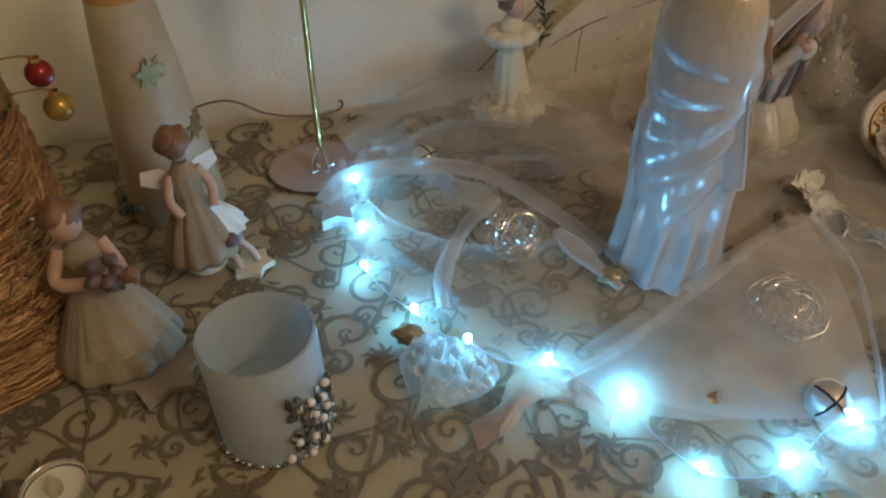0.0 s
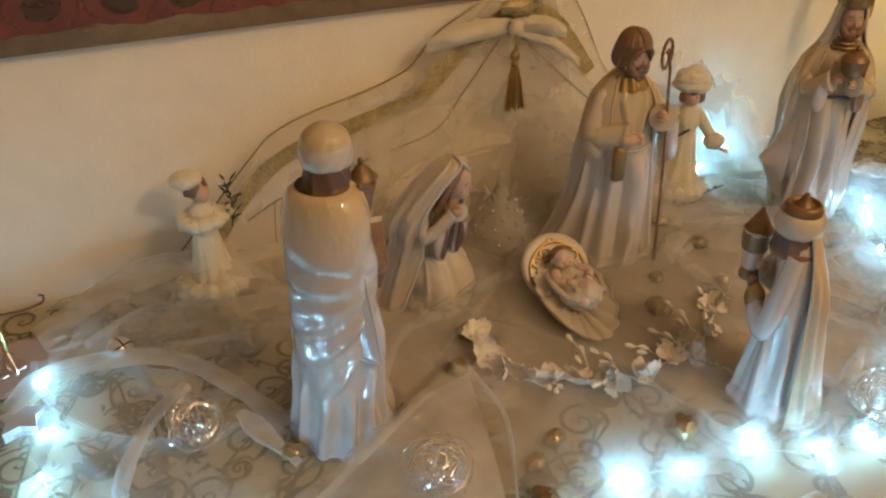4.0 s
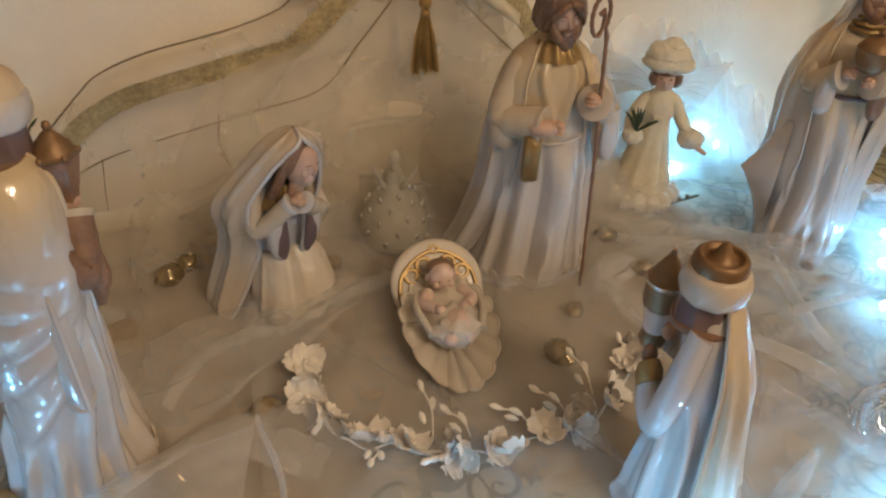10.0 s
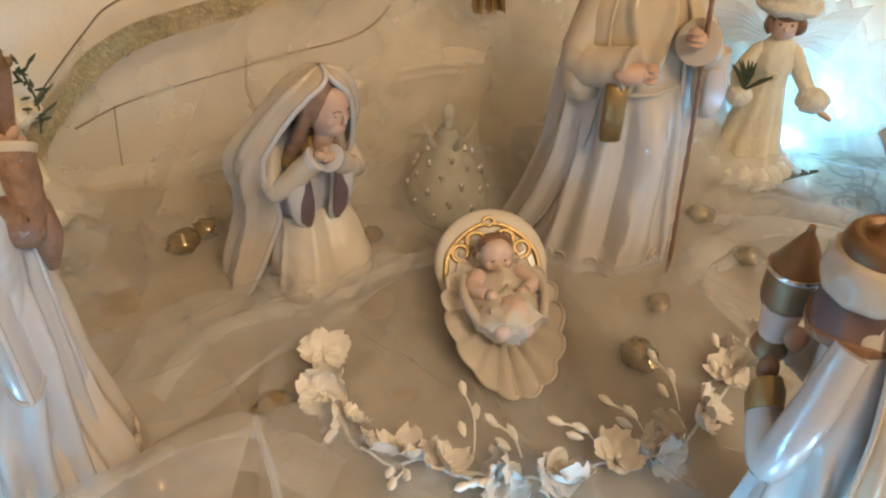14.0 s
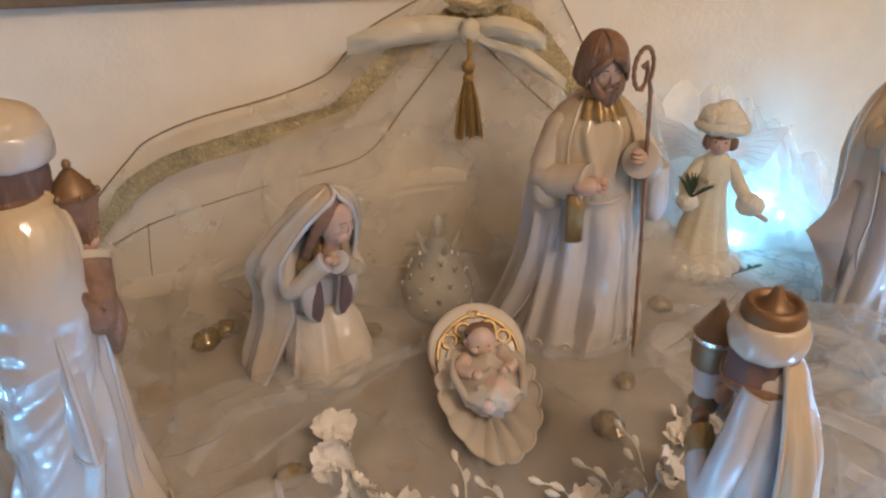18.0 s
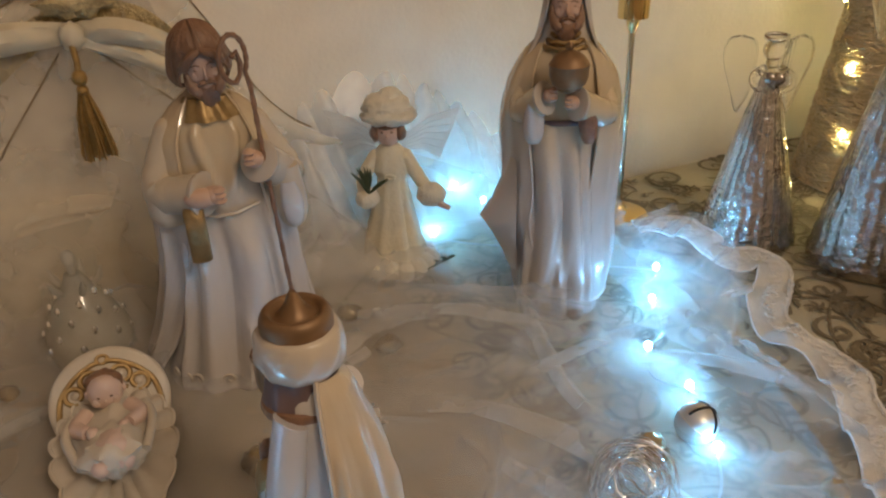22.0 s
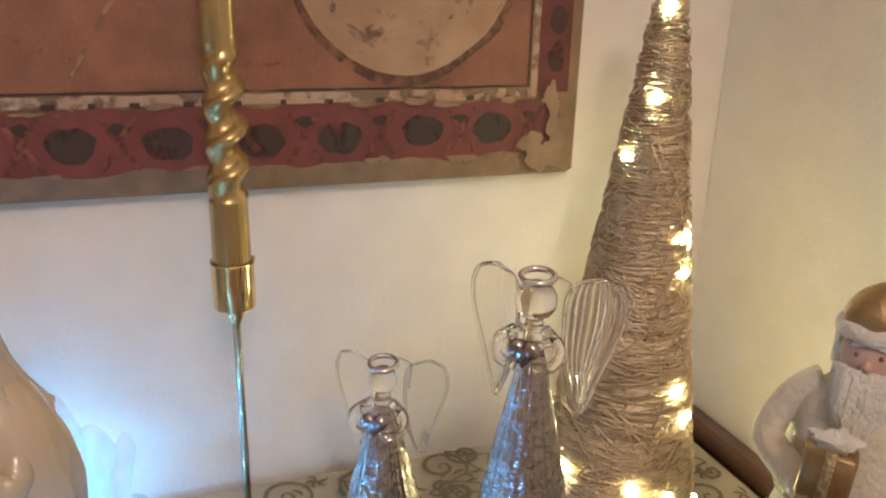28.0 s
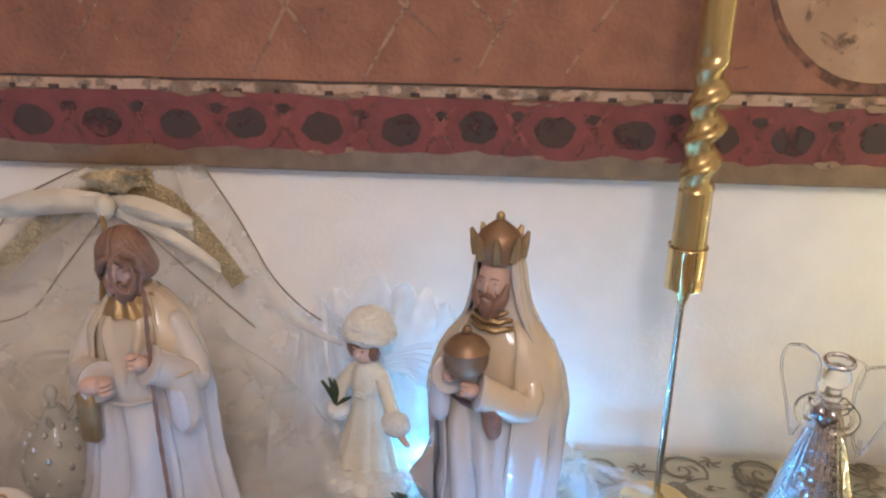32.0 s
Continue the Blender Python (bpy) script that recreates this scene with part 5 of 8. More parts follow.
def shepherd_father():
    s = Shape()
    robe(s, [(0, -0.006, 0.002, 0.058, 0.043), (0.008, -0.006, 0.002, 0.057, 0.043), (0.04, -0.004, 0, 0.047, 0.037), (0.09, 0, 0, 0.038, 0.032), (0.14, 0, 0, 0.036, 0.029), (0.18, 0, 0.001, 0.034, 0.025),
             (0.200, 0, 0.002, 0.021, 0.018), (0.210, 0, 0.002, 0.011, 0.011)], Y_,
         [(0.0085, 26, 0.9, ((0.115, -74), (0.080, -72), (0.040, -76), (0.010, -80))),
          (-0.0045, 11, 1.0, ((0.125, -102), (0.080, -100), (0.030, -97), (0.004, -100))),
          (0.0060, 18, 0.5, ((0.135, -124), (0.080, -120), (0.004, -116))),
          (0.0045, 13, 0.5, ((0.120, -150), (0.060, -146), (0.004, -142))),
          (0.0050, 14, 0.5, ((0.125, -46), (0.070, -42), (0.004, -44))),
          (0.0030, 12, 0.6, ((0.185, -112), (0.150, -96))), (0.0030, 12, 0.6, ((0.185, -66), (0.150, -80))),
          (0.0040, 10, 0.6, ((0.055, -88), (0.004, -92)))], 120, 72, seed=5.0, wave=0.0016)
    scrolls(s, -0.006, 0.002, 0.0575, 0.0438, 0.013, -160, -24, 11, 0.0052, P_)
    robe(s, [(0.0, -0.010, 0.020, 0.071, 0.044), (0.015, -0.009, 0.018, 0.066, 0.042), (0.035, -0.006, 0.014, 0.057, 0.040), (0.08, -0.002, 0.008, 0.047, 0.036), (0.13, 0, 0.004, 0.044, 0.033), (0.175, 0, 0.003, 0.042, 0.029),
             (0.195, 0, 0.004, 0.029, 0.021), (0.206, 0, 0.004, 0.016, 0.014)], Y_,
         [(0.0060, 15, 0.45, ((0.15, 208), (0.08, 204), (0.004, 198))), (0.0060, 17, 0.5, ((0.16, 176), (0.004, 168))), (0.0060, 17, 0.5, ((0.16, 132), (0.004, 126))), (0.0055, 16, 0.5, ((0.16, 90), (0.004, 84))),
          (0.0055, 15, 0.5, ((0.16, 48), (0.004, 44))), (0.0050, 12, 0.5, ((0.16, 14), (0.07, 10), (0.004, 2))), (0.0045, 10, 0.6, ((0.12, -16), (0.004, -18)))],
         130, 70, ((0, 62), (0.05, 52), (0.10, 42), (0.15, 36), (0.19, 38), (0.206, 46)), edge=0.0014, edge_paint=Y_, seed=8.0, wave=0.002)
    sleeve(s, (-0.029, -0.002, 0.184), (-0.041, -0.012, 0.150), (-0.014, -0.036, 0.152), 0.0112, C_, P_)
    s.loft([(0.128, -0.037, -0.016, 0.010, 0.008), (0.136, -0.038, -0.016, 0.013, 0.010), (0.152, -0.037, -0.014, 0.013, 0.011)], C_, 20, 4, ((5, 0.1, 0.3, 0),))
    s.box((-0.0290, -0.045, 0.108), (-0.0155, -0.036, 0.146), G_, 0.0016)
    s.ball((-0.016, -0.043, 0.152), (0.011, 0.007, 0.0065), S_, 14)
    sleeve(s, (0.029, -0.002, 0.184), (0.046, -0.010, 0.150), (0.026, -0.036, 0.168), 0.0108, P_, P_)
    s.loft([(0.116, 0.044, -0.026, 0.005, 0.004), (0.122, 0.044, -0.026, 0.0095, 0.007), (0.135, 0.0435, -0.025, 0.0115, 0.009), (0.160, 0.041, -0.026, 0.0105, 0.010)], C_, 20, 4)
    s.loft([(0.119, 0.044, -0.0335, 0.003, 0.002), (0.124, 0.044, -0.0335, 0.0065, 0.003), (0.138, 0.0435, -0.0335, 0.0075, 0.003), (0.150, 0.042, -0.0335, 0.005, 0.002)], W_, 16, 3)
    s.tube([(-0.022, -0.0285, 0.137), (-0.008, -0.0335, 0.134), (0.006, -0.0330, 0.134), (0.022, -0.0275, 0.137)], 0.0012, P_, 6)
    robe(s, [(0.193, 0, -0.004, 0.0200, 0.0185), (0.198, 0, -0.004, 0.0170, 0.0165), (0.206, 0, -0.004, 0.0125, 0.0125)], G_, [(0.002, 16, 1, ((0.205, a), (0.193, a + 8))) for a in range(0, 360, 36)], 60, 14, rough=0.0004)
    top = len(s.v)
    head(s, (0, -0.009, 0.231), 0.0148, H_, None)
    robe(s, [(0.2215, 0, -0.001, 0.0200, 0.0170), (0.2245, 0, -0.001, 0.0232, 0.0192), (0.231, 0, -0.002, 0.0228, 0.0204), (0.239, 0, -0.003, 0.0208, 0.0202), (0.247, 0, -0.004, 0.0178, 0.0184), (0.2535, 0, -0.004, 0.0128, 0.0138), (0.2572, 0, -0.004, 0.0064, 0.0068), (0.2582, 0, -0.004, 0.0010, 0.0010)],
         H_, [(0.0007, 7, 0.7, ((0.256, a), (0.222, a + 8))) for a in range(-48, 232, 14)], 110, 44, ((0.2215, 50), (0.231, 46), (0.2375, 36), (0.2420, 20), (0.2450, 3), (0.2582, 2)), rough=0.0005, edge=0.0014)
    for k in (-1, 1):
        s.tube(curve([(k * 0.0010, -0.0225, 0.2450), (k * 0.0075, -0.0235, 0.2425), (k * 0.0135, -0.0185, 0.2350)], 10), [0.0022 + 0.0002 * q for q in range(10)], H_, 8)
    s.turn(pose(0, 0, 0.210) @ pose(0, 0, 0, 10, -5, 6) @ Matrix.Diagonal((0.88, 0.92, 0.97, 1)) @ pose(0, 0, -0.213), top)
    staff = curve([(0.037, -0.044, 0.0), (0.034, -0.043, 0.06), (0.031, -0.042, 0.12), (0.0285, -0.038, 0.175), (0.0275, -0.034, 0.216)], 30)
    mid, way = Vector((0.0190, -0.038, 0.233)), Vector((math.cos(radians(31)), math.sin(radians(31)), 0))
    path = [Vector(q) for q in staff] + [mid + way * (0.0100 * math.cos(a)) + Vector((0, 0, 0.0140 * math.sin(a))) for a in np.linspace(-0.7, 4.7, 26)]
    path += [mid + way * x + Vector((0, 0, z)) for x, z in ((0.0035, -0.010), (0.0050, -0.003), (0.0030, 0.004), (-0.001, 0.001))]
    s.tube(path, [0.0014 + 0.0005 * (k % 2) for k in range(len(path))], H_, 7)
    return s


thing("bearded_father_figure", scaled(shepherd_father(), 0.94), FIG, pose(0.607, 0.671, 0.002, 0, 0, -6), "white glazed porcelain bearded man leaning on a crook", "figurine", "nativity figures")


def kneeling_mother():
    s = Shape()
    robe(s, [(0, 0, 0.004, 0.040, 0.040), (0.008, 0, 0.004, 0.041, 0.041), (0.03, 0, 0.006, 0.036, 0.033), (0.055, 0, 0.006, 0.029, 0.025), (0.085, 0, 0.002, 0.026, 0.022),
             (0.108, 0, -0.002, 0.024, 0.018), (0.122, 0, -0.006, 0.010, 0.010)], W_, [(0.004, 16, 0.5, ((0.10, a), (0.004, a + 10))) for a in (-150, -118, -62, -30, 10)], 80, 40, seed=2.0)
    robe(s, [(0.001, -0.002, -0.012, 0.030, 0.030), (0.006, -0.002, -0.015, 0.0325, 0.035), (0.015, -0.002, -0.018, 0.0340, 0.0385), (0.026, -0.002, -0.017, 0.0335, 0.037), (0.038, -0.001, -0.012, 0.031, 0.033), (0.050, 0, -0.005, 0.028, 0.027), (0.060, 0, 0.000, 0.026, 0.021)], Q_,
         [(0.0060, 38, 1.0, ((0.056, -52), (0.03, -46), (0.004, -40))), (0.0075, 44, 1.0, ((0.056, -112), (0.03, -124), (0.004, -130))), (-0.0022, 16, 1.0, ((0.060, -86), (0.02, -88), (0.002, -84))),
          (0.0022, 9, 0.6, ((0.05, -36), (0.004, -22))), (0.0022, 9, 0.6, ((0.05, -146), (0.004, -160))), (0.0020, 9, 0.6, ((0.055, -104), (0.012, -116)))], 110, 44, rough=0.0012, seed=6.0,
         swags=((0.0030, 0.007, 0.5, ((-165, 0.046), (-110, 0.038), (-60, 0.022), (-20, 0.010))), (0.0026, 0.006, 0.5, ((-160, 0.028), (-110, 0.020), (-70, 0.008))), (0.0024, 0.006, 0.5, ((-100, 0.052), (-55, 0.044), (-15, 0.030)))))
    robe(s, [(0.0, 0, -0.012, 0.043, 0.042), (0.005, 0, -0.012, 0.042, 0.041), (0.012, 0, -0.011, 0.036, 0.037)], Q_, [(0.003, 14, 1, ((0.012, a), (0, a))) for a in range(0, 360, 40)], 60, 10)
    shell = [(0.0, -0.006, 0.016, 0.056, 0.046), (0.012, -0.006, 0.015, 0.052, 0.043), (0.03, -0.006, 0.014, 0.045, 0.037), (0.055, -0.004, 0.012, 0.039, 0.031), (0.076, -0.004, 0.008, 0.039, 0.030), (0.096, -0.005, 0.003, 0.0435, 0.031),
             (0.112, -0.004, -0.001, 0.0425, 0.032), (0.127, 0.000, -0.004, 0.0365, 0.031), (0.140, 0.003, -0.008, 0.0300, 0.0290), (0.151, 0.005, -0.012, 0.0225, 0.0250), (0.1595, 0.007, -0.015, 0.0125, 0.0165), (0.1640, 0.008, -0.016, 0.0015, 0.0030)]
    gap = ((0, 62), (0.03, 46), (0.06, 34), (0.080, 38), (0.098, 46), (0.114, 50), (0.130, 48), (0.142, 44), (0.152, 34), (0.159, 12), (0.163, 1))
    robe(s, shell, P_, [(0.0055, 15, 0.5, ((0.10, 205), (0.05, 200), (0.0, 196))), (0.0055, 17, 0.5, ((0.13, 165), (0.06, 160), (0.0, 158))), (0.0055, 17, 0.5, ((0.13, 118), (0.0, 122))), (0.0050, 16, 0.5, ((0.13, 70), (0.0, 74))),
                        (0.0050, 15, 0.5, ((0.12, 30), (0.0, 32))), (0.0045, 11, 0.6, ((0.09, 0), (0.0, -6))), (0.0030, 14, 0.6, ((0.165, 200), (0.12, 190))), (0.0030, 14, 0.6, ((0.165, -20), (0.12, -10)))],
         120, 84, gap, edge=0.0021, edge_paint=W_, seed=4.0, wave=0.001)
    robe(s, [(z, cx, cy, rx * 0.90, ry * 0.90) for z, cx, cy, rx, ry in shell if z > 0.095], C_, (), 60, 30, [(z, g * 1.02) for z, g in gap if z > 0.09], rough=0.0002)
    top = len(s.v)
    head(s, (0, -0.022, 0.1400), 0.0146, None, None)
    s.ball((-0.001, -0.0125, 0.1445), (0.0190, 0.0165, 0.0185), H_, 24, bump=0.06)
    for k in (-1, 1):
        s.tube(curve([(k * 0.0110, -0.0190, 0.1540), (k * 0.0145, -0.0180, 0.146), (k * 0.0158, -0.016, 0.134), (k * 0.0170, -0.011, 0.112)], 16), [0.0026 + 0.0002 * q for q in range(16)], H_, 9)
    s.turn(pose(-0.001, -0.005, 0.1225) @ pose(0, 0, 0, 8, 6, 20) @ pose(0, 0, -0.122), top)
    robe(s, [(0.102, 0, -0.014, 0.020, 0.0125), (0.110, 0, -0.012, 0.017, 0.012), (0.120, 0, -0.010, 0.010, 0.009)], G_, [(0.002, 18, 1, ((0.12, a), (0.10, a))) for a in range(-170, 0, 34)], 50, 12)
    sleeve(s, (-0.025, -0.008, 0.110), (-0.030, -0.022, 0.088), (-0.0065, -0.036, 0.110), 0.0074, P_, W_)
    sleeve(s, (0.025, -0.008, 0.110), (0.030, -0.022, 0.088), (0.0065, -0.036, 0.107), 0.0074, P_, W_)
    for k in (-1, 1):
        s.loft([(0.056, k * 0.011, -0.028, 0.004, 0.003), (0.064, k * 0.013, -0.030, 0.0075, 0.005), (0.078, k * 0.016, -0.031, 0.0090, 0.0065), (0.098, k * 0.017, -0.030, 0.0085, 0.007)], W_, 18, 3)
        s.loft([(0.058, k * 0.011, -0.0325, 0.002, 0.0018), (0.066, k * 0.0125, -0.0340, 0.0056, 0.0025), (0.080, k * 0.0135, -0.0355, 0.0062, 0.0028), (0.094, k * 0.012, -0.0350, 0.003, 0.002)], U_, 16, 3)
    s.v = [(x, 0.88 * y - 0.016 * max(0.0, (z - 0.035) / 0.13) ** 1.2, z) for x, y, z in s.v]
    return s


thing("kneeling_mother_figure", scaled(kneeling_mother(), 0.90, 0.98), FIG, pose(0.394, 0.676, 0.002, 0, 0, 24), "white glazed porcelain kneeling mother in a hooded cloak", "figurine", "nativity figures")


def cradle():
    """Shell-shaped cradle with a scrolled round headboard and a swaddled infant."""
    s = Shape()
    rows = []
    for j in range(12):
        t = j / 11
        k = 0.56 + 0.44 * math.sin(t * math.pi / 2) + 0.05 * max(0, t - 0.8)
        row = []
        for i in range(108):
            a = 2 * math.pi * i / 108
            lobe = abs(math.sin(a * 8)) ** 0.8
            foot = max(0.0, -math.sin(a))
            long = 0.040 if math.sin(a) > 0 else 0.062
            flute = 1 + 0.10 * t * (lobe - 0.5)
            row.append((0.0355 * k * flute * math.cos(a), long * k * flute * math.sin(a) - 0.002, 0.002 + 0.024 * t + 0.008 * t * math.sin(a) + 0.003 * t * lobe - 0.008 * t * foot**2))
        rows.append(row)
    inner = []
    for j in range(6):
        t = 1 - j / 5 * 0.6
        inner.append([(0.94 * t * p[0], 0.94 * t * p[1], p[2] - 0.0012 * math.sin((1 - t) * 2.6) + 0.004 * (1 - t)) for p in rows[-1]])
    s.grid(rows + inner, Q_, True, True)
    s.tube(rows[-1], 0.0012, Q_, 6, True)
    start = len(s.v)
    s.loft([(-0.004, 0, 0, 0.032, 0.035), (-0.0025, 0, 0, 0.0355, 0.0385), (0.0012, 0, 0, 0.0355, 0.0385), (0.0030, 0, 0, 0.0335, 0.0365), (0.0036, 0, 0, 0.026, 0.029), (0.0038, 0, 0, 0.001, 0.001)], Q_, 44, 2)
    for k in (-1, 1):
        s.ball((k * 0.0085, 0.0165, 0.0036), (0.0040, 0.0040, 0.0016), P_, 12)
        s.ball((k * 0.0185, 0.0085, 0.0036), (0.0032, 0.0032, 0.0014), P_, 12)
        s.tube([(k * (0.0085 + 0.0062 * math.cos(a) * (1 - a / 14)), 0.0165 + 0.0062 * math.sin(a) * (1 - a / 14), 0.0042) for a in np.linspace(-1.2, 4.6, 22)], 0.0018, G_, 6)
        s.tube([(k * (0.0190 + 0.0055 * math.cos(a) * (1 - a / 14)), 0.0085 + 0.0058 * math.sin(a) * (1 - a / 14), 0.0042) for a in np.linspace(-1.8, 4.2, 22)], 0.0017, G_, 6)
        s.tube(curve([(k * 0.0015, 0.0275, 0.0042), (k * 0.008, 0.0260, 0.0042), (k * 0.018, 0.0195, 0.0042), (k * 0.0265, 0.0090, 0.0042), (k * 0.0295, -0.0040, 0.0042), (k * 0.0290, -0.0140, 0.0042), (k * 0.0250, -0.0175, 0.0042), (k * 0.0225, -0.0140, 0.0042)], 26), 0.0018, G_, 6)
        s.tube(curve([(k * 0.001, 0.010, 0.0042), (k * 0.006, 0.0085, 0.0042), (k * 0.012, 0.0060, 0.0042)], 8), 0.0015, G_, 6)
    s.tube([(0.0034 * math.cos(a), 0.0290 + 0.0030 * math.sin(a), 0.0044) for a in np.linspace(0, 6.283, 14)[:-1]], 0.0012, G_, 6, True)
    s.turn(pose(0, 0.035, 0.031, 46, 0, 0) @ Matrix.Diagonal((1.06, 0.90, 1, 1)), start)
    s.ball((0, -0.002, 0.032), (0.023, 0.038, 0.011), Q_, 30, bump=0.3)
    babe = len(s.v)
    s.ball((0, 0.022, 0.048), (0.0130, 0.0120, 0.0130), R_, 22)
    s.ball((0, 0.0275, 0.0530), (0.0136, 0.0098, 0.0088), H_, 24, bump=0.16)
    s.ball((0, 0.0110, 0.0465), (0.0018, 0.002, 0.0022), R_, 8)
    for k in (-1, 1):
        s.ball((k * 0.0044, 0.0114, 0.0500), (0.0015, 0.0010, 0.0008), D_, 8)
        s.ball((k * 0.0070, 0.0130, 0.0455), (0.0035, 0.003, 0.0035), R_, 10)
        s.ball((k * 0.0132, 0.024, 0.047), (0.002, 0.003, 0.0035), R_, 8)
    s.ball((0, 0.0120, 0.0420), (0.0022, 0.001, 0.0007), R_, 8)
    s.turn(pose(0, 0.022, 0.042) @ Matrix.Diagonal((0.84, 0.84, 0.84, 1)) @ pose(0, -0.022, -0.042), babe)
    s.ball((0, -0.022, 0.037), (0.018, 0.020, 0.0100), Q_, 26, bump=0.4)
    s.ball((0.001, -0.024, 0.0395), (0.011, 0.012, 0.0085), R_, 18, bump=0.3)
    s.ball((-0.007, -0.036, 0.036), (0.0055, 0.007, 0.005), R_, 12)
    s.ball((0.007, -0.035, 0.036), (0.0055, 0.007, 0.005), R_, 12)
    for k in (-1, 1):
        s.tube(curve([(k * 0.013, 0.012, 0.040), (k * 0.0185, 0.000, 0.040), (k * 0.012, -0.010, 0.0425)], 12), [0.0052, 0.0054, 0.0055, 0.0055, 0.0054, 0.0053, 0.0052, 0.005, 0.0048, 0.0046, 0.0044, 0.004], R_, 12)
        s.ball((k * 0.009, -0.013, 0.0430), (0.0042, 0.0048, 0.004), R_, 10)
        s.tube(curve([(k * 0.022, 0.014, 0.038), (k * 0.025, -0.008, 0.040), (k * 0.019, -0.030, 0.036)], 12), 0.0030, Q_, 8)
    s.box((-0.018, -0.040, -0.001), (0.018, -0.022, 0.008), Q_, 0.002)
    return s


thing("infant_in_cradle_figure", scaled(cradle(), 0.96, 1.05), FIG, pose(0.507, 0.586, 0.003, 0, 0, -2), "glazed porcelain infant lying in a shell-shaped cradle with gilt scrolls", "figurine", "nativity figures")


def kneeling_king():
    s = Shape()
    robe(s, [(0, 0.004, 0.002, 0.046, 0.050), (0.008, 0.004, 0.002, 0.046, 0.050), (0.018, 0.003, 0.002, 0.040, 0.043), (0.04, 0.002, 0.002, 0.034, 0.038), (0.07, 0, 0.003, 0.030, 0.031), (0.115, 0, 0.000, 0.030, 0.026), (0.148, 0, -0.004, 0.026, 0.022),
             (0.162, 0, -0.006, 0.012, 0.012)], W_, [(0.0070, 20, 0.5, ((0.08, -18), (0.03, -8), (0.0, -2))), (0.0075, 20, 0.5, ((0.09, 28), (0.0, 34))), (0.006, 16, 0.5, ((0.09, 70), (0.0, 64))), (0.006, 16, 0.5, ((0.08, -60), (0.0, -52))),
                                                     (0.006, 16, 0.5, ((0.08, -105), (0.0, -100))), (0.006, 16, 0.5, ((0.08, 120), (0.0, 128)))], 110, 56, seed=6.0, wave=0.002)
    robe(s, [(0.0, -0.006, 0.016, 0.062, 0.056), (0.012, -0.006, 0.015, 0.056, 0.052), (0.04, -0.004, 0.012, 0.046, 0.044), (0.08, -0.001, 0.009, 0.039, 0.036), (0.125, 0, 0.004, 0.036, 0.030), (0.152, 0, -0.002, 0.027, 0.023), (0.162, 0, -0.003, 0.017, 0.015)],
         lambda z, a: C_ if z > 0.035 else P_,
         [(0.006, 16, 0.45, ((0.13, 205), (0.0, 212))), (0.006, 18, 0.5, ((0.13, 168), (0.0, 172))), (0.0065, 18, 0.5, ((0.13, 130), (0.0, 132))), (0.006, 16, 0.5, ((0.13, 96), (0.0, 92))), (0.005, 12, 0.5, ((0.13, 66), (0.0, 58)))],
         110, 56, ((0, 66), (0.05, 74), (0.11, 84), (0.162, 88)), middle=-34, edge=0.0020, edge_paint=P_, seed=7.0, wave=0.002)
    s.tube(curve([(-0.028, -0.004, 0.146), (-0.034, -0.022, 0.104), (-0.018, -0.046, 0.116)], 18), [0.0105 + 0.0002 * k for k in range(18)], W_, 16)
    s.ball((-0.014, -0.049, 0.118), (0.007, 0.008, 0.006), S_, 12)
    s.tube(curve([(0.026, 0.000, 0.148), (0.036, -0.004, 0.116), (0.038, -0.014, 0.086), (0.030, -0.030, 0.090), (0.022, -0.040, 0.102)], 26), [0.0115 + 0.0022 * math.sin(k * 0.16) for k in range(26)], W_, 18)
    s.loft([(0.072, 0.036, -0.016, 0.006, 0.008), (0.078, 0.036, -0.017, 0.011, 0.014), (0.092, 0.034, -0.018, 0.011, 0.014)], W_, 20, 4)
    s.tube([(0.026, -0.035, 0.097), (0.022, -0.040, 0.103), (0.019, -0.044, 0.108)], [0.0120, 0.0128, 0.0100], G_, 14)
    s.ball((0.016, -0.047, 0.112), (0.0075, 0.0075, 0.007), H_, 12)
    s.v = [(x * 0.80, y * 0.82, z) for x, y, z in s.v]
    cx, cy = -0.014, -0.054
    s.loft([(0.102, cx, cy, 0.010, 0.010), (0.106, cx, cy, 0.0110, 0.0110), (0.113, cx, cy, 0.0070, 0.0070)], K_, 12, 2)
    s.loft([(0.112, cx, cy, 0.0090, 0.0090), (0.128, cx, cy, 0.0120, 0.0120), (0.130, cx, cy, 0.0125, 0.0125)], R_, 12, 2)
    s.loft([(0.129, cx, cy, 0.0125, 0.0125), (0.132, cx, cy, 0.0150, 0.0150), (0.146, cx, cy, 0.0150, 0.0150), (0.149, cx, cy, 0.0146, 0.0146), (0.162, cx, cy, 0.0050, 0.0050), (0.165, cx, cy, 0.0024, 0.0024), (0.168, cx, cy, 0.0020, 0.0020)], K_, 10, 2)
    s.tube([(cx + 0.0150 * math.cos(a), cy + 0.0150 * math.sin(a), 0.1475) for a in np.linspace(0, 6.28, 20)[:-1]], 0.0014, V_, 6, True)
    top = len(s.v)
    robe(s, [(0.148, 0, -0.010, 0.0292, 0.0275), (0.156, 0, -0.012, 0.0245, 0.0235), (0.162, 0, -0.012, 0.0220, 0.0220), (0.170, 0, -0.010, 0.018, 0.018)], U_, [(0.001, 20, 0.6, ((0.168, a), (0.152, a + 12))) for a in range(0, 360, 45)], 60, 18)
    s.tube([(0.0290 * math.cos(a), -0.010 + 0.0273 * math.sin(a), 0.1480 + 0.001 * math.sin(3 * a)) for a in np.linspace(0, 6.283, 40)[:-1]], 0.0024, H_, 7, True)
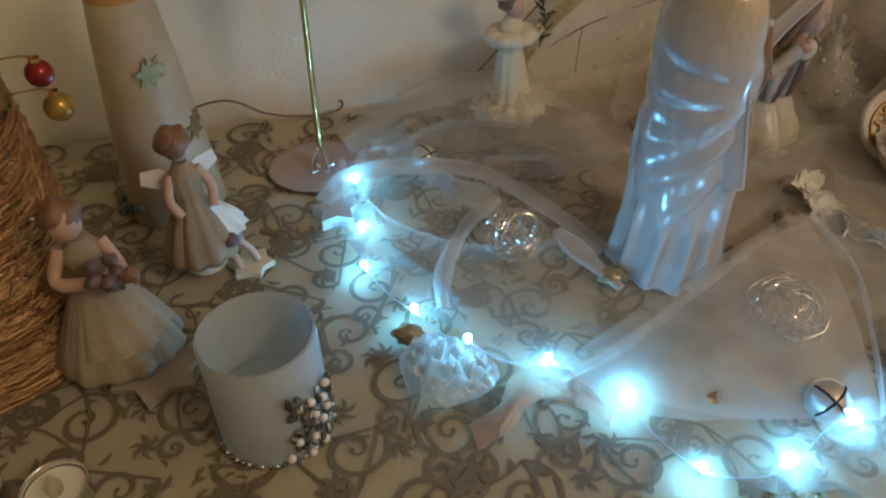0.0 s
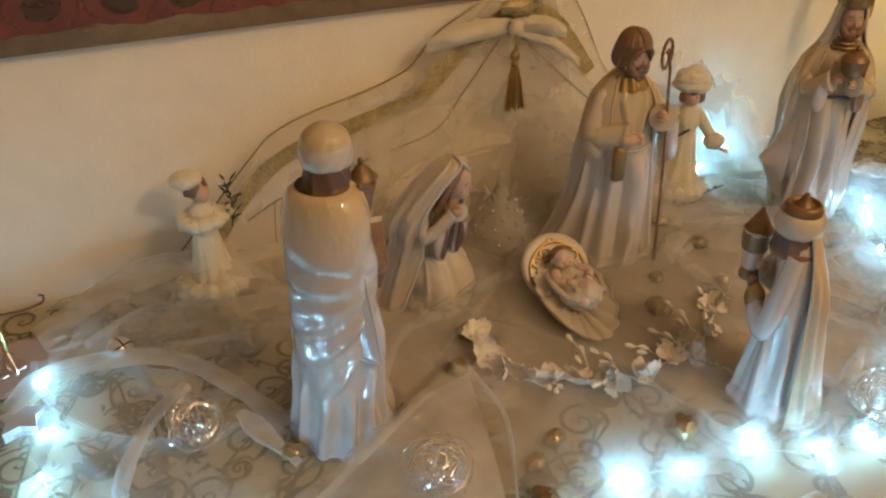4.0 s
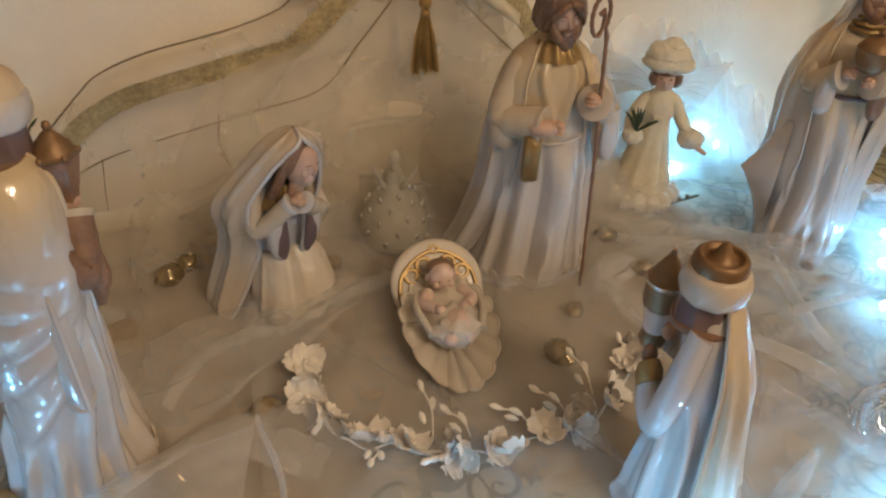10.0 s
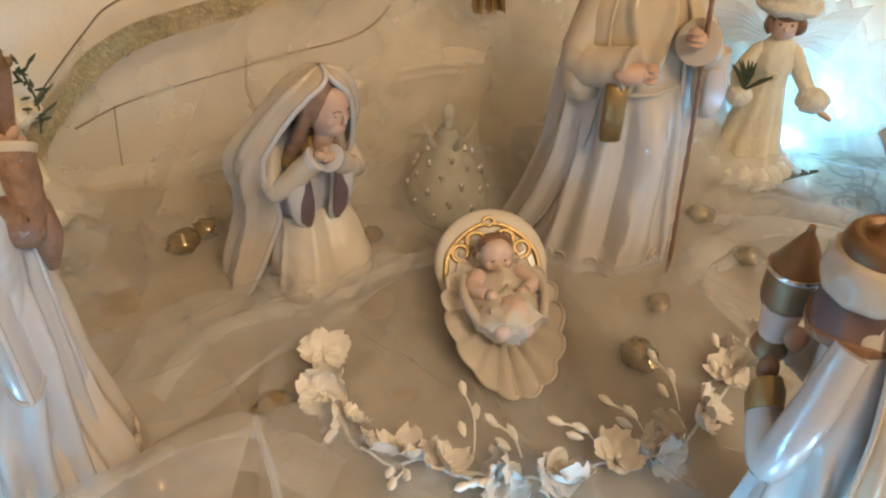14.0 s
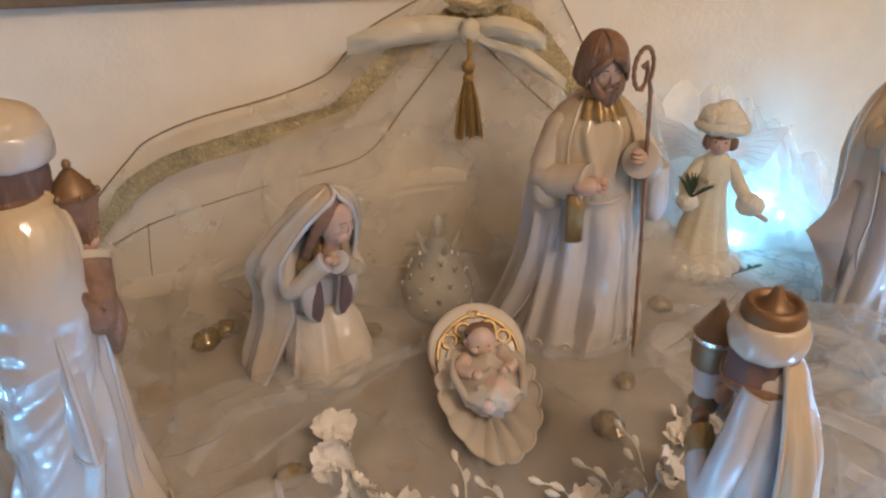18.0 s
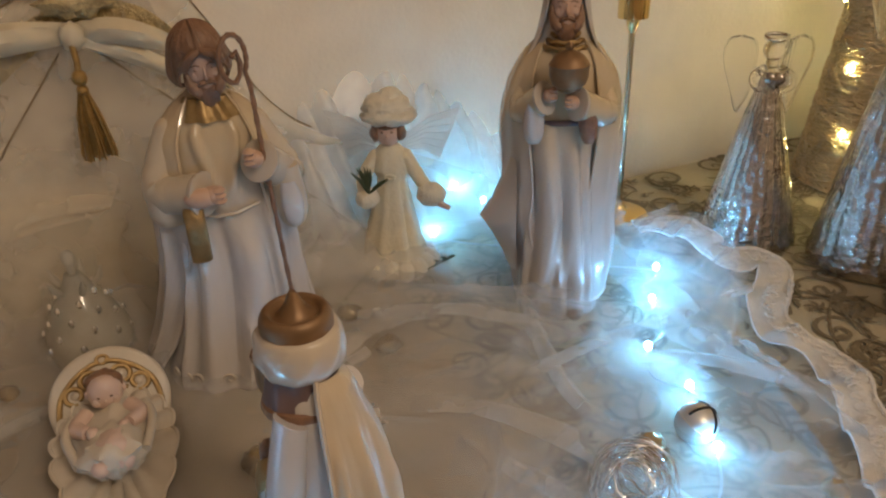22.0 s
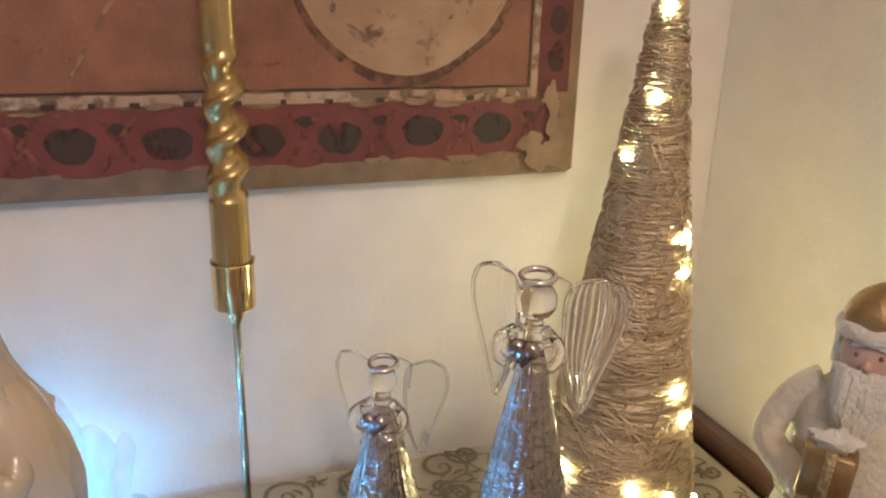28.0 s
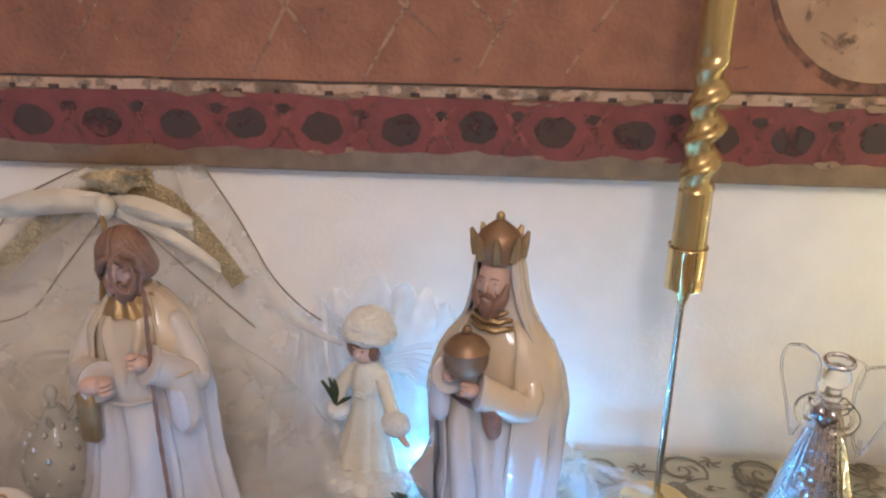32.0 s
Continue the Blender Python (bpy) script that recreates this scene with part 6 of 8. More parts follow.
    head(s, (0, -0.014, 0.164), 0.015, D_, D_, S_)
    robe(s, [(0.160, 0, -0.012, 0.0205, 0.0205), (0.163, 0, -0.012, 0.0258, 0.0258), (0.168, 0, -0.012, 0.0285, 0.0285), (0.174, 0, -0.012, 0.0282, 0.0282), (0.1785, 0, -0.012, 0.0255, 0.0255), (0.180, 0, -0.012, 0.0220, 0.0220)], P_,
         [(0.0006, 18, 0.8, ((0.178, a + 40), (0.162, a))) for a in range(0, 360, 40)], 70, 22)
    s.loft([(0.1770, 0, -0.012, 0.0220, 0.0220), (0.1805, 0, -0.012, 0.0232, 0.0232), (0.1845, 0, -0.012, 0.0222, 0.0222), (0.1868, 0, -0.012, 0.0195, 0.0195), (0.1866, 0, -0.012, 0.0165, 0.0165), (0.1845, 0, -0.012, 0.0140, 0.0140), (0.1858, 0, -0.012, 0.0100, 0.0100), (0.1895, 0, -0.012, 0.0060, 0.0060), (0.1945, 0, -0.012, 0.0022, 0.0022)], K_, 32, 3)
    s.turn(pose(0, -0.012, 0) @ Matrix.Diagonal((0.84, 0.84, 1, 1)) @ pose(0, 0.012, 0), top)
    return s


thing("kneeling_king_figure", scaled(kneeling_king(), 0.74, 1.01), FIG, pose(0.598, 0.414, 0.002, 0, 0, 205), "white glazed porcelain king kneeling with a copper casket and round hat", "figurine", "nativity figures")


def turbaned_king():
    s = Shape()
    robe(s, [(0, 0, 0, 0.052, 0.048), (0.010, 0, 0, 0.051, 0.047), (0.06, 0, 0, 0.037, 0.035), (0.12, 0, 0, 0.033, 0.030), (0.18, 0, 0, 0.036, 0.027), (0.205, 0, 0, 0.024, 0.018), (0.222, 0, 0, 0.012, 0.012)], P_,
         [(0.005, 13, 0.5, ((0.14, a), (0.0, a + 8))) for a in range(-170, 180, 34)], 100, 50, seed=9.0, wave=0.0015)
    robe(s, [(0.004, 0.002, 0.006, 0.052, 0.047), (0.05, 0, 0.005, 0.044, 0.040), (0.10, 0, 0.004, 0.0445, 0.038), (0.155, 0, 0.003, 0.0450, 0.037), (0.194, 0, 0.002, 0.0455, 0.035), (0.216, 0, 0.001, 0.0420, 0.032), (0.228, 0, 0.001, 0.035, 0.028), (0.233, 0, 0.001, 0.026, 0.022)],
         X_,
         [(0.0065, 16, 0.5, ((0.004, 192), (0.060, 196), (0.130, 204))), (0.0065, 15, 0.5, ((0.004, 166), (0.050, 170), (0.095, 184))), (0.0065, 15, 0.5, ((0.004, 138), (0.055, 146))),
          (0.0060, 15, 0.5, ((0.004, 108), (0.050, 114))), (0.0060, 15, 0.5, ((0.004, 78), (0.060, 76))), (0.0050, 14, 0.5, ((0.004, 46), (0.080, 44))), (0.0040, 12, 0.5, ((0.01, 20), (0.13, 22))),
          (-0.004, 9, 1.0, ((0.01, 214), (0.15, 216)))],
         150, 110, ((0, 36), (0.10, 40), (0.17, 42), (0.233, 40)), rough=0.0007, edge=0.0018, edge_paint=X_, seed=11.0, wave=0.001,
         swags=((0.0031, 0.013, 0.5, ((50, 0.196), (110, 0.186), (160, 0.180), (210, 0.176))), (0.0035, 0.013, 0.45, ((50, 0.164), (105, 0.160), (150, 0.163), (208, 0.172))),
                (0.0037, 0.014, 0.4, ((50, 0.118), (105, 0.128), (155, 0.146), (206, 0.166))), (0.0035, 0.013, 0.4, ((60, 0.084), (110, 0.100), (160, 0.126), (204, 0.158))),
                (0.0035, 0.012, 0.4, ((95, 0.050), (135, 0.078), (172, 0.112), (202, 0.148))), (0.0021, 0.008, 0.5, ((70, 0.142), (130, 0.146), (190, 0.160))), (0.0019, 0.007, 0.5, ((120, 0.104), (165, 0.132), (195, 0.154)))))
    scrolls(s, 0, 0, 0.053, 0.049, 0.014, -130, -50, 5, 0.006, C_)
    drape = []
    for z in np.linspace(0.184, 0.098, 22):
        f = (0.184 - z) / 0.086
        out = 0.043 + 0.020 * f
        drape.append([(r * math.cos(radians(a)), 0.003 + r * math.sin(radians(a)), z) for a, r in ((204, 0.038), (192, 0.043), (184, 0.046 + 0.006 * f), (179, out - 0.003), (175, out), (171, out - 0.002), (167, out - 0.010), (163, 0.042), (154, 0.037))])
    s.grid(drape, X_)
    s.tube([row[4] for row in drape], 0.0018, X_, 8)
    s.tube(drape[-1], 0.0014, X_, 7)
    sleeve(s, (-0.033, -0.004, 0.190), (-0.036, -0.022, 0.168), (-0.022, -0.030, 0.196), 0.0105, H_, C_)
    sleeve(s, (0.033, -0.004, 0.190), (0.036, -0.022, 0.168), (0.012, -0.034, 0.180), 0.0105, C_, P_)
    s.loft([(0.140, -0.030, -0.030, 0.003, 0.003), (0.156, -0.030, -0.032, 0.010, 0.008), (0.172, -0.030, -0.031, 0.009, 0.008)], H_, 16, 3)
    g = -0.031
    s.loft([(0.198, -0.018, g, 0.005, 0.005), (0.204, -0.018, g, 0.0075, 0.0075), (0.226, -0.018, g, 0.0135, 0.0135), (0.228, -0.018, g, 0.0135, 0.0135)], H_, 6, 2)
    s.loft([(0.2285, -0.018, g, 0.0140, 0.0140), (0.232, -0.018, g, 0.0135, 0.0135), (0.241, -0.018, g, 0.0045, 0.0045), (0.2425, -0.018, g, 0.002, 0.002)], K_, 6, 2)
    for k in range(6):
        a = radians(60 * k)
        s.ball((-0.018 + 0.0138 * math.cos(a), g + 0.0138 * math.sin(a), 0.2305), 0.0021, K_, 8)
    s.ball((-0.018, g, 0.2445), 0.003, K_, 8)
    robe(s, [(0.225, 0, -0.004, 0.0250, 0.0230), (0.232, 0, -0.005, 0.0215, 0.0205), (0.240, 0, -0.006, 0.0195, 0.0195), (0.254, 0, -0.007, 0.0185, 0.0185)], lambda z, a: H_ if z < 0.233 else U_,
         [(0.0012, 20, 0.6, ((0.250, a), (0.228, a + 14))) for a in range(0, 360, 45)], 60, 18)
    head(s, (0, -0.006, 0.236), 0.0150, D_, D_, S_)
    robe(s, [(0.246, 0, -0.008, 0.0190, 0.0195), (0.2485, 0, -0.008, 0.0225, 0.0229), (0.255, 0, -0.008, 0.0237, 0.0241), (0.2610, 0, -0.008, 0.0229, 0.0233), (0.2635, 0, -0.008, 0.0216, 0.0219), (0.2645, 0, -0.008, 0.0212, 0.0215), (0.2695, 0, -0.008, 0.0188, 0.0190), (0.2740, 0, -0.008, 0.0130, 0.0130), (0.2765, 0, -0.008, 0.0062, 0.0062), (0.2772, 0, -0.008, 0.0015, 0.0015)],
         lambda z, a: W_ if z < 0.263 else C_, [(0.0005, 30, 0.8, ((0.272, a + 90), (0.255, a + 45), (0.240, a))) for a in range(0, 360, 45)], 80, 34)
    return s


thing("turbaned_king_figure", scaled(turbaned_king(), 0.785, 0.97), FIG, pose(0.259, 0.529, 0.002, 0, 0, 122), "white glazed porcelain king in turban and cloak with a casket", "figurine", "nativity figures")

# ---- small dolls ----
DOLL = [FUR, DRESS, SKIN, HAIR, LEAFGREEN, PETAL, DUSKY, WHITE, GOLD, PURPLE, LACE]


def fur_ball(s, c, r, mi, seed, n=26):
    base = len(s.v)
    s.ball(c, r, mi, n)
    rr = r if hasattr(r, "__len__") else (r, r, r)
    for i in range(base, len(s.v)):
        p = Vector(s.v[i]) - Vector(c)
        q = Vector((p.x / rr[0], p.y / rr[1], p.z / rr[2]))
        k = 1 + 0.10 * noise.noise(q * 2.5 + Vector((seed, 0, 0))) + 0.09 * noise.noise(q * 11 + Vector((seed, 4, 0)))
        s.v[i] = tuple(Vector(c) + p * k)


def fur_angel():
    s = Shape()
    s.loft([(0.012, 0, 0, 0.030, 0.026), (0.035, 0, 0, 0.024, 0.021), (0.065, 0.002, 0, 0.0165, 0.015), (0.088, 0.003, 0, 0.0125, 0.011), (0.098, 0.003, 0, 0.0155, 0.012), (0.112, 0.003, 0, 0.0125, 0.010), (0.120, 0.003, 0, 0.006, 0.006)],
           1, 44, 5, ((9, 0.16, 0.3, 6), (15, 0.06, 0, 0)))
    for k in range(16):
        a = k * 2 * math.pi / 16
        fur_ball(s, (0.031 * math.cos(a), 0.027 * math.sin(a), 0.011), (0.0095, 0.009, 0.010), 0, k * 1.7, 14)
    s.tube([(0.004 * math.cos(a) + 0.003, -0.012, 0.093 + 0.002 * math.sin(a)) for a in np.linspace(0, 6, 8)], 0.0015, 1, 5)
    s.ball((0.003, -0.003, 0.130), (0.0105, 0.0105, 0.0120), 2, 18)
    s.ball((0.003, -0.0135, 0.129), (0.0016, 0.002, 0.002), 2, 8)
    for k in (-1, 1):
        s.ball((0.003 + k * 0.0105, -0.006, 0.130), (0.0045, 0.005, 0.007), 3, 12, bump=0.3)
        s.ball((0.003 + k * 0.004, -0.0128, 0.1325), 0.0011, 3, 6)
    s.ball((0.003, -0.009, 0.138), (0.009, 0.006, 0.004), 3, 12, bump=0.3)
    fur_ball(s, (0.003, 0.002, 0.143), (0.0225, 0.0205, 0.0095), 0, 3.3, 44)
    fur_ball(s, (0.002, 0.003, 0.150), (0.0195, 0.0180, 0.0110), 0, 6.1, 44)
    fur_ball(s, (0.005, 0.003, 0.158), (0.0105, 0.0100, 0.0070), 0, 8.4, 30)
    s.ball((0.015, 0, 0.107), 0.0070, 1, 12)
    s.ball((-0.009, 0, 0.107), 0.0068, 1, 12)
    s.tube(curve([(0.015, 0, 0.108), (0.026, -0.004, 0.090), (0.036, -0.010, 0.078)], 10), [0.0065 - 0.0001 * k for k in range(10)], 1, 10)
    fur_ball(s, (0.036, -0.010, 0.077), (0.0125, 0.0095, 0.0105), 0, 9.0, 20)
    s.tube([(0.043, -0.013, 0.070), (0.052, -0.016, 0.066)], [0.003, 0.002], 2, 8)
    s.tube(curve([(-0.010, 0, 0.108), (-0.020, -0.008, 0.090), (-0.016, -0.018, 0.078)], 10), 0.006, 1, 10)
    fur_ball(s, (-0.017, -0.015, 0.076), (0.010, 0.009, 0.009), 0, 12.0, 20)
    rnd = random.Random(5)
    for k in range(9):
        a = rnd.uniform(0.6, 2.3)
        p = Vector((-0.015, -0.020, 0.082))
        q = p + Vector((0.022 * math.cos(a), rnd.uniform(-0.004, 0.002), 0.024 * math.sin(a)))
        s.tube([p, (p + q) / 2 + Vector((0.001, 0, 0.002)), q], [0.0008, 0.0018, 0.0004], 4, 5)
    for k in range(7):
        q = Vector((0.032 + 0.003 * k, -0.012 - 0.001 * k, 0.008 + 0.0022 * k))
        s.tube([q, q + Vector((0.004 * (-1) ** k, -0.003, 0.004))], [0.0016, 0.0008], 4, 5)
    s.tube([(0.020, -0.022, 0.006), (0.055, -0.020, 0.024)], 0.0007, 4, 5)
    for side in (-1, 1):
        for k in range(7):
            t = k / 6
            root = Vector((0.003 + side * 0.008, 0.011, 0.108 + 0.002 * k))
            tip = root + Vector((side * (0.032 + 0.018 * t), 0.010, -0.010 + 0.032 * t))
            mid = (root + tip) / 2 + Vector((0, 0.002, 0.004))
            s.tube([root, mid, tip], 0.0006, 10, 5)
            if k:
                s.grid([[before[0], root], [before[1], mid], [before[2], tip]], 10)
            before = (root, mid, tip)
    return s


thing("fur_hat_angel_doll", fur_angel(), [FAIRSKIN if m is SKIN else ORGANZA if m is LACE else m for m in DOLL], pose(0.751, 0.744, 0.004, 0, 0, -28), "cream angel doll in a white fur hat with feather wings", "doll")


def blossom_fairy():
    s = Shape()
    s.loft([(0.010, 0, 0, 0.026, 0.024), (0.03, 0, 0, 0.020, 0.018), (0.06, 0, 0, 0.014, 0.012), (0.08, 0, 0, 0.011, 0.010), (0.095, 0, 0, 0.012, 0.010), (0.106, 0, 0, 0.005, 0.005)], 1, 40, 5, ((11, 0.18, 0.2, 4),))
    for k in range(12):
        a = k * 2 * math.pi / 12
        fur_ball(s, (0.029 * math.cos(a), 0.025 * math.sin(a), 0.012), (0.012, 0.011, 0.011), 0, k * 2.1, 14)
    for k in range(10):
        a = k * 2 * math.pi / 10
        fur_ball(s, (0.017 * math.cos(a), 0.015 * math.sin(a), 0.086), (0.010, 0.010, 0.007), 0, k * 1.3, 14)
    s.ball((0.002, -0.002, 0.114), (0.0095, 0.0095, 0.011), 2, 16)
    s.ball((0.0, 0.002, 0.118), (0.0125, 0.011, 0.010), 3, 16, bump=0.3)
    fur_ball(s, (-0.008, 0.004, 0.130), (0.016, 0.014, 0.009), 0, 4.0, 22)
    s.tube(curve([(0.010, 0, 0.094), (0.020, -0.006, 0.084), (0.026, -0.012, 0.092)], 8), 0.005, 1, 8)
    rnd = random.Random(11)
    s.tube(curve([(0.024, -0.012, 0.072), (0.028, -0.014, 0.095), (0.024, -0.012, 0.122)], 8), 0.0008, 4, 5)
    for k in range(22):
        p = Vector((0.026 + rnd.uniform(-0.003, 0.003), -0.013, 0.078 + 0.0022 * k))
        q = p + Vector((rnd.uniform(-0.012, 0.012), rnd.uniform(-0.006, 0.006), rnd.uniform(0.0, 0.009)))
        s.tube([p, (p + q) / 2, q], [0.0006, 0.0014, 0.0005], 4, 5)
    return s


thing("blossom_fairy_doll", blossom_fairy(), DOLL, pose(0.190, 0.768, 0.004, 0, 0, 20), "pale fairy doll in ruffled white fur holding a dark sprig", "doll")


def star_outline(r, inner=0.62, n=6, turn=0.0):
    return [((r if k % 2 == 0 else r * inner) * math.cos(turn + math.pi * k / n), (r if k % 2 == 0 else r * inner) * math.sin(turn + math.pi * k / n)) for k in range(2 * n)]


def bouquet_fairy():
    """Fairy in a full pale skirt with a posy, her feet on a star."""
    s = Shape()
    s.plate(star_outline(0.033, 0.66, 6, 0.2), 0.005, pose(0.020, -0.024, 0.0), 1)
    s.loft([(0.006, 0, 0, 0.038, 0.030), (0.014, 0, 0, 0.040, 0.032), (0.040, 0, 0, 0.030, 0.025), (0.070, 0, 0, 0.016, 0.014), (0.084, 0, 0, 0.0105, 0.010), (0.098, 0, 0, 0.0135, 0.010), (0.110, 0, 0, 0.006, 0.006)],
           1, 52, 5, ((13, 0.16, 0.2, 5), (7, 0.08, 0, -3)))
    s.loft([(0.030, 0.004, -0.004, 0.034, 0.028), (0.050, 0.003, -0.003, 0.026, 0.022), (0.076, 0, 0, 0.013, 0.012)], 1, 44, 4, ((11, 0.16, 0.9, 4),), caps=False)
    s.ball((-0.004, 0.0, 0.121), (0.0105, 0.0105, 0.012), 2, 18)
    s.ball((-0.005, 0.003, 0.125), (0.0130, 0.0125, 0.0115), 3, 18, bump=0.3)
    for side in (-1, 1):
        s.tube(curve([(side * 0.012, 0, 0.104), (side * 0.019, -0.010, 0.086), (0.010 + side * 0.006, -0.022, 0.088)], 9), 0.0045, 2, 8)
    rnd = random.Random(8)
    for k in range(16):
        s.ball((0.014 + rnd.uniform(-0.010, 0.012), -0.024 + rnd.uniform(-0.006, 0.006), 0.094 + rnd.uniform(-0.009, 0.010)), rnd.uniform(0.004, 0.006), 9 if k % 3 else 3, 10, bump=0.4)
    return s


thing("bouquet_fairy_doll", bouquet_fairy(), [DULLDRESS if m is DRESS else m for m in DOLL], pose(-0.149, 0.503, 0.003, 0, 0, 12), "fairy doll in full cream skirt holding a plum posy", "doll", "fairies on stars")


def seated_fairy():
    """Fairy seen from behind, seated, in a dusky dress, with small wings and a star at her feet."""
    s = Shape()
    s.plate(star_outline(0.019, 0.66, 6, 0.5), 0.005, pose(0.028, -0.016, 0.0), 1)
    s.loft([(0.020, 0, 0, 0.026, 0.024), (0.028, 0, 0, 0.029, 0.026), (0.050, 0, 0, 0.021, 0.019), (0.070, 0, 0, 0.011, 0.010), (0.090, 0, 0, 0.012, 0.009), (0.102, 0, 0, 0.005, 0.005)], 6, 44, 5, ((11, 0.2, 0.4, 6),))
    s.loft([(0.004, 0, 0.004, 0.016, 0.015), (0.024, 0, 0.004, 0.020, 0.018)], 1, 24, 3)
    s.loft([(0.034, 0.012, 0.004, 0.025, 0.022), (0.048, 0.008, 0.003, 0.020, 0.017), (0.062, 0.004, 0, 0.012, 0.011)], 5, 40, 4, ((13, 0.25, 0.1, 5),), caps=False)
    s.ball((0, 0, 0.115), (0.0100, 0.0100, 0.0115), 2, 16)
    s.ball((-0.001, 0.001, 0.118), (0.0125, 0.0125, 0.0120), 3, 18, bump=0.25)
    for side in (-1, 1):
        s.tube(curve([(side * 0.010, 0, 0.094), (side * 0.016, -0.006, 0.078), (side * 0.012, -0.014, 0.066)], 8), 0.0038, 2, 8)
        s.tube(curve([(0.012 + side * 0.006, -0.014, 0.034), (0.022 + side * 0.007, -0.018, 0.020), (0.026 + side * 0.007, -0.018, 0.006)], 8), 0.0032, 2, 8)
        s.plate([(0, 0), (0.010, 0.010), (0.024, 0.012), (0.026, 0.002), (0.014, -0.006)], 0.0012, pose(side * 0.003, 0.010, 0.086, 90, 0, 0) @ Matrix.Diagonal((side, 1, 1, 1)), 5)
    s.ball((0.016, -0.018, 0.034), (0.008, 0.007, 0.006), 9, 12, bump=0.4)
    return s


thing("seated_fairy_doll", seated_fairy(), DOLL, pose(-0.096, 0.588, 0.003, 0, 0, 25), "brown-haired fairy doll in a dusky ruffled dress above a star", "doll", "fairies on stars")


def gold_santa():
    s = Shape()
    mats = (SANTACOAT, GOLDTRIM, FAIRSKIN, FUR, BLACK, FUR, GOLD, HAIR)
    s.loft([(0.058, 0, 0, 0.052, 0.044), (0.066, 0, 0, 0.054, 0.046), (0.085, 0, 0, 0.050, 0.042), (0.115, 0, 0, 0.043, 0.036), (0.142, 0, 0, 0.036, 0.031), (0.158, 0, 0, 0.033, 0.029), (0.180, 0, 0, 0.034, 0.029), (0.205, 0, 0, 0.032, 0.026),
            (0.220, 0, 0, 0.020, 0.018), (0.228, 0, 0, 0.012, 0.012)], 0, 56, 6, ((7, 0.05, 0.3, 4),))
    for z, k in ((0.064, 0.0555), (0.082, 0.0525)):
        s.tube([(k * math.cos(a), k * 0.85 * math.sin(a), z + 0.003 * math.sin(7 * a)) for a in np.linspace(0, 6.283, 60)[:-1]], 0.0050 if z < 0.07 else 0.0026, 5 if z < 0.07 else 0, 8, True)
    for k in range(15):
        a = k * 2 * math.pi / 15
        s.tube([(0.0505 * math.cos(a + q * 0.05), 0.0430 * math.sin(a + q * 0.05), 0.094 + 0.006 * math.sin(q)) for q in np.linspace(0, 5.5, 10)], 0.0013, 5, 5)
    for k in range(22):
        a = k * 2 * math.pi / 22 + 0.1
        for z, rx in ((0.106, 0.0462), (0.124, 0.0418)):
            q0 = (k * 1.7 + z * 40) % 6.28
            s.tube([(rx * math.cos(a + 0.09 * math.cos(q + q0)), rx * 0.85 * math.sin(a + 0.09 * math.cos(q + q0)), z + 0.006 * math.sin(q + q0) * (1 - q / 8)) for q in np.linspace(0, 5.2, 9)], 0.0011, 1 if k % 3 == 0 else 5, 5)
    s.tube([(0.002, -0.0455, 0.064), (0.002, -0.043, 0.085), (0.002, -0.037, 0.115), (0.002, -0.0315, 0.145)], [0.0085, 0.008, 0.0070, 0.0065], 1, 8)
    s.tube([(0.0345 * math.cos(a), 0.0305 * math.sin(a), 0.152) for a in np.linspace(0, 6.283, 40)[:-1]], 0.0055, 1, 8, True)
    for x0, z0, x1, z1 in ((-0.010, 0.145, 0.010, 0.147), (-0.010, 0.158, 0.010, 0.160)):
        s.tube([(x0, -0.037, z0), (x1, -0.037, z1)], 0.0016, 4, 6)
    for x in (-0.010, 0.010):
        s.tube([(x, -0.037, 0.145), (x, -0.037, 0.160)], 0.0016, 4, 6)
    for side, rest in ((-1, (-0.012, -0.046, 0.168)), (1, (0.052, -0.016, 0.142))):
        elbow = (side * 0.046, -0.010, 0.180)
        s.tube(curve([(side * 0.022, 0, 0.218), (side * 0.036, -0.002, 0.204), elbow, ((elbow[0] + rest[0]) / 2, (elbow[1] + rest[1]) / 2, (elbow[2] + rest[2]) / 2 - 0.003), rest], 20), [0.0088 + 0.00012 * k for k in range(20)], 0, 14)
        c = Vector(rest)
        s.tube([c + (Vector(elbow) - c) * 0.06, c + (Vector(elbow) - c) * -0.06], 0.0122, 1, 14)
        s.ball(c + (c - Vector(elbow)).normalized() * 0.010, 0.0075, 2, 12)
    start = len(s.v)
    s.box((-0.014, -0.010, 0), (0.014, 0.010, 0.030), 6, 0.002)
    s.box((-0.003, -0.011, 0), (0.003, 0.011, 0.031), 1, 0.0005)
    s.ball((0, 0, 0.034), (0.013, 0.008, 0.006), 5, 14, bump=0.6)
    s.turn(pose(-0.010, -0.046, 0.170, 0, 4, 0), start)
    s.loft([(0.098, 0.062, -0.026, 0.016, 0.014), (0.102, 0.062, -0.026, 0.015, 0.013), (0.118, 0.060, -0.025, 0.010, 0.009), (0.128, 0.058, -0.024, 0.004, 0.004)], 6, 20, 3)
    s.ball((0, -0.006, 0.243), (0.0185, 0.0175, 0.0195), 2, 22)
    s.ball((0, -0.0245, 0.240), (0.0035, 0.0035, 0.0035), 2, 10)
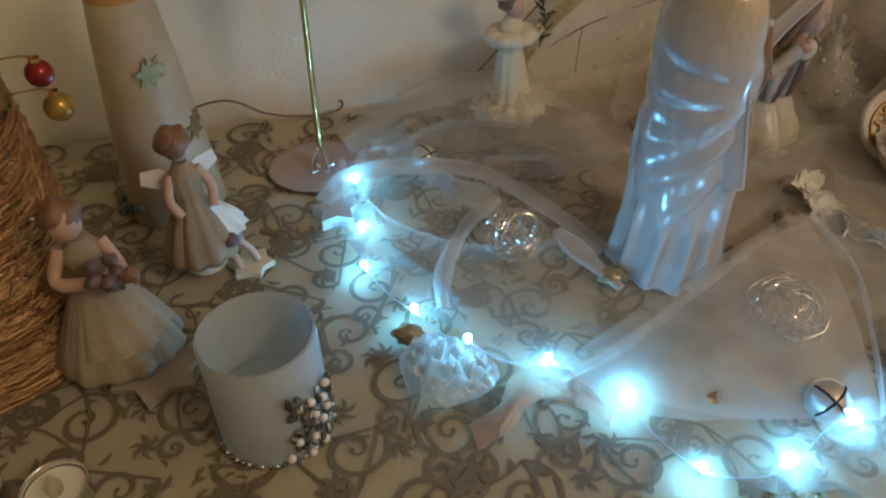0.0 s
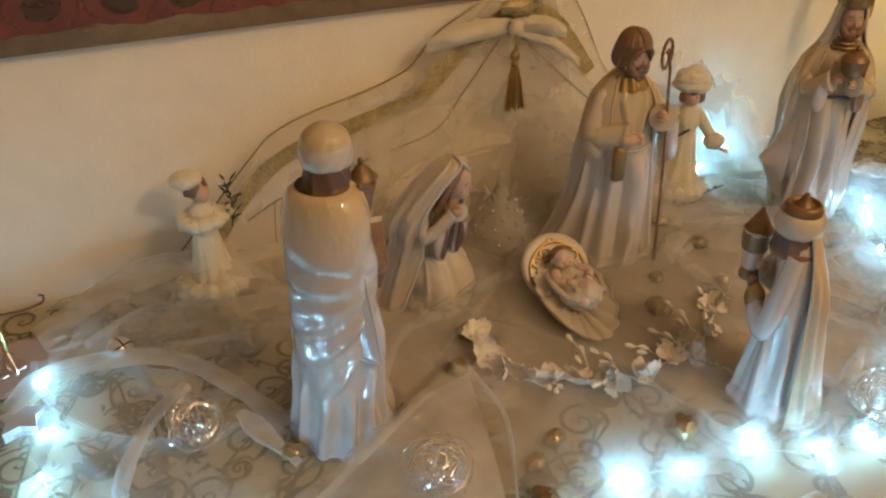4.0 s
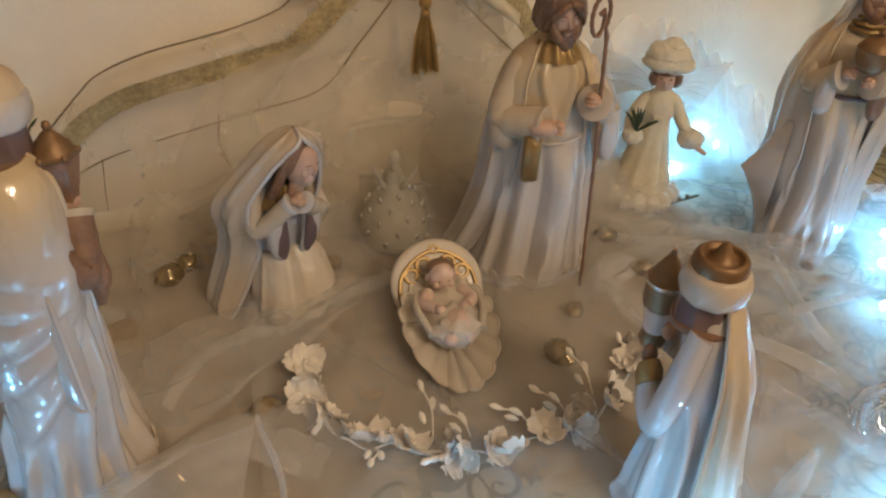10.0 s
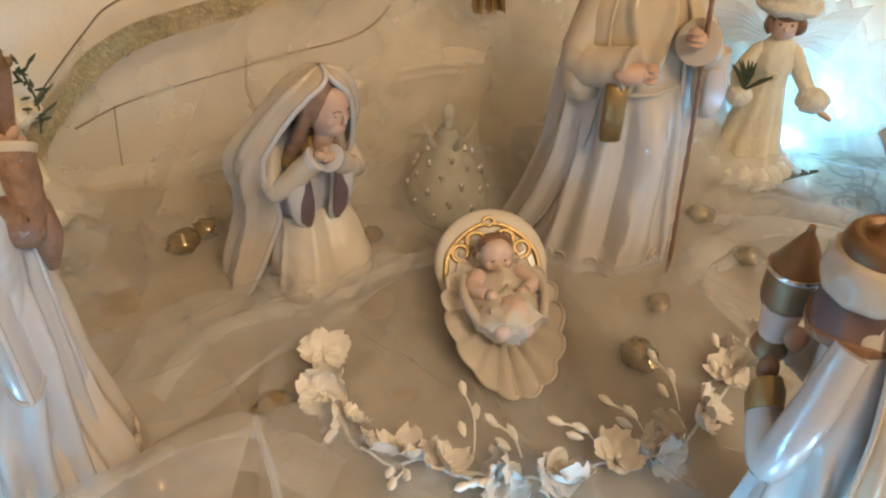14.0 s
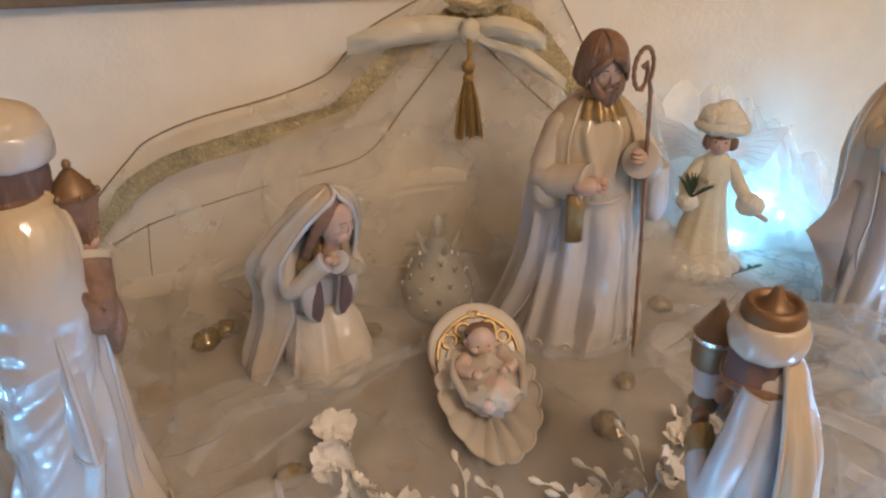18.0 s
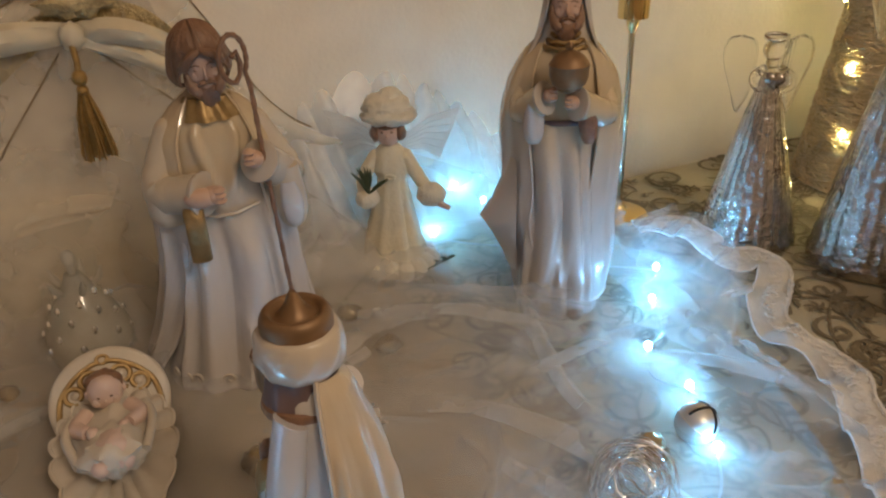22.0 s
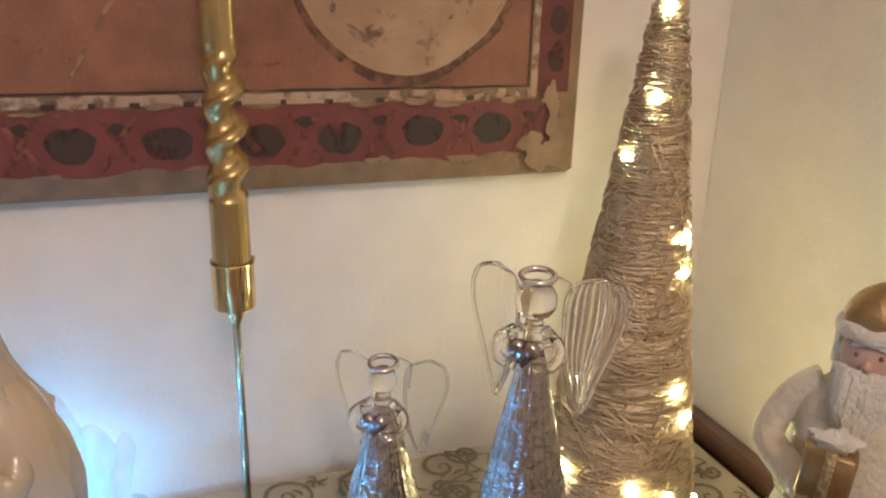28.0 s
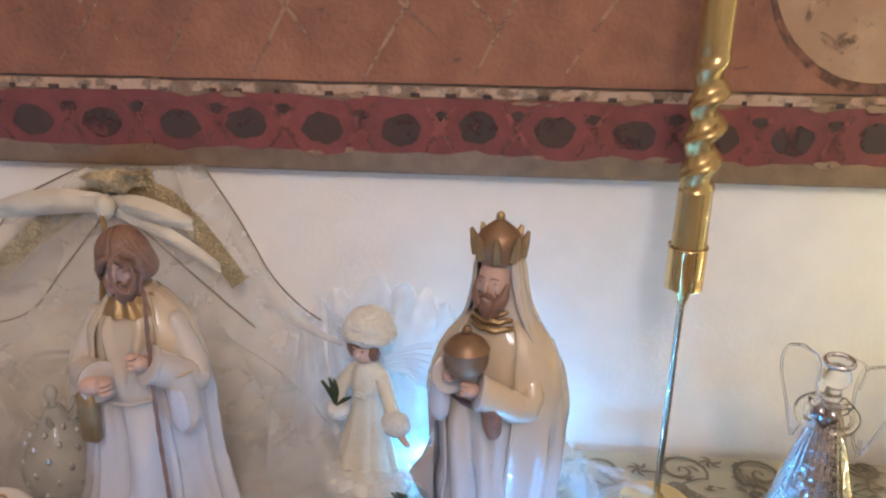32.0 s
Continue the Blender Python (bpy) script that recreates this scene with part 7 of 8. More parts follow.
    for k in (-1, 1):
        s.ball((k * 0.0075, -0.0225, 0.246), 0.0016, 7, 8)
        s.tube(curve([(k * 0.002, -0.0255, 0.235), (k * 0.009, -0.0245, 0.233), (k * 0.014, -0.020, 0.229)], 8), [0.0028, 0.0032, 0.0030, 0.003, 0.0028, 0.0024, 0.0018, 0.0008], 3, 8)
        s.tube(curve([(k * 0.004, -0.0235, 0.2530), (k * 0.011, -0.0215, 0.2510)], 5), 0.0014, 3, 6)
    s.ball((0, -0.0245, 0.2305), (0.0028, 0.002, 0.0016), 4, 8)
    rnd = random.Random(3)
    for k in range(46):
        a, t = rnd.uniform(-2.85, -0.30), rnd.random()
        p = Vector((0.0185 * math.cos(a), -0.004 + 0.0195 * math.sin(a), 0.236 - 0.002 * t))
        q = Vector((0.011 * math.cos(a), -0.010 + 0.0215 * math.sin(a), 0.205 - 0.022 * (1 - abs(math.cos(a))) * t))
        s.tube([p, (p + q) / 2 + Vector((0.002 * math.sin(k), -0.004, 0)), q], [0.0038, 0.0046, 0.0012], 3, 6)
    for side in (-1, 1):
        s.ball((side * 0.0175, 0.002, 0.240), (0.006, 0.009, 0.014), 3, 12, bump=0.3)
    s.tube([(0.0195 * math.cos(a), -0.003 + 0.0195 * math.sin(a), 0.2575 + 0.001 * math.sin(5 * a)) for a in np.linspace(0, 6.283, 36)[:-1]], 0.0052, 3, 8, True)
    s.loft([(0.258, 0, -0.003, 0.0195, 0.0195), (0.268, 0, -0.002, 0.0200, 0.0195), (0.278, 0.002, 0, 0.0150, 0.0150), (0.2845, 0.004, 0.002, 0.0060, 0.0060)], 6, 30, 4)
    s.tube(curve([(0.004, 0.003, 0.280), (0.018, 0.006, 0.277), (0.026, 0.006, 0.262), (0.030, 0.004, 0.250)], 12), [0.010, 0.0098, 0.009, 0.008, 0.0072, 0.0065, 0.006, 0.0055, 0.005, 0.0045, 0.004, 0.003], 6, 10)
    s.ball((0.036, 0.003, 0.251), 0.0070, 3, 16, bump=0.2)
    for x in (-0.018, 0.018):
        s.loft([(0.010, x, 0, 0.012, 0.013), (0.030, x, 0.002, 0.0125, 0.0125), (0.062, x, 0.003, 0.015, 0.015)], 1, 20, 3)
        s.ball((x, -0.008, 0.008), (0.0125, 0.021, 0.0085), 7, 16)
    s.v = [(x * 0.86, -0.004 + (y + 0.004) * 0.86, 0.224 + (z - 0.224) * 0.90) if z > 0.224 else (x, y, z) for x, y, z in s.v]
    return thing("santa_figure", scaled(s, 0.86, 0.95), mats, pose(1.288, 0.508, 0.003, 0, 0, -50), "white and gold Santa figure with gift, belt and bell", "figurine")


gold_santa()


def book_angel():
    s = Shape()
    mats = (WHITE, COPPER, SKIN, SILVER, PEARL, ASHHAIR, GOLD, CREAM)
    s.loft([(0.006, 0, 0, 0.034, 0.031), (0.012, 0, 0, 0.035, 0.032), (0.040, 0, 0, 0.029, 0.026), (0.075, 0, 0, 0.021, 0.019), (0.096, 0, 0, 0.0165, 0.015), (0.108, 0, 0, 0.018, 0.014), (0.120, 0, 0, 0.008, 0.008)], 0, 44, 5, ((7, 0.06, 0.2, 4),))
    rnd = random.Random(21)
    for k in range(80):
        a, z = rnd.uniform(0, 6.28), rnd.uniform(0.004, 0.034)
        r = 0.034 - 0.12 * (z - 0.004)
        c = Vector((r * math.cos(a), 0.92 * r * math.sin(a), z))
        s.tube([c + Vector((0.0045 * math.cos(q) * -math.sin(a), 0.0045 * math.cos(q) * math.cos(a), 0.0045 * math.sin(q))) * 1.25 * (1 - q / 9) for q in np.linspace(0, 6.2, 12)], 0.0022, 1 if k % 4 else 6, 6)
    for x in (-0.011, 0.0, 0.012):
        s.tube([(x, -0.017, 0.108), (x * 1.25, -0.022, 0.085), (x * 1.4, -0.026, 0.060 + abs(x) * -0.6)], [0.0040, 0.0044, 0.0046], 1, 8)
    for side in (-1, 1):
        s.tube(curve([(side * 0.016, 0, 0.112), (side * 0.024, -0.012, 0.096), (side * 0.010, -0.026, 0.098)], 10), [0.0062 + 0.0003 * k for k in range(10)], 4, 10)
        s.ball((side * 0.006, -0.028, 0.099), 0.0048, 2, 10)
        s.ball((side * 0.022, -0.016, 0.092), (0.006, 0.005, 0.006), 6, 12, bump=0.4)
    start = len(s.v)
    s.box((-0.011, -0.001, 0), (0, 0.001, 0.018), 6, 0.0004)
    s.box((0.0, -0.001, 0), (0.011, 0.001, 0.018), 1, 0.0004)
    s.turn(pose(0.0, -0.034, 0.094, -28, 0, 0), start)
    s.ball((0, -0.006, 0.132), (0.0105, 0.0105, 0.0120), 2, 18)
    s.ball((0, -0.001, 0.136), (0.0130, 0.0125, 0.0120), 5, 18, bump=0.3)
    for side in (-1, 1):
        for k in range(8):
            t = k / 7
            root = Vector((side * (0.010 + 0.010 * t), 0.012, 0.122 + 0.010 * t))
            tip = root + Vector((side * (0.016 + 0.038 * t), 0.010, -0.048 + 0.010 * t))
            s.tube([root, (root + tip) / 2 + Vector((side * 0.004, 0.001, 0.004)), tip], [0.0030, 0.0042, 0.0010], 4, 7)
        for k in range(9):
            a = k * 0.7
            s.tube([Vector((side * (0.014 + 0.0028 * k), 0.009, 0.128 + 0.0012 * k)) + Vector((side * 0.0035 * math.cos(q), -0.001, 0.0035 * math.sin(q))) for q in np.linspace(a, a + 4.4, 8)], 0.0014, 3, 5)
    return thing("book_angel_figure", scaled(s, 0.86, 0.93), mats, pose(1.078, 0.444, 0.003, 0, 0, -38), "white porcelain angel with fluted wings and copper trim reading a book", "figurine")


book_angel()


def glass_angel(h, r, m4, label):
    """Silvered ribbed cone with clear glass head, arms, wings and a silver heart."""
    s = Shape()
    mats = (MERCURY, GLASS, RIBGLASS, HEARTSILVER, WIRE)
    n = 96
    rows = []
    zc = h * 0.80
    for j in range(52):
        t = j / 51
        rad = r * (1 - t) ** 0.92 + 0.006
        if j == 0:
            rad *= 0.97
        rows.append([(rad * (1 + 0.022 * math.sin(a * 24 + 2 * fbm(a, t * 5, h)) + 0.026 * fbm(math.cos(a) * 11, math.sin(a) * 11 + t * 26, h)) * math.cos(a), rad * (1 + 0.022 * math.sin(a * 24 + 2 * fbm(a, t * 5, h)) + 0.026 * fbm(math.cos(a) * 11, math.sin(a) * 11 + t * 26, h)) * math.sin(a), zc * t)
                     for a in (2 * math.pi * i / n for i in range(n))])
    s.grid(rows, 0, True, True)
    k = h / 0.27
    hz = h * 0.905
    s.ball((0, 0, hz), 0.0105 * max(k, 0.85), 1, 20)
    s.tube([(0, 0, zc - 0.004), (0, 0, hz - 0.006)], [0.0065, 0.0045], 1, 12)
    s.tube([(0.0085 * math.cos(a), 0.0085 * math.sin(a), hz + 0.0125 * max(k, 0.85) + 0.001 * math.sin(a)) for a in np.linspace(0, 6.283, 24)[:-1]], 0.0017, 4, 8, True)
    s.tube(curve([(0.008, 0.006, hz + 0.012), (0.015, 0.010, hz + 0.006), (0.013, 0.012, hz - 0.010)], 10), 0.0009, 1, 6)
    for side in (-1, 1):
        q = 0.88 if h < 0.2 else 1.0
        out = np.array(((14, 26, 30), (11, 17, 37), (5, 13.5, 40.5), (-2, 12.5, 41.5), (-12, 12.5, 40.5), (-25, 13, 36.5), (-40, 15.5, 31.5), (-52, 19, 28), (-62, 23.5, 24.5))) * 0.001 * q
        front, back, edge_in, edge_out = [], [], [], []
        for z, xi, xo in curve(out, 34):
            row, rear = [], []
            for u in np.linspace(0, 1, 46):
                x = xi + (xo - xi) * u
                y = 0.008 + 0.28 * x + 0.004 * q * math.sin(math.pi * u)
                rib = (0.0003 if h < 0.2 else 0.0008) * math.sin(math.pi * u) ** 0.5 * math.sin(u * 2 * math.pi * 8.5)
                row.append((side * x, y + rib - 0.0006, hz - 0.004 + z))
                rear.append((side * x, y + 0.0008, hz - 0.004 + z))
            front.append(row)
            back.append(rear[::-1])
            edge_in.append(row[0])
            edge_out.append(row[-1])
        s.grid(front, 2)
        s.grid(back, 2)
        s.tube(edge_in[::-1] + edge_out, 0.0011 * q, 1, 7)
        s.tube(curve([(side * 0.006, -0.002, hz - 0.014), (side * 0.016, -0.008, hz - 0.020), (side * 0.014, -0.014, hz - 0.028), (side * 0.004, -0.016, hz - 0.030)], 14), 0.0030, 1, 8)
    for side in (-1, 1):
        s.ball((side * 0.0035, -0.017, hz - 0.020), (0.0052, 0.004, 0.0052), 3, 14)
    s.loft([(hz - 0.030, 0, -0.017, 0.0006, 0.0006), (hz - 0.024, 0, -0.017, 0.0052, 0.0034), (hz - 0.020, 0, -0.017, 0.0078, 0.0040), (hz - 0.018, 0, -0.017, 0.0070, 0.0036)], 3, 16, 3)
    s.tube([(0.011 * math.cos(a), 0.011 * math.sin(a) - 0.004, hz - 0.018) for a in np.linspace(0, 6.283, 20)[:-1]], 0.0022, 1, 8, True)
    return thing("glass_angel_figure", s, mats, m4, label, "figurine", "glass angels")


glass_angel(0.192, 0.038, pose(1.068, 0.650, 0.002, 0, 0, -33), "small glass angel with a silvered ribbed skirt and silver heart")
glass_angel(0.279, 0.042, pose(1.125, 0.566, 0.002, 0, 0, -43), "tall glass angel with a silvered ribbed skirt and silver heart")

# ---- candles and holders ----


def twist_candle(z0, ztw0, ztw1, ztop, r, m4, label):
    """A taper: round below, two-stranded twist in the middle, round above."""
    rows = []
    n = 28
    zs = list(np.linspace(z0, ztw0, 5)) + list(np.linspace(ztw0, ztw1, 60))[1:] + list(np.linspace(ztw1, ztop, 10))[1:]
    for z in zs:
        f = 0.0
        if ztw0 < z < ztw1:
            f = math.sin(math.pi * (z - ztw0) / (ztw1 - ztw0)) ** 0.5
        ph = (z - ztw0) * 2 * math.pi / 0.048
        rr = r * (1 - 0.22 * max(0, (z - z0) / (ztop - z0)))
        row = []
        for i in range(n):
            a = 2 * math.pi * i / n
            k = 1 + f * (0.42 * abs(math.cos(a - ph)) - 0.34)
            row.append((rr * k * math.cos(a) + f * 0.003 * math.cos(ph * 2), rr * k * math.sin(a) + f * 0.003 * math.sin(ph * 2), z))
        rows.append(row)
    taper = thing("twisted_candle", None, None, m4, label, "candle", "gold twisted candles")
    part("wax_foot", Shape().grid(rows[:5], 0, True, True), WAXGOLD, taper)
    part("wax_twist", Shape().grid(rows[4:65], 0, True, True), WAXGOLD, taper, "twisted gold wax")
    part("wax_tip", Shape().grid(rows[64:], 0, True, True), WAXGOLD, taper)
    return taper


stick = thing("candlestick", None, None, pose(0.990, 0.741, 0.0), "slender polished brass candlestick on the cloth", "candlestick", "slender candlesticks")
part("base_disc", Shape().loft([(0.002, 0, 0, 0.028, 0.028), (0.004, 0, 0, 0.029, 0.029), (0.006, 0, 0, 0.026, 0.026), (0.009, 0, 0, 0.008, 0.008), (0.016, 0, 0, 0.003, 0.003)], 0, 36, 3), BRASS, stick)
part("stem", Shape().tube([(0, 0, 0.012), (0, 0, 0.185)], 0.0027, 0, 12), CHAMPAGNE, stick)
part("socket", Shape().loft([(0.183, 0, 0, 0.0032, 0.0032), (0.189, 0, 0, 0.0052, 0.0052), (0.194, 0, 0, 0.0068, 0.0068), (0.1965, 0, 0, 0.0125, 0.0125), (0.199, 0, 0, 0.0138, 0.0138), (0.226, 0, 0, 0.0140, 0.0140), (0.228, 0, 0, 0.0146, 0.0146)], 0, 32, 3), BRASS, stick)
for a in (20, 140, 260):
    part("rim_bead", Shape().ball((0.0146 * math.cos(radians(a)), 0.0146 * math.sin(radians(a)), 0.2275), 0.0018, 0, 8), BRASS, stick)
twist_candle(0.200, 0.270, 0.365, 0.50, 0.0128, pose(0.990, 0.741, 0.0), "tall gold taper candle with a twisted middle in a brass holder")

stick = thing("candlestick", None, None, pose(-0.001, 0.706, 0.0, 0, 1.6, 0), "slender brass candlestick with wire foot on pink glass plate", "candlestick", "slender candlesticks")
part("stem", Shape().tube([(0, 0, 0.030), (0, 0, 0.188)], 0.0027, 0, 12), BRASS, stick)
for k in range(4):
    a = k * math.pi / 2 + 0.5
    part("foot_wire", Shape().tube(curve([(0, 0, 0.034), (0.009 * math.cos(a), 0.009 * math.sin(a), 0.018), (0.012 * math.cos(a), 0.012 * math.sin(a), 0.008), (0.004 * math.cos(a), 0.004 * math.sin(a), 0.0066)], 14), 0.0011, 0, 6), WIRE, stick)
part("socket", Shape().loft([(0.186, 0, 0, 0.0032, 0.0032), (0.194, 0, 0, 0.0058, 0.0058), (0.199, 0, 0, 0.0135, 0.0135), (0.228, 0, 0, 0.0142, 0.0142)], 0, 28, 3), BRASS, stick)
twist_candle(0.203, 0.270, 0.365, 0.50, 0.0128, pose(-0.001, 0.706, 0.0, 0, 1.6, 0), "tall gold taper candle in a brass holder")
thing("glass_plate", Shape().loft([(0.002, 0, 0, 0.040, 0.036), (0.0045, 0, 0, 0.046, 0.042), (0.006, 0, 0, 0.045, 0.041), (0.0045, 0, 0, 0.036, 0.032)], 0, 44, 3), PINKGLASS, pose(-0.004, 0.716, 0.0), "round pinkish glass plate under a candlestick", "plate")

# votive cups
def votive(m4, glass, label, r0, r1, h, rim_beads):
    v = thing("votive_holder", None, None, m4, label, "candle holder", "frosted votive holders")
    t = 0.0022
    part("cup", Shape().loft([(0.002, 0, 0, r0 * 0.9, r0 * 0.9), (0.004, 0, 0, r0, r0), (h * 0.5, 0, 0, (r0 + r1) / 2, (r0 + r1) / 2), (h - 0.001, 0, 0, r1, r1), (h, 0, 0, r1 - t * 0.5, r1 - t * 0.5), (h - 0.002, 0, 0, r1 - t, r1 - t),
                              (h * 0.4, 0, 0, r0 - t, r0 - t), (h * 0.32, 0, 0, r0 - t - 0.001, r0 - t - 0.001), (h * 0.32, 0, 0, 0.001, 0.001)], 0, 48, 4), glass, v)
    for k in range(rim_beads):
        a = 2 * math.pi * k / rim_beads
        part("rim_stone", Shape().ball(((r0 + 0.0012) * math.cos(a), (r0 + 0.0012) * math.sin(a), 0.0052), 0.0017, 0, 8), GEM if k % 2 else OLDSILVER, v)
    return v


def on_cup(a, z, r):
    return Vector((r * math.cos(a), r * math.sin(a), z))


v = votive(pose(-0.045, 0.427, 0.0), FROST, "frosted blue-white glass votive holder with pearl and silver sprays", 0.0355, 0.0350, 0.082, 52)
rnd = random.Random(14)
sprig = part("spray", Shape().tube([on_cup(-0.60, 0.006, 0.038), on_cup(-0.50, 0.03, 0.038), on_cup(-0.42, 0.052, 0.0375)], 0.0014, 0, 6), OLDSILVER, v, "dark silver metal spray")
for k in range(44):
    a, z = -0.72 + rnd.uniform(-0.55, 0.42), 0.006 + 0.052 * rnd.random()
    p = on_cup(a, z, 0.0372)
    q = on_cup(a + rnd.uniform(-0.16, 0.16), z + rnd.uniform(0.004, 0.012), 0.0385)
    part("metal_leaf", Shape().tube([p, (p + q) / 2 + on_cup(a, 0, 0.001), q], [0.0008, 0.0026, 0.0006], 0, 6), OLDSILVER, sprig)
for a, z in ((-1.15, 0.012), (-0.98, 0.024), (-0.70, 0.020), (-0.62, 0.038), (-0.48, 0.028), (-0.40, 0.044), (-0.34, 0.034), (-0.80, 0.008), (-0.52, 0.010), (-0.28, 0.052), (-0.66, 0.050)):
    part("pearl", Shape().ball(on_cup(a - 0.17, z, 0.0395), 0.0028, 0, 14), PEARLBEAD, sprig)
for k in range(24):
    a = -0.9 - rnd.uniform(0, 1.5)
    part("chain_bead", Shape().ball(on_cup(math.pi + 0.35 - 0.03 * k, 0.006 + 0.0013 * k * (1 - k / 30), 0.0368), 0.0016, 0, 8), OLDSILVER, v)

v = votive(pose(1.208, 0.394, 0.0), FROSTWARM, "frosted cream glass votive holder with a pearl star brooch", 0.0345, 0.0370, 0.090, 46)
FACE = radians(184)
star = part("brooch", Shape().ball(on_cup(FACE, 0.044, 0.0372), (0.0075, 0.0075, 0.0075), 0, 18), OLDSILVER, v, "dark silver star brooch with pearls and gems")
part("pearl", Shape().ball(on_cup(FACE, 0.044, 0.0415), 0.0055, 0, 16), PEARLBEAD, star)
for k in range(10):
    a = 2 * math.pi * k / 10
    part("gem", Shape().ball(on_cup(FACE + 0.0075 / 0.037 * math.cos(a), 0.044 + 0.0075 * math.sin(a), 0.0415), 0.0014, 0, 8), GEM, star)
for k in range(5):
    a = 2 * math.pi * k / 5 + 0.35
    c = on_cup(FACE + 0.0168 / 0.037 * math.cos(a), 0.044 + 0.0168 * math.sin(a), 0.0405)
    e = on_cup(FACE + 0.0112 / 0.037 * math.cos(a), 0.044 + 0.0100 * math.sin(a), 0.0392)
    f = on_cup(FACE + 0.0222 / 0.037 * math.cos(a), 0.044 + 0.0222 * math.sin(a), 0.0400)
    part("drop_pearl", Shape().tube([e, e * 0.7 + f * 0.3, c, f], [0.0006, 0.0030, 0.0034, 0.0005], 0, 10), PEARLBEAD, star)
    b = a + math.pi / 5
    for j in range(7):
        r = 0.011 + 0.0040 * j
        for off in (-1, 1):
            w = off * (0.0052 - 0.0007 * j)
            u, z = r * math.cos(b) - w * math.sin(b), r * math.sin(b) + w * math.cos(b)
            part("gem", Shape().ball(on_cup(FACE + u / 0.037, 0.044 + z, 0.0390), 0.0017, 0, 8), GEM if (j + k) % 3 == 0 else OLDSILVER, star)
part("printed_tree", Shape().loft([(0.058, 0.0366 * math.cos(FACE - 0.1), 0.0366 * math.sin(FACE - 0.1), 0.0004, 0.0004)] * 2 + [(0.060, 0.0366 * math.cos(FACE - 0.1), 0.0366 * math.sin(FACE - 0.1), 0.0004, 0.0075), (0.072, 0.0366 * math.cos(FACE - 0.1), 0.0366 * math.sin(FACE - 0.1), 0.0004, 0.0004)], 0, 14, 2), OLDSILVER, v, "grey printed fir tree")

# tealights
first = thing("tealight", None, None, pose(0.988, 0.394, 0.0), "white tealight candle in a thin shiny tin cup", "tealight", "tealights")
part("tin_cup", Shape().loft([(0.002, 0, 0, 0.0180, 0.0180), (0.003, 0, 0, 0.0187, 0.0187), (0.0165, 0, 0, 0.0190, 0.0190), (0.0172, 0, 0, 0.0196, 0.0196), (0.0165, 0, 0, 0.0185, 0.0185), (0.0128, 0, 0, 0.0183, 0.0183)], 0, 36, 3, caps=False), TIN, first)
part("wax", Shape().loft([(0.004, 0, 0, 0.0180, 0.0180), (0.0122, 0, 0, 0.0181, 0.0181), (0.0128, 0, 0, 0.0150, 0.0150), (0.0124, 0, 0, 0.0030, 0.0030)], 0, 32, 3), WAX, first)
part("flame_tip", Shape().loft([(0.012, 0, 0, 0.0042, 0.0042), (0.018, 0, 0, 0.0050, 0.0050), (0.024, 0, 0, 0.0030, 0.0030), (0.029, 0.001, 0, 0.0004, 0.0004)], 0, 16, 4), FROSTWARM, first, "white plastic flame")
for x, y, a in ((1.068, 0.381, 70), (1.134, 0.350, 130), (-0.172, 0.392, 10), (-0.222, 0.398, 60)):
    copy_thing(first, pose(x, y, 0.0, 0, 0, a))

# ---- cone trees wound with cord ----


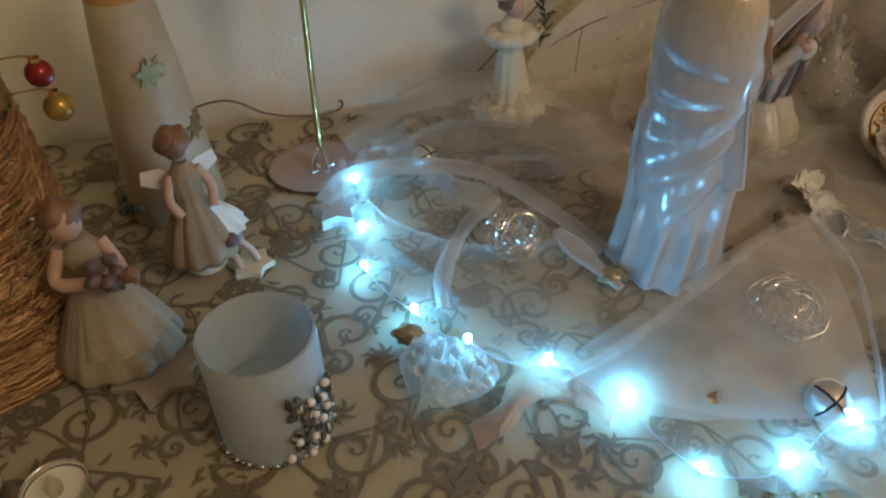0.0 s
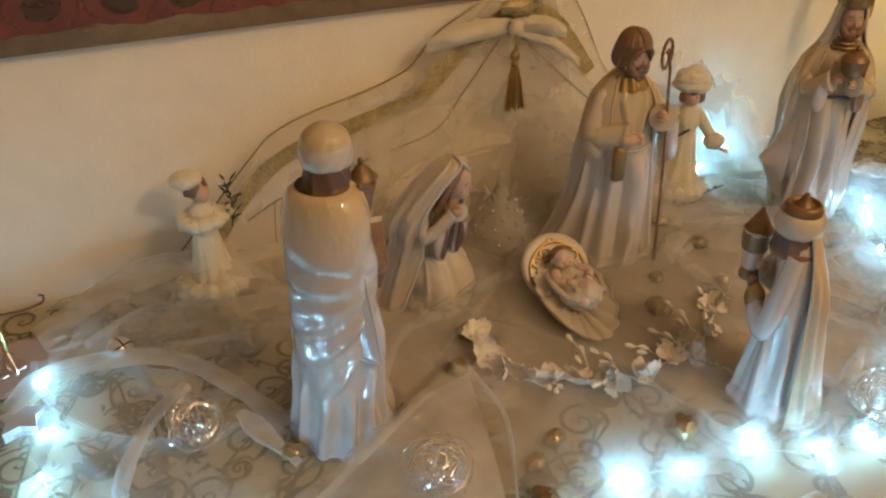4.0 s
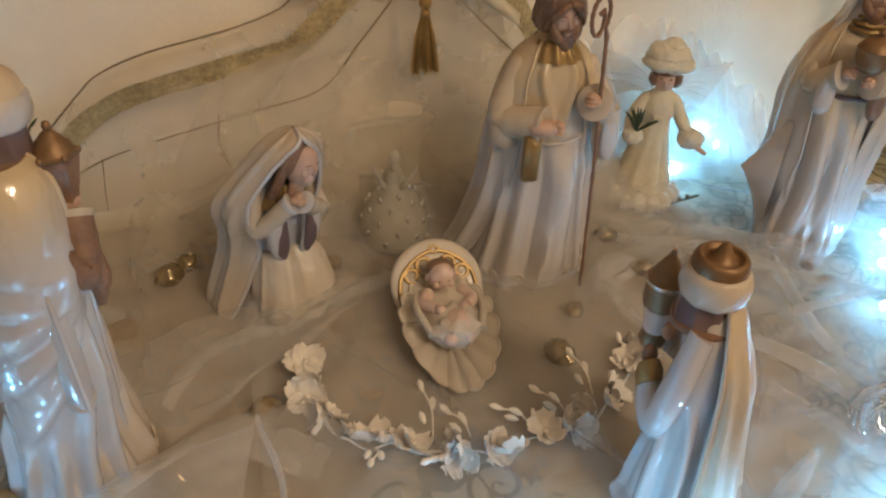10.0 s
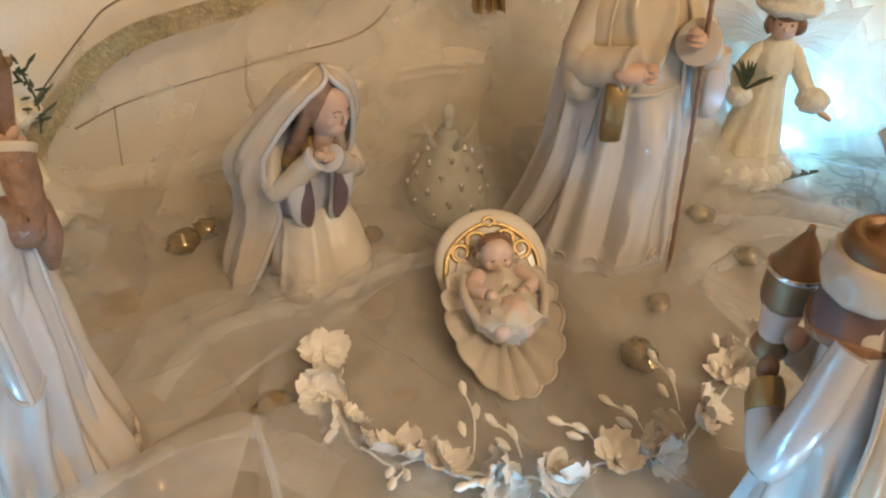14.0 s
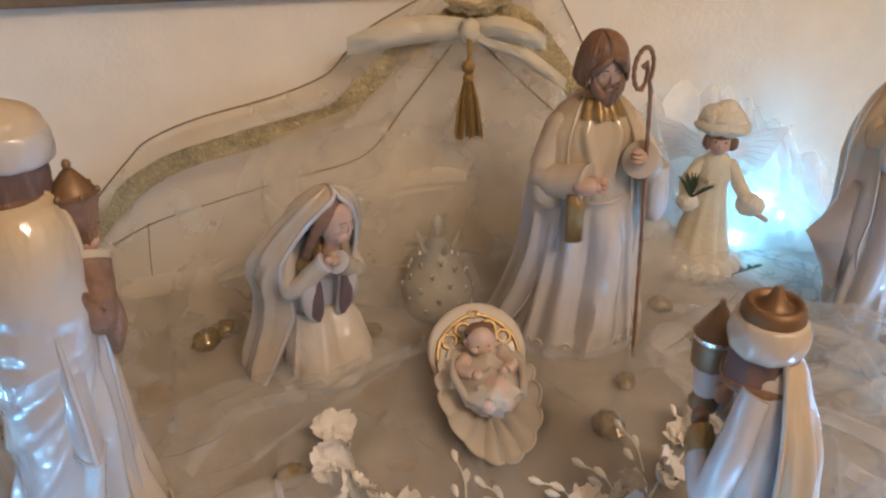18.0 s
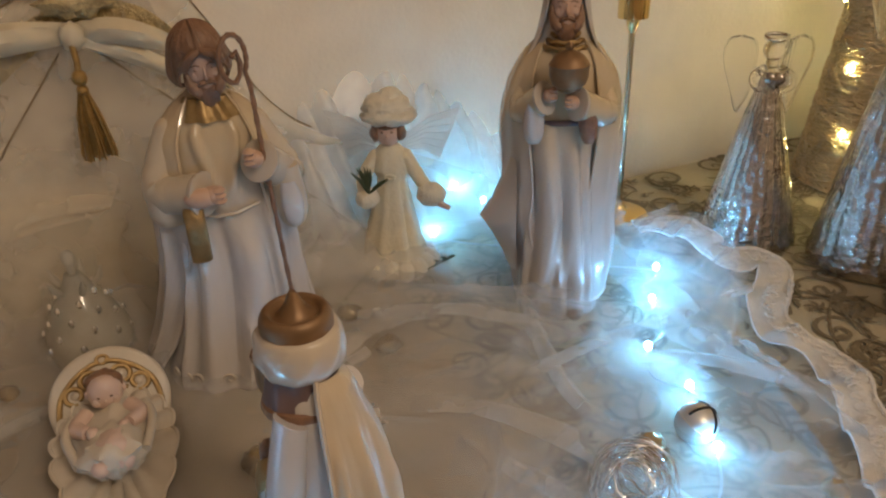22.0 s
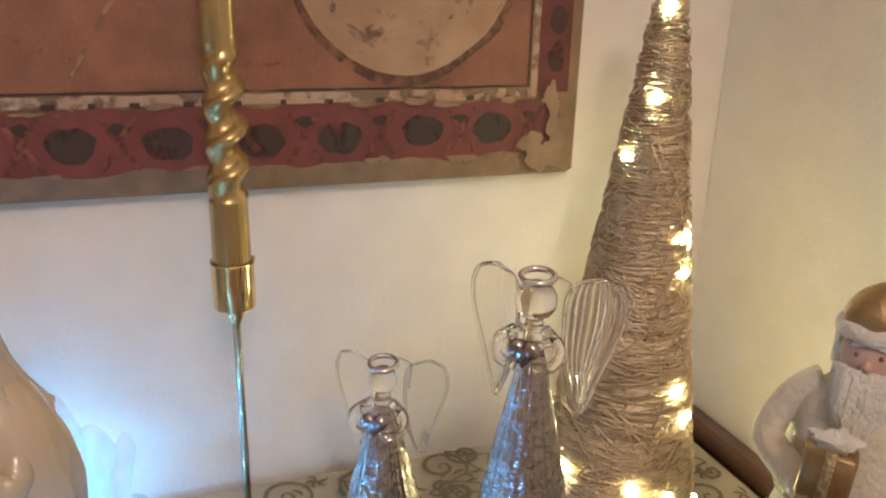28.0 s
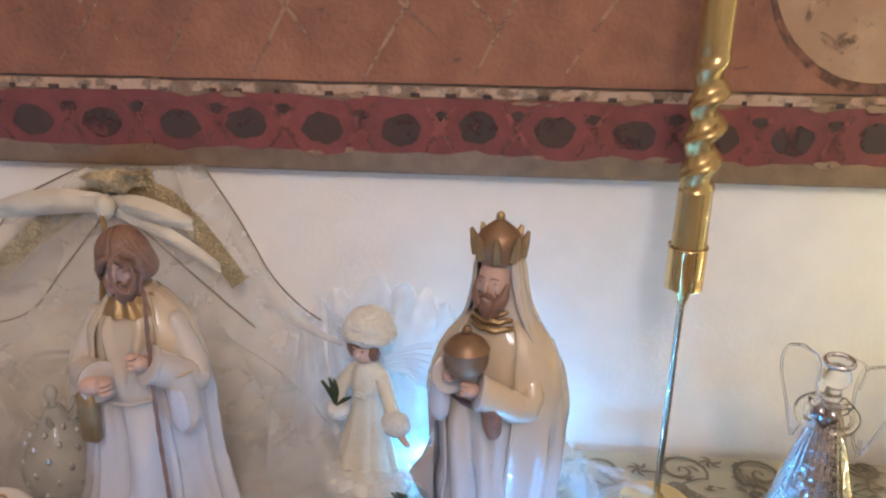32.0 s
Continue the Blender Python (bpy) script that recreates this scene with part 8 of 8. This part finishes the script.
def cone_tree(m4, h, r0, r1, lean, leds, label, turns, seed, cord=JUTE):
    tree = thing("cone_tree", None, None, m4, label, "cone tree", "wound cone trees")
    rnd = random.Random(seed)

    def axis(z):
        return Vector((lean[0] * z / h, lean[1] * z / h, z))

    def rad(z):
        return r0 + (r1 - r0) * (z / h) ** 0.95

    rows = []
    for j in range(30):
        z = 0.003 + (h - 0.003) * j / 29
        c = axis(z)
        rows.append([(c.x + rad(z) * 0.995 * math.cos(a), c.y + rad(z) * 0.995 * math.sin(a), z) for a in (2 * math.pi * i / 40 for i in range(40))])
    part("core", Shape().grid(rows, 0, True, True), cord, tree)
    s = Shape()
    for k in range(turns):
        z0 = 0.004 + (h - 0.010) * (k + rnd.uniform(-0.3, 0.3)) / turns
        tilt = rnd.gauss(0.0, 0.22)
        ph, n = rnd.uniform(0, 6.28), 30
        pts = []
        for i in range(n):
            a = 2 * math.pi * i / n
            z = min(h, max(0.003, z0 + tilt * rad(z0) * math.sin(a + ph) + 0.0018 * fbm(math.cos(a) * 2 + k, math.sin(a) * 2, seed)))
            rr = rad(z) + 0.0010 + 0.0026 * fbm(math.cos(a) * 3, math.sin(a) * 3 + k, seed + 2)
            c = axis(z)
            pts.append((c.x + rr * math.cos(a), c.y + rr * math.sin(a), z))
        s.tube(pts, rnd.uniform(0.0005, 0.0012), 0, 4, True)
    for k in range(1500):
        z = h * (1 - math.sqrt(rnd.random())) * 0.97 + 0.006
        a, d, up = rnd.uniform(0, 6.28), rnd.uniform(0.10, 0.55), rnd.gauss(0, 0.012)
        pts = []
        for t in (0.0, 0.33, 0.67, 1.0):
            zz = min(h - 0.002, max(0.003, z + up * t))
            rr = rad(zz) + 0.0016 + 0.0022 * math.sin(math.pi * t)
            pts.append(axis(zz) + Vector((rr * math.cos(a + d * t), rr * math.sin(a + d * t), 0)))
        s.tube(pts, rnd.uniform(0.0003, 0.0008), 0, 3)
    part("cord_winding", s, cord, tree, "loosely wound glittering cord", kind="stuff")
    g = Shape()
    for k in range(1100):
        z = h * (1 - math.sqrt(rnd.random())) * 0.98 + 0.004
        a = rnd.uniform(0, 6.28)
        c = axis(z) + Vector((math.cos(a), math.sin(a), 0)) * (rad(z) + 0.0022)
        d1 = Vector((rnd.uniform(-1, 1), rnd.uniform(-1, 1), rnd.uniform(-1, 1))).normalized() * rnd.uniform(0.0006, 0.0014)
        d2 = d1.cross(Vector((math.cos(a), math.sin(a), 0.3))) * 0.8
        b = len(g.v)
        g.v += [tuple(c + d1), tuple(c + d2), tuple(c - d1), tuple(c - d2)]
        g.f.append((b, b + 1, b + 2, b + 3))
        g.m.append(0)
    part("glitter", g, GLITTER, tree, "scattered gold glitter flakes", smooth=False, kind="stuff")
    for z, a in leds:
        a = radians(a)
        c = axis(z) + Vector((math.cos(a), math.sin(a), 0)) * (rad(z) + 0.003)
        part("light_bulb", Shape().ball(c, (0.0026, 0.0026, 0.0032), 0, 10), WARM_LED, tree, "glowing warm bulb")
    return tree


cone_tree(pose(1.270, 0.695, 0.0), 0.412, 0.064, 0.008, (0.028, 0.032), ((0.392, 232), (0.334, 228), (0.292, 190), (0.238, 300), (0.212, 296), (0.128, 288), (0.104, 302), (0.060, 250), (0.125, 186),
          (0.062, 195), (0.050, 280), (0.025, 225), (0.27, 80), (0.18, 120), (0.09, 60), (0.03, 320)), "tall champagne cone tree wound with glittering cord and warm lights", 430, 5)
cone_tree(pose(-0.252, 0.552, 0.0), 0.42, 0.086, 0.052, (0.0, 0.0), ((0.30, 150), (0.2, 100)), "broad copper-gold cone tree wound with glittering cord", 380, 9, COPPERCORD)
for x, y, z, r, m in ((-0.145, 0.535, 0.206, 0.0080, BAUBLE_RED), (-0.156, 0.575, 0.164, 0.0095, BAUBLE_GOLD), (-0.160, 0.50, 0.248, 0.0085, BAUBLE_GOLD), (-0.105, 0.68, 0.240, 0.009, BAUBLE_RED)):
    b = thing("bauble", None, None, pose(x, y, z), "small shiny glass bauble hooked on the decorations", "bauble", "baubles")
    part("glass_ball", Shape().ball((0, 0, 0), r, 0, 24), m, b)
    part("cap", Shape().loft([(r * 0.95, 0, 0, 0.0035, 0.0035), (r * 1.2, 0, 0, 0.0032, 0.0032)], 0, 14, 2), BRASS, b)
    part("hook", Shape().tube(curve([(0, 0, r * 1.15), (-0.008, -0.002, r * 1.5), (-0.028, -0.004, r * 1.35)], 10), 0.0006, 0, 5), BRASS, b)

# white cone with gold stars
wc = thing("white_cone_candle", None, None, pose(-0.130, 0.692, 0.0), "tall tapering white candle with gilt stars and amber top", "candle")
part("wax_body", Shape().loft([(0.002, 0, 0, 0.040, 0.040), (0.004, 0, 0, 0.041, 0.041), (0.08, 0, 0, 0.036, 0.036), (0.16, 0, 0, 0.028, 0.028), (0.19, 0, 0, 0.024, 0.024)], 0, 40, 4), AMBERWAX, wc)
part("amber_top", Shape().loft([(0.188, 0, 0, 0.0242, 0.0242), (0.205, 0, 0, 0.022, 0.022), (0.225, 0, 0, 0.012, 0.012), (0.23, 0, 0, 0.003, 0.003)], 0, 32, 3), mat("amber_wax", (0.52, 0.28, 0.08), 0.35, var=0.2, scale=60), wc, "amber-tinted wax tip")
for a, z, r in ((-66, 0.137, 0.0125), (-58, 0.142, 0.010), (-24, 0.080, 0.012), (-14, 0.087, 0.009)):
    rr = 0.0415 - 0.075 * z
    m4 = pose(0, 0, 0, 0, 0, a) @ pose(rr - 0.0010, 0, z, 90, 0, 90)
    part("star", Shape().plate(star_outline(r, 0.5, 6, a * 0.02), 0.0022, m4), GOLD, wc, "gilt star")

# cable along the wall foot
thing("cable", Shape().tube(curve([(-0.20, 0.806, 0.004), (-0.15, 0.808, 0.020), (-0.09, 0.809, 0.033), (-0.05, 0.808, 0.014), (-0.01, 0.806, 0.007), (0.02, 0.806, 0.010), (0.026, 0.806, 0.018), (0.022, 0.806, 0.021)], 60), 0.0013, 0, 6), CABLE, pose(0, 0, 0),
      "thin brown cable lying along the foot of the wall", "cable")

# ---- string of cool lights ----
COOL = [(0.027, 0.668, 0.018), (0.027, 0.611, 0.010), (0.024, 0.561, 0.010), (0.055, 0.501, 0.014), (0.084, 0.447, 0.032), (0.137, 0.437, 0.012), (0.177, 0.397, 0.010), (0.203, 0.338, 0.010), (0.257, 0.332, 0.010),
        (0.309, 0.351, 0.012), (0.367, 0.361, 0.012), (0.432, 0.380, 0.012), (0.477, 0.368, 0.012), (0.541, 0.367, 0.012), (0.586, 0.344, 0.012), (0.634, 0.335, 0.013), (0.684, 0.344, 0.014), (0.739, 0.369, 0.015), (0.791, 0.389, 0.015),
        (0.836, 0.431, 0.014), (0.860, 0.484, 0.015), (0.863, 0.532, 0.016), (0.910, 0.587, 0.012), (0.938, 0.618, 0.018), (0.90, 0.70, 0.012), (0.796, 0.759, 0.022), (0.828, 0.778, 0.055), (0.862, 0.786, 0.030)]
string = thing("light_string", None, None, pose(0, 0, 0), "string of small cool white lights lying under the veil", "string lights")
wire = []
for a, b in zip(COOL, COOL[1:]):
    a, b = Vector(a), Vector(b)
    wob = Vector((random.uniform(-0.012, 0.012), random.uniform(-0.012, 0.012), 0.0))
    wire += [a - Vector((0, 0, 0.004)), (a + b) / 2 + wob]
    wire[-1].z = max(0.004, min(a.z, b.z) - 0.006)
wire.append(Vector(COOL[-1]) - Vector((0, 0, 0.004)))
part("wire", Shape().tube(curve([tuple(p) for p in wire], 320), 0.0006, 0, 5), CLEARWIRE, string)
for k, p in enumerate(COOL):
    bulb = part("light_bulb", Shape().ball((0, 0, 0), (0.0024, 0.0024, 0.0030), 0, 12), COOL_LED, string, "glowing cool white bulb", pose(*p))
    part("bulb_foot", Shape().tube([(0, 0, -0.0066), (0, 0, -0.0030)], [0.0012, 0.0018], 0, 8), CLEARWIRE, bulb)

# ---- small things on and under the veil ----


def jingle_bell(m4, r, label, slots):
    b = thing("jingle_bell", None, None, m4, label, "bell", "jingle bells")
    part("shell", Shape().ball((0, 0, 0), r, 0, 24), BELL, b)
    part("band", Shape().tube([(1.01 * r * math.cos(a), 1.01 * r * math.sin(a), 0) for a in np.linspace(0, 6.283, 30)[:-1]], r * 0.05, 0, 6, True), BELL, b)
    for k in range(slots):
        a0 = k * math.pi / slots
        pts = [Vector((math.sin(t) * math.cos(a0), math.sin(t) * math.sin(a0), math.cos(t))) * r * 1.005 for t in np.linspace(-1.25, 1.25, 18)]
        part("slot", Shape().tube(pts, r * 0.07, 0, 6), BLACKWIRE, b, "dark slot")
    return b


jingle_bell(pose(0.297, 0.366, 0.0145, 35, -30, 20), 0.0135, "silver jingle bell with a dark slot beside a light", 2)
jingle_bell(pose(0.838, 0.452, 0.0150, 10, 35, 0), 0.0135, "silver jingle bell with a dark slot beside a light", 2)
jingle_bell(pose(0.092, 0.684, 0.0200, 42, 0, 30), 0.0115, "small silver jingle bell with crossed dark slots", 2)


def wire_ball(x, y, r, seed):
    rnd = random.Random(seed)
    ball = thing("wire_ball", None, None, pose(x, y, r * 0.97 + 0.002), "open ball of tangled silver wire under the veil", "ornament", "wire balls")
    for k in range(34):
        m4 = Euler((rnd.uniform(0, 6.28), rnd.uniform(0, 6.28), rnd.uniform(0, 6.28))).to_matrix()
        q = rnd.uniform(0.6, 1.0)
        pts = [m4 @ Vector((r * q * math.cos(a), r * q * math.sin(a) * rnd.uniform(0.97, 1.03), r * rnd.uniform(-0.06, 0.06) + r * 0.3 * (1 - q))) for a in np.linspace(0, 6.283, 30)[:-1]]
        part("wire_ring", Shape().tube(pts, 0.00026, 0, 4, True), WIRE, ball)


wire_ball(0.142, 0.552, 0.0265, 1)
wire_ball(0.297, 0.428, 0.0310, 2)
wire_ball(0.764, 0.419, 0.0260, 3)
wire_ball(0.657, 0.354, 0.0290, 4)


def pebble(x, y, r, seed):
    s = Shape().ball((0, 0, 0), (r * 1.15, r * 0.9, r * 0.75), 0, 18, bump=0.35)
    thing("pebble", s, PEBBLE, pose(x, y, r * 0.75 + 0.003, 0, 0, seed * 47), "smooth shiny gold pebble under the veil", "pebble", "gold pebbles")


for k, (x, y) in enumerate(((0.320, 0.725), (0.306, 0.710), (0.440, 0.700), (0.397, 0.588), (0.368, 0.546), (0.617, 0.594), (0.584, 0.548), (0.688, 0.685), (0.404, 0.438), (0.506, 0.405), (0.230, 0.387), (0.048, 0.479), (0.796, 0.440),
                            (0.875, 0.378), (0.306, 0.507), (0.207, 0.508), (0.379, 0.422), (0.366, 0.385), (0.845, 0.575), (0.70, 0.63), (0.80, 0.45))):
    pebble(x, y, 0.0095 + 0.002 * math.sin(k * 2.3), k)

# white blossom garland
garland = thing("blossom_garland", None, None, pose(0, 0, 0), "garland of pale silk blossoms with white bud sprays before the cradle", "garland")
LINE = curve([(0.398, 0.572), (0.400, 0.543), (0.408, 0.515), (0.422, 0.497), (0.446, 0.491), (0.468, 0.479), (0.490, 0.473), (0.512, 0.469), (0.546, 0.477), (0.576, 0.478), (0.606, 0.500), (0.634, 0.523), (0.656, 0.550)], 64)
part("stem", Shape().tube([(x, y, 0.012 + 0.003 * math.sin(i)) for i, (x, y) in enumerate(LINE)], 0.0009, 0, 5), BUD, garland)
rnd = random.Random(17)


def blossom(r, seed):
    q = random.Random(seed)
    s = Shape()
    for k in range(5):
        a = 2 * math.pi * k / 5 + q.uniform(-0.2, 0.2)
        rows = []
        tilt, size, skew = q.uniform(0.15, 0.75), r * q.uniform(0.85, 1.15), q.uniform(-0.25, 0.25)
        for i in range(8):
            t = i / 7
            w = size * 0.50 * math.sin(math.pi * (0.08 + 0.80 * t)) ** 0.75
            row = []
            for f in (-1, -0.66, -0.33, 0, 0.33, 0.66, 1):
                d = size * (t + 0.06 * math.cos(f * 5) * t) * (1 - 0.25 * tilt * t)
                row.append((d * math.cos(a) - w * (f + skew * t) * math.sin(a), d * math.sin(a) + w * (f + skew * t) * math.cos(a),
                            size * (tilt * t * t + 0.22 * f * f * math.sin(t * 2.6) - 0.10 * math.sin(4 * f + t * 4 + k))))
            rows.append(row)
        s.grid(rows)
    s.ball((0, 0, r * 0.12), r * 0.14, 0, 8)
    return s.mesh("blossom", [PETAL])


kinds = [blossom(0.0150, 31), blossom(0.0130, 57), blossom(0.0110, 83)]
for i, (x, y) in enumerate(LINE[::1]):
    if i % 2 or i % 14 == 12:
        continue
    ob = new("blossom", kinds[i % 3])
    ob.parent = garland
    ob.matrix_basis = pose(x + rnd.uniform(-0.006, 0.006), y + rnd.uniform(-0.006, 0.006), 0.011 + rnd.uniform(0, 0.008), rnd.uniform(-65, 65), rnd.uniform(-65, 65), rnd.uniform(0, 360))
for x0, y0, x1, y1 in ((0.471, 0.493, 0.472, 0.529), (0.495, 0.486, 0.483, 0.504), (0.537, 0.488, 0.517, 0.498), (0.565, 0.489, 0.548, 0.507), (0.590, 0.502, 0.586, 0.535), (0.624, 0.517, 0.628, 0.541), (0.433, 0.492, 0.426, 0.475), (0.478, 0.475, 0.460, 0.467)):
    spray = part("bud_spray", Shape().tube(curve([(x0, y0, 0.012), ((x0 + x1) / 2 + 0.003, (y0 + y1) / 2, 0.019), (x1, y1, 0.022)], 10), 0.0006, 0, 5), BUD, garland)
    for t, off in ((1.0, 0.0), (0.6, 0.005), (0.35, -0.004)):
        c = Vector((x0 + (x1 - x0) * t + off, y0 + (y1 - y0) * t, 0.013 + 0.009 * t))
        d = Vector((x1 - x0 + off, y1 - y0, 0.006)).normalized()
        part("bud", Shape().tube([c - d * 0.004, c - d * 0.001, c + d * 0.003, c + d * 0.006], [0.0006, 0.0020, 0.0024, 0.0005], 0, 8), BUD, spray)

# jewelled glass ornament
orn = thing("jewelled_ornament", None, None, pose(0.499, 0.726, 0.002), "pear-shaped pearly ornament set with cut gems", "ornament")
part("body", Shape().loft([(0, 0, 0, 0.022, 0.022), (0.012, 0, 0, 0.030, 0.030), (0.030, 0, 0, 0.030, 0.030), (0.050, 0, 0, 0.021, 0.021), (0.066, 0, 0, 0.011, 0.011), (0.076, 0, 0, 0.006, 0.006)], 0, 40, 5), SMOKY, orn)
part("finial", Shape().ball((0, 0, 0.088), (0.005, 0.005, 0.007), 0, 14).tube([(0, 0, 0.074), (0, 0, 0.083)], 0.003, 0, 8), SMOKY, orn)
rnd = random.Random(6)
for k in range(40):
    z = 0.008 + 0.055 * (k + 0.5) / 40
    a = k * 2.4
    r = np.interp(z, (0, 0.012, 0.030, 0.050, 0.066), (0.022, 0.030, 0.030, 0.021, 0.011))
    part("gem", Shape().ball(((r + 0.0005) * math.cos(a), (r + 0.0005) * math.sin(a), z), (0.0026, 0.0026, 0.0034), 0, 6, 4), GEM, orn, smooth=False)
for k in range(5):
    a = k * 1.256
    part("leaf_tip", Shape().tube([(0.010 * math.cos(a), 0.010 * math.sin(a), 0.062), (0.017 * math.cos(a), 0.017 * math.sin(a), 0.070), (0.020 * math.cos(a), 0.020 * math.sin(a), 0.078)], [0.002, 0.003, 0.0006], 0, 6), SMOKY, orn)

# glitter shell with a peach ribbon
shell = thing("glitter_shell", None, None, pose(0.078, 0.458, 0.0, 0, 0, -35), "crumpled silver glitter shell ornament beside a light", "ornament")
s = Shape()
rows = []
for j in range(22):
    t = j / 21
    rows.append([((0.036 - 0.012 * t) * math.cos(a) * (0.35 + 0.65 * math.sin(math.pi * min(1, 0.2 + 0.75 * t))) * (1 + 0.16 * abs(math.sin(a * 6))),
                  -0.045 * t + 0.020 * math.sin(a) * (1 - t) * 0.4, 0.003 + 0.021 * math.sin(math.pi * (0.15 + 0.7 * t)) * max(0, math.sin(a)) * (1 + 0.7 * fbm(a * 5, t * 10))) for a in np.linspace(0, math.pi, 40)])
part("shell_body", s.grid(rows), CRYSTAL, shell)
rib = thing("peach_ribbon_strip", fold_band([(0.075, 0.389, 0.004), (0.096, 0.394, 0.012), (0.120, 0.412, 0.020), (0.145, 0.402, 0.016), (0.165, 0.384, 0.006)], 0.028, 2.0, 0.006), PEACH, pose(0, 0, 0), "twisted sheer peach ribbon strip on the cloth", "ribbon")
# made-up star plate in place of a rumpled tulle end glowing by the lights
thing("tulle_end_star", Shape().plate(star_outline(0.022, 0.55, 5, 0.3), 0.010, pose(0.008, 0.636, 0.003)), FROST, pose(0, 0, 0), "frosted star shape standing in for a glowing rumpled tulle end", "ornament", smooth=False)
rows = []
for j, w in ((0, 0.004), (1, 0.009), (2, 0.0095), (3, 0.006), (4, 0.004), (5, 0.003)):
    t = j / 5
    p = Vector((0.177 + 0.032 * t, 0.556 - 0.061 * t, 0.022 - 0.012 * t))
    d = Vector((0.061, 0.032, 0)).normalized()
    up = Vector((0, 0, 0.0018))
    rows.append([p - d * w - up, p + d * w - up, p + d * w * 0.9 + up, p - d * w * 0.9 + up])
thing("ribbon_end", Shape().grid(rows, 0, True, True), ORGANZA, pose(0, 0, 0), "small white sheer ribbon end beside a wire ball", "ribbon", smooth=False)
GREYLEAF = mat("silvery_grey_sprig", (0.16, 0.18, 0.19), 0.35, metal=0.3, var=0.2)
bs = thing("glitter_sprig", None, None, pose(-0.155, 0.676, 0.003), "dark blue-grey sprig of glittered berries behind the fairies", "sprig")
rnd = random.Random(12)
for k in range(18):
    part("berry", Shape().ball((rnd.uniform(-0.018, 0.03), rnd.uniform(-0.018, 0.016), rnd.uniform(0.004, 0.022)), rnd.uniform(0.003, 0.005), 0, 10), GREYLEAF, bs)
